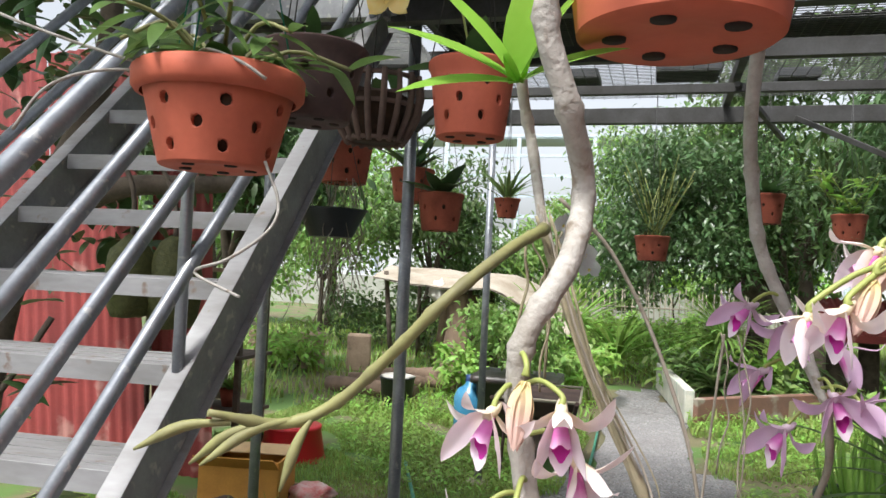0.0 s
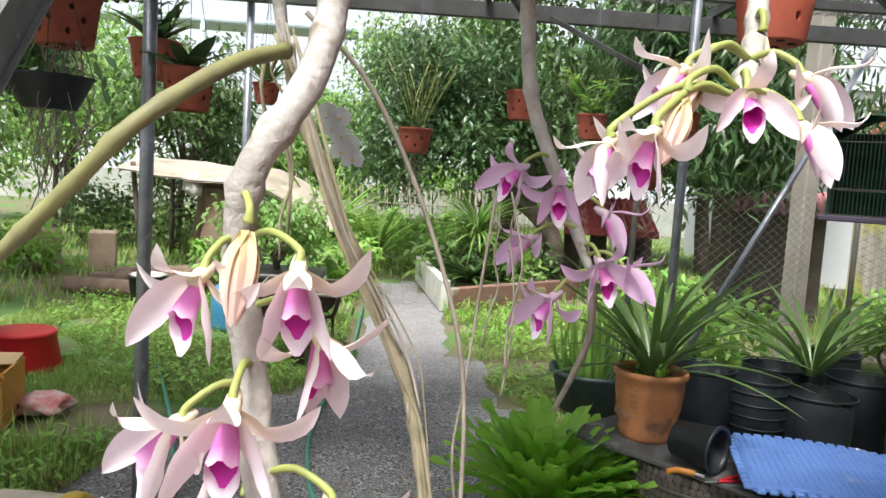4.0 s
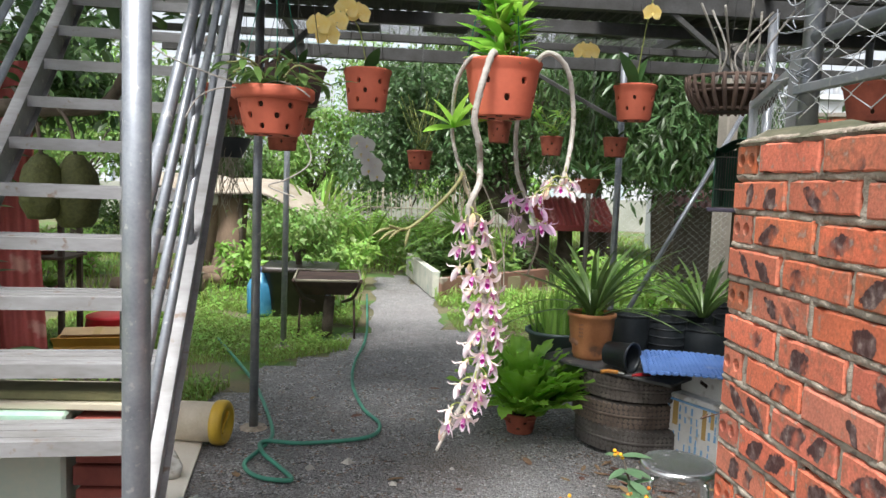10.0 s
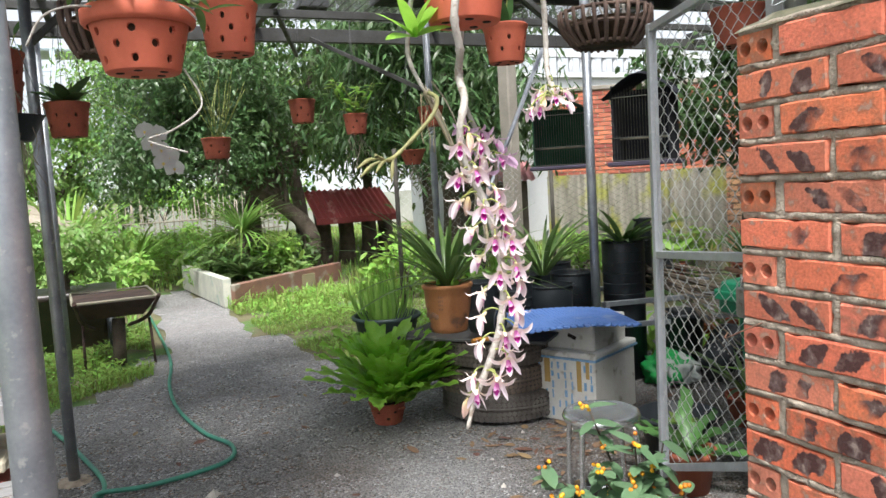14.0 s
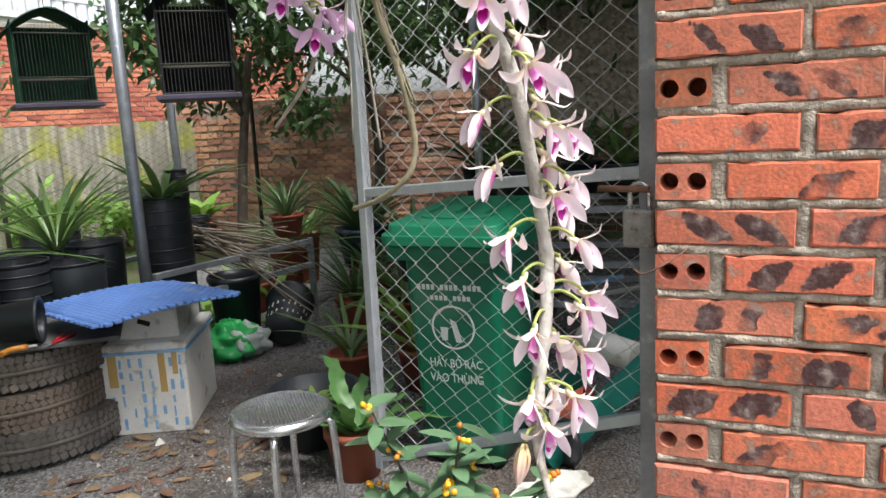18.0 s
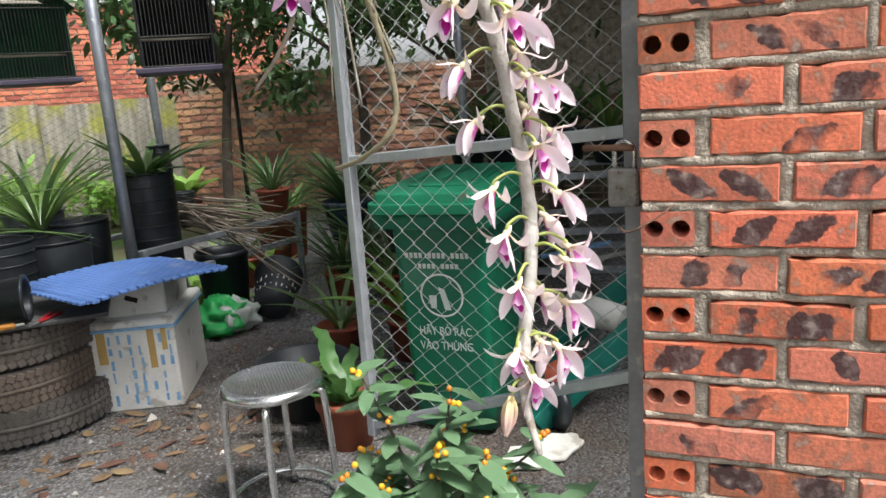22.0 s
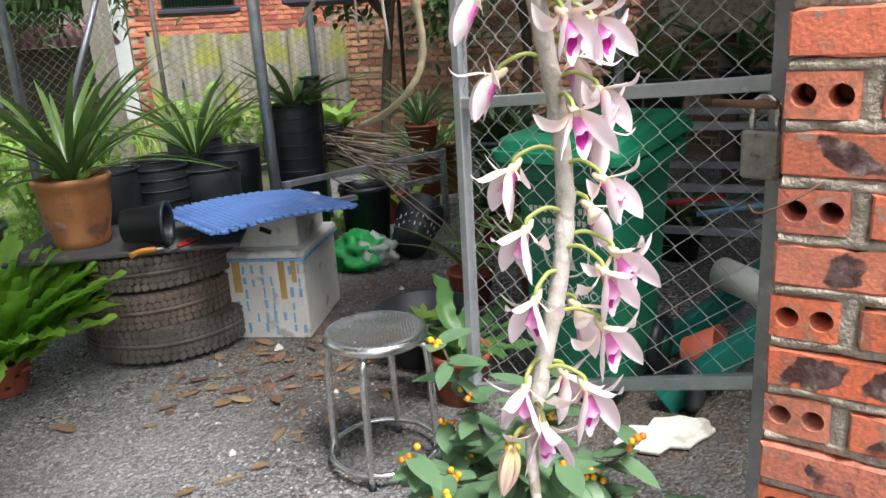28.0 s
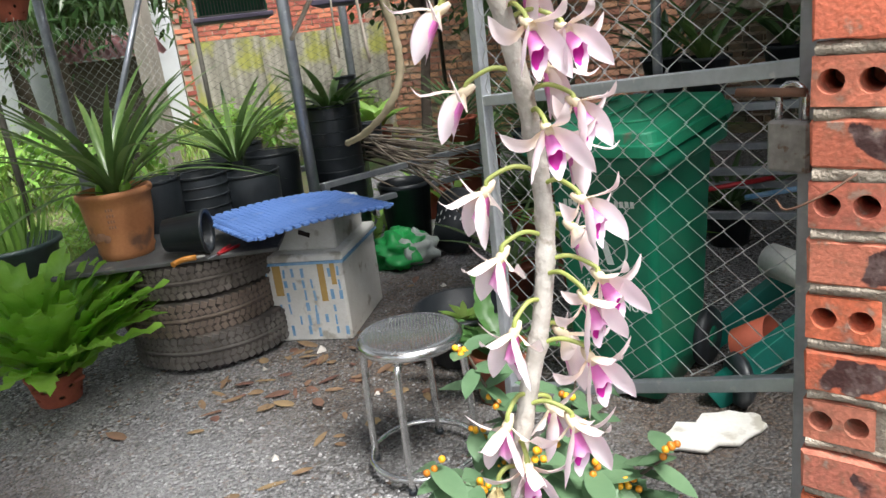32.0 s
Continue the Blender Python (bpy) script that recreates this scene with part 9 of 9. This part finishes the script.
def upright_joint(y0, y1, z):
    """Rough mortar between two bricks of a course, from y0 down to y1."""
    n, m = 3, 6
    b = len(perp.v)
    for i in range(n + 1):
        for k in range(m + 1):
            y, zz = y0 + 0.004 + (y1 - y0 - 0.008) * i / n, z - CO / 2 + CO * k / m
            perp.v.append((WX + 0.004 + 0.007 * noise.noise(Vector((y * 60, zz * 60, 1))) + (0.006 if i in (0, n) else 0), y, zz))
    for i in range(n):
        for k in range(m):
            a = b + i * (m + 1) + k
            perp.f.append((a, a + m + 1, a + m + 2, a + 1))
            perp.s.append(True)


for c in range(20):
    zc = WZ + CO * (c + 0.5)
    y = WEND
    if c % 2:
        y -= 0.044
        part("brick_end", BR.choice(ENDS), BRICK, wall, at=pose(WX + 0.001, y, zc, BR.uniform(-1, 1), 0, BR.uniform(-2, 2)))
        upright_joint(y - 0.044, y - 0.044 - JOINT - 0.006, zc)
        y -= 0.044 + JOINT + 0.006
    while y > WEND - WLEN + 0.25:
        ln = 0.218
        part("brick", BR.choice(STRETCH), BRICK, wall, at=pose(WX + BR.uniform(-0.004, 0.003), y - ln / 2, zc + BR.uniform(-0.003, 0.003), BR.uniform(-0.7, 0.7), 0, BR.uniform(-0.8, 0.8)))
        gap = JOINT + BR.uniform(-0.004, 0.006)
        upright_joint(y - ln, y - ln - gap, zc)
        y -= ln + gap
# mortar between the courses and the cap
part("upright_joint", perp, MORTAR, wall, "rough grey cement joints", "stuff")
g = Geo()
for c in range(21):
    z = WZ + CO * c
    n = 420
    b = len(g.v)
    for i in range(n + 1):
        y = WEND - 0.004 - (WLEN - 0.02) * i / n
        wave = 0.0028 * noise.noise(Vector((y * 9, c * 2.3, 4))) + 0.002 * noise.noise(Vector((y * 40, c, 4)))
        for k, (dz, dx) in enumerate(((-0.0105, 0.012), (-0.0072, 0.002), (-0.003, -0.0005), (0.003, -0.0005), (0.0072, 0.002), (0.0105, 0.012))):
            g.v.append((WX + 0.003 + dx - 0.007 * noise.noise(Vector((y * 22, c * 3.1 + dz * 60, 0))) - 0.003 * noise.noise(Vector((y * 90, c + dz * 200, 0))), y, z + dz + wave))
    for i in range(n):
        for k in range(5):
            a = b + i * 6 + k
            g.f.append((a, a + 1, a + 7, a + 6))
            g.s.append(True)
part("mortar_joint", g, MORTAR, wall, "rough grey cement joints", "stuff")
g = Geo()
n, m = 90, 8
for i in range(n + 1):
    y = WEND + 0.01 - (WLEN + 0.01) * i / n
    for k in range(m + 1):
        u = k / m
        x = WX - 0.002 + 0.247 * u
        h = 0.034 * math.sin(math.pi * min(1, max(0, u))) ** 0.5 + 0.03 * noise.noise(Vector((y * 3.1, u, 7))) + 0.028 * noise.noise(Vector((x * 14, y * 10, 1)))
        g.v.append((x + 0.012 * noise.noise(Vector((y * 10, u * 3, 2))), y, 1.562 + max(0.0, h) * (1 if 0 < k < m else 0)))
for i in range(n):
    for k in range(m):
        a = i * (m + 1) + k
        g.f.append((a, a + m + 1, a + m + 2, a + 1))
        g.s.append(True)
part("cap", g, MOSSY, wall, "lumpy mossy cement capping")
ob = part("hooked_wire", Geo().tube(curve([(WX - 0.0, 0.47, 0.955), (WX - 0.03, 0.5, 0.935), (WX - 0.035, 0.54, 0.915), (WX - 0.01, 0.56, 0.92)], 4), 0.0016, 5), RUST, wall, "bent rusty wire")
g = Geo().tube([(WX - 0.012, -0.33, 1.66), (WX - 0.012, -0.36, 0.9), (WX - 0.012, -0.4, 0.0)], 0.0035, 6)
part("white_cord", g, WHITEBIT, wall, "thin white cord down the wall")
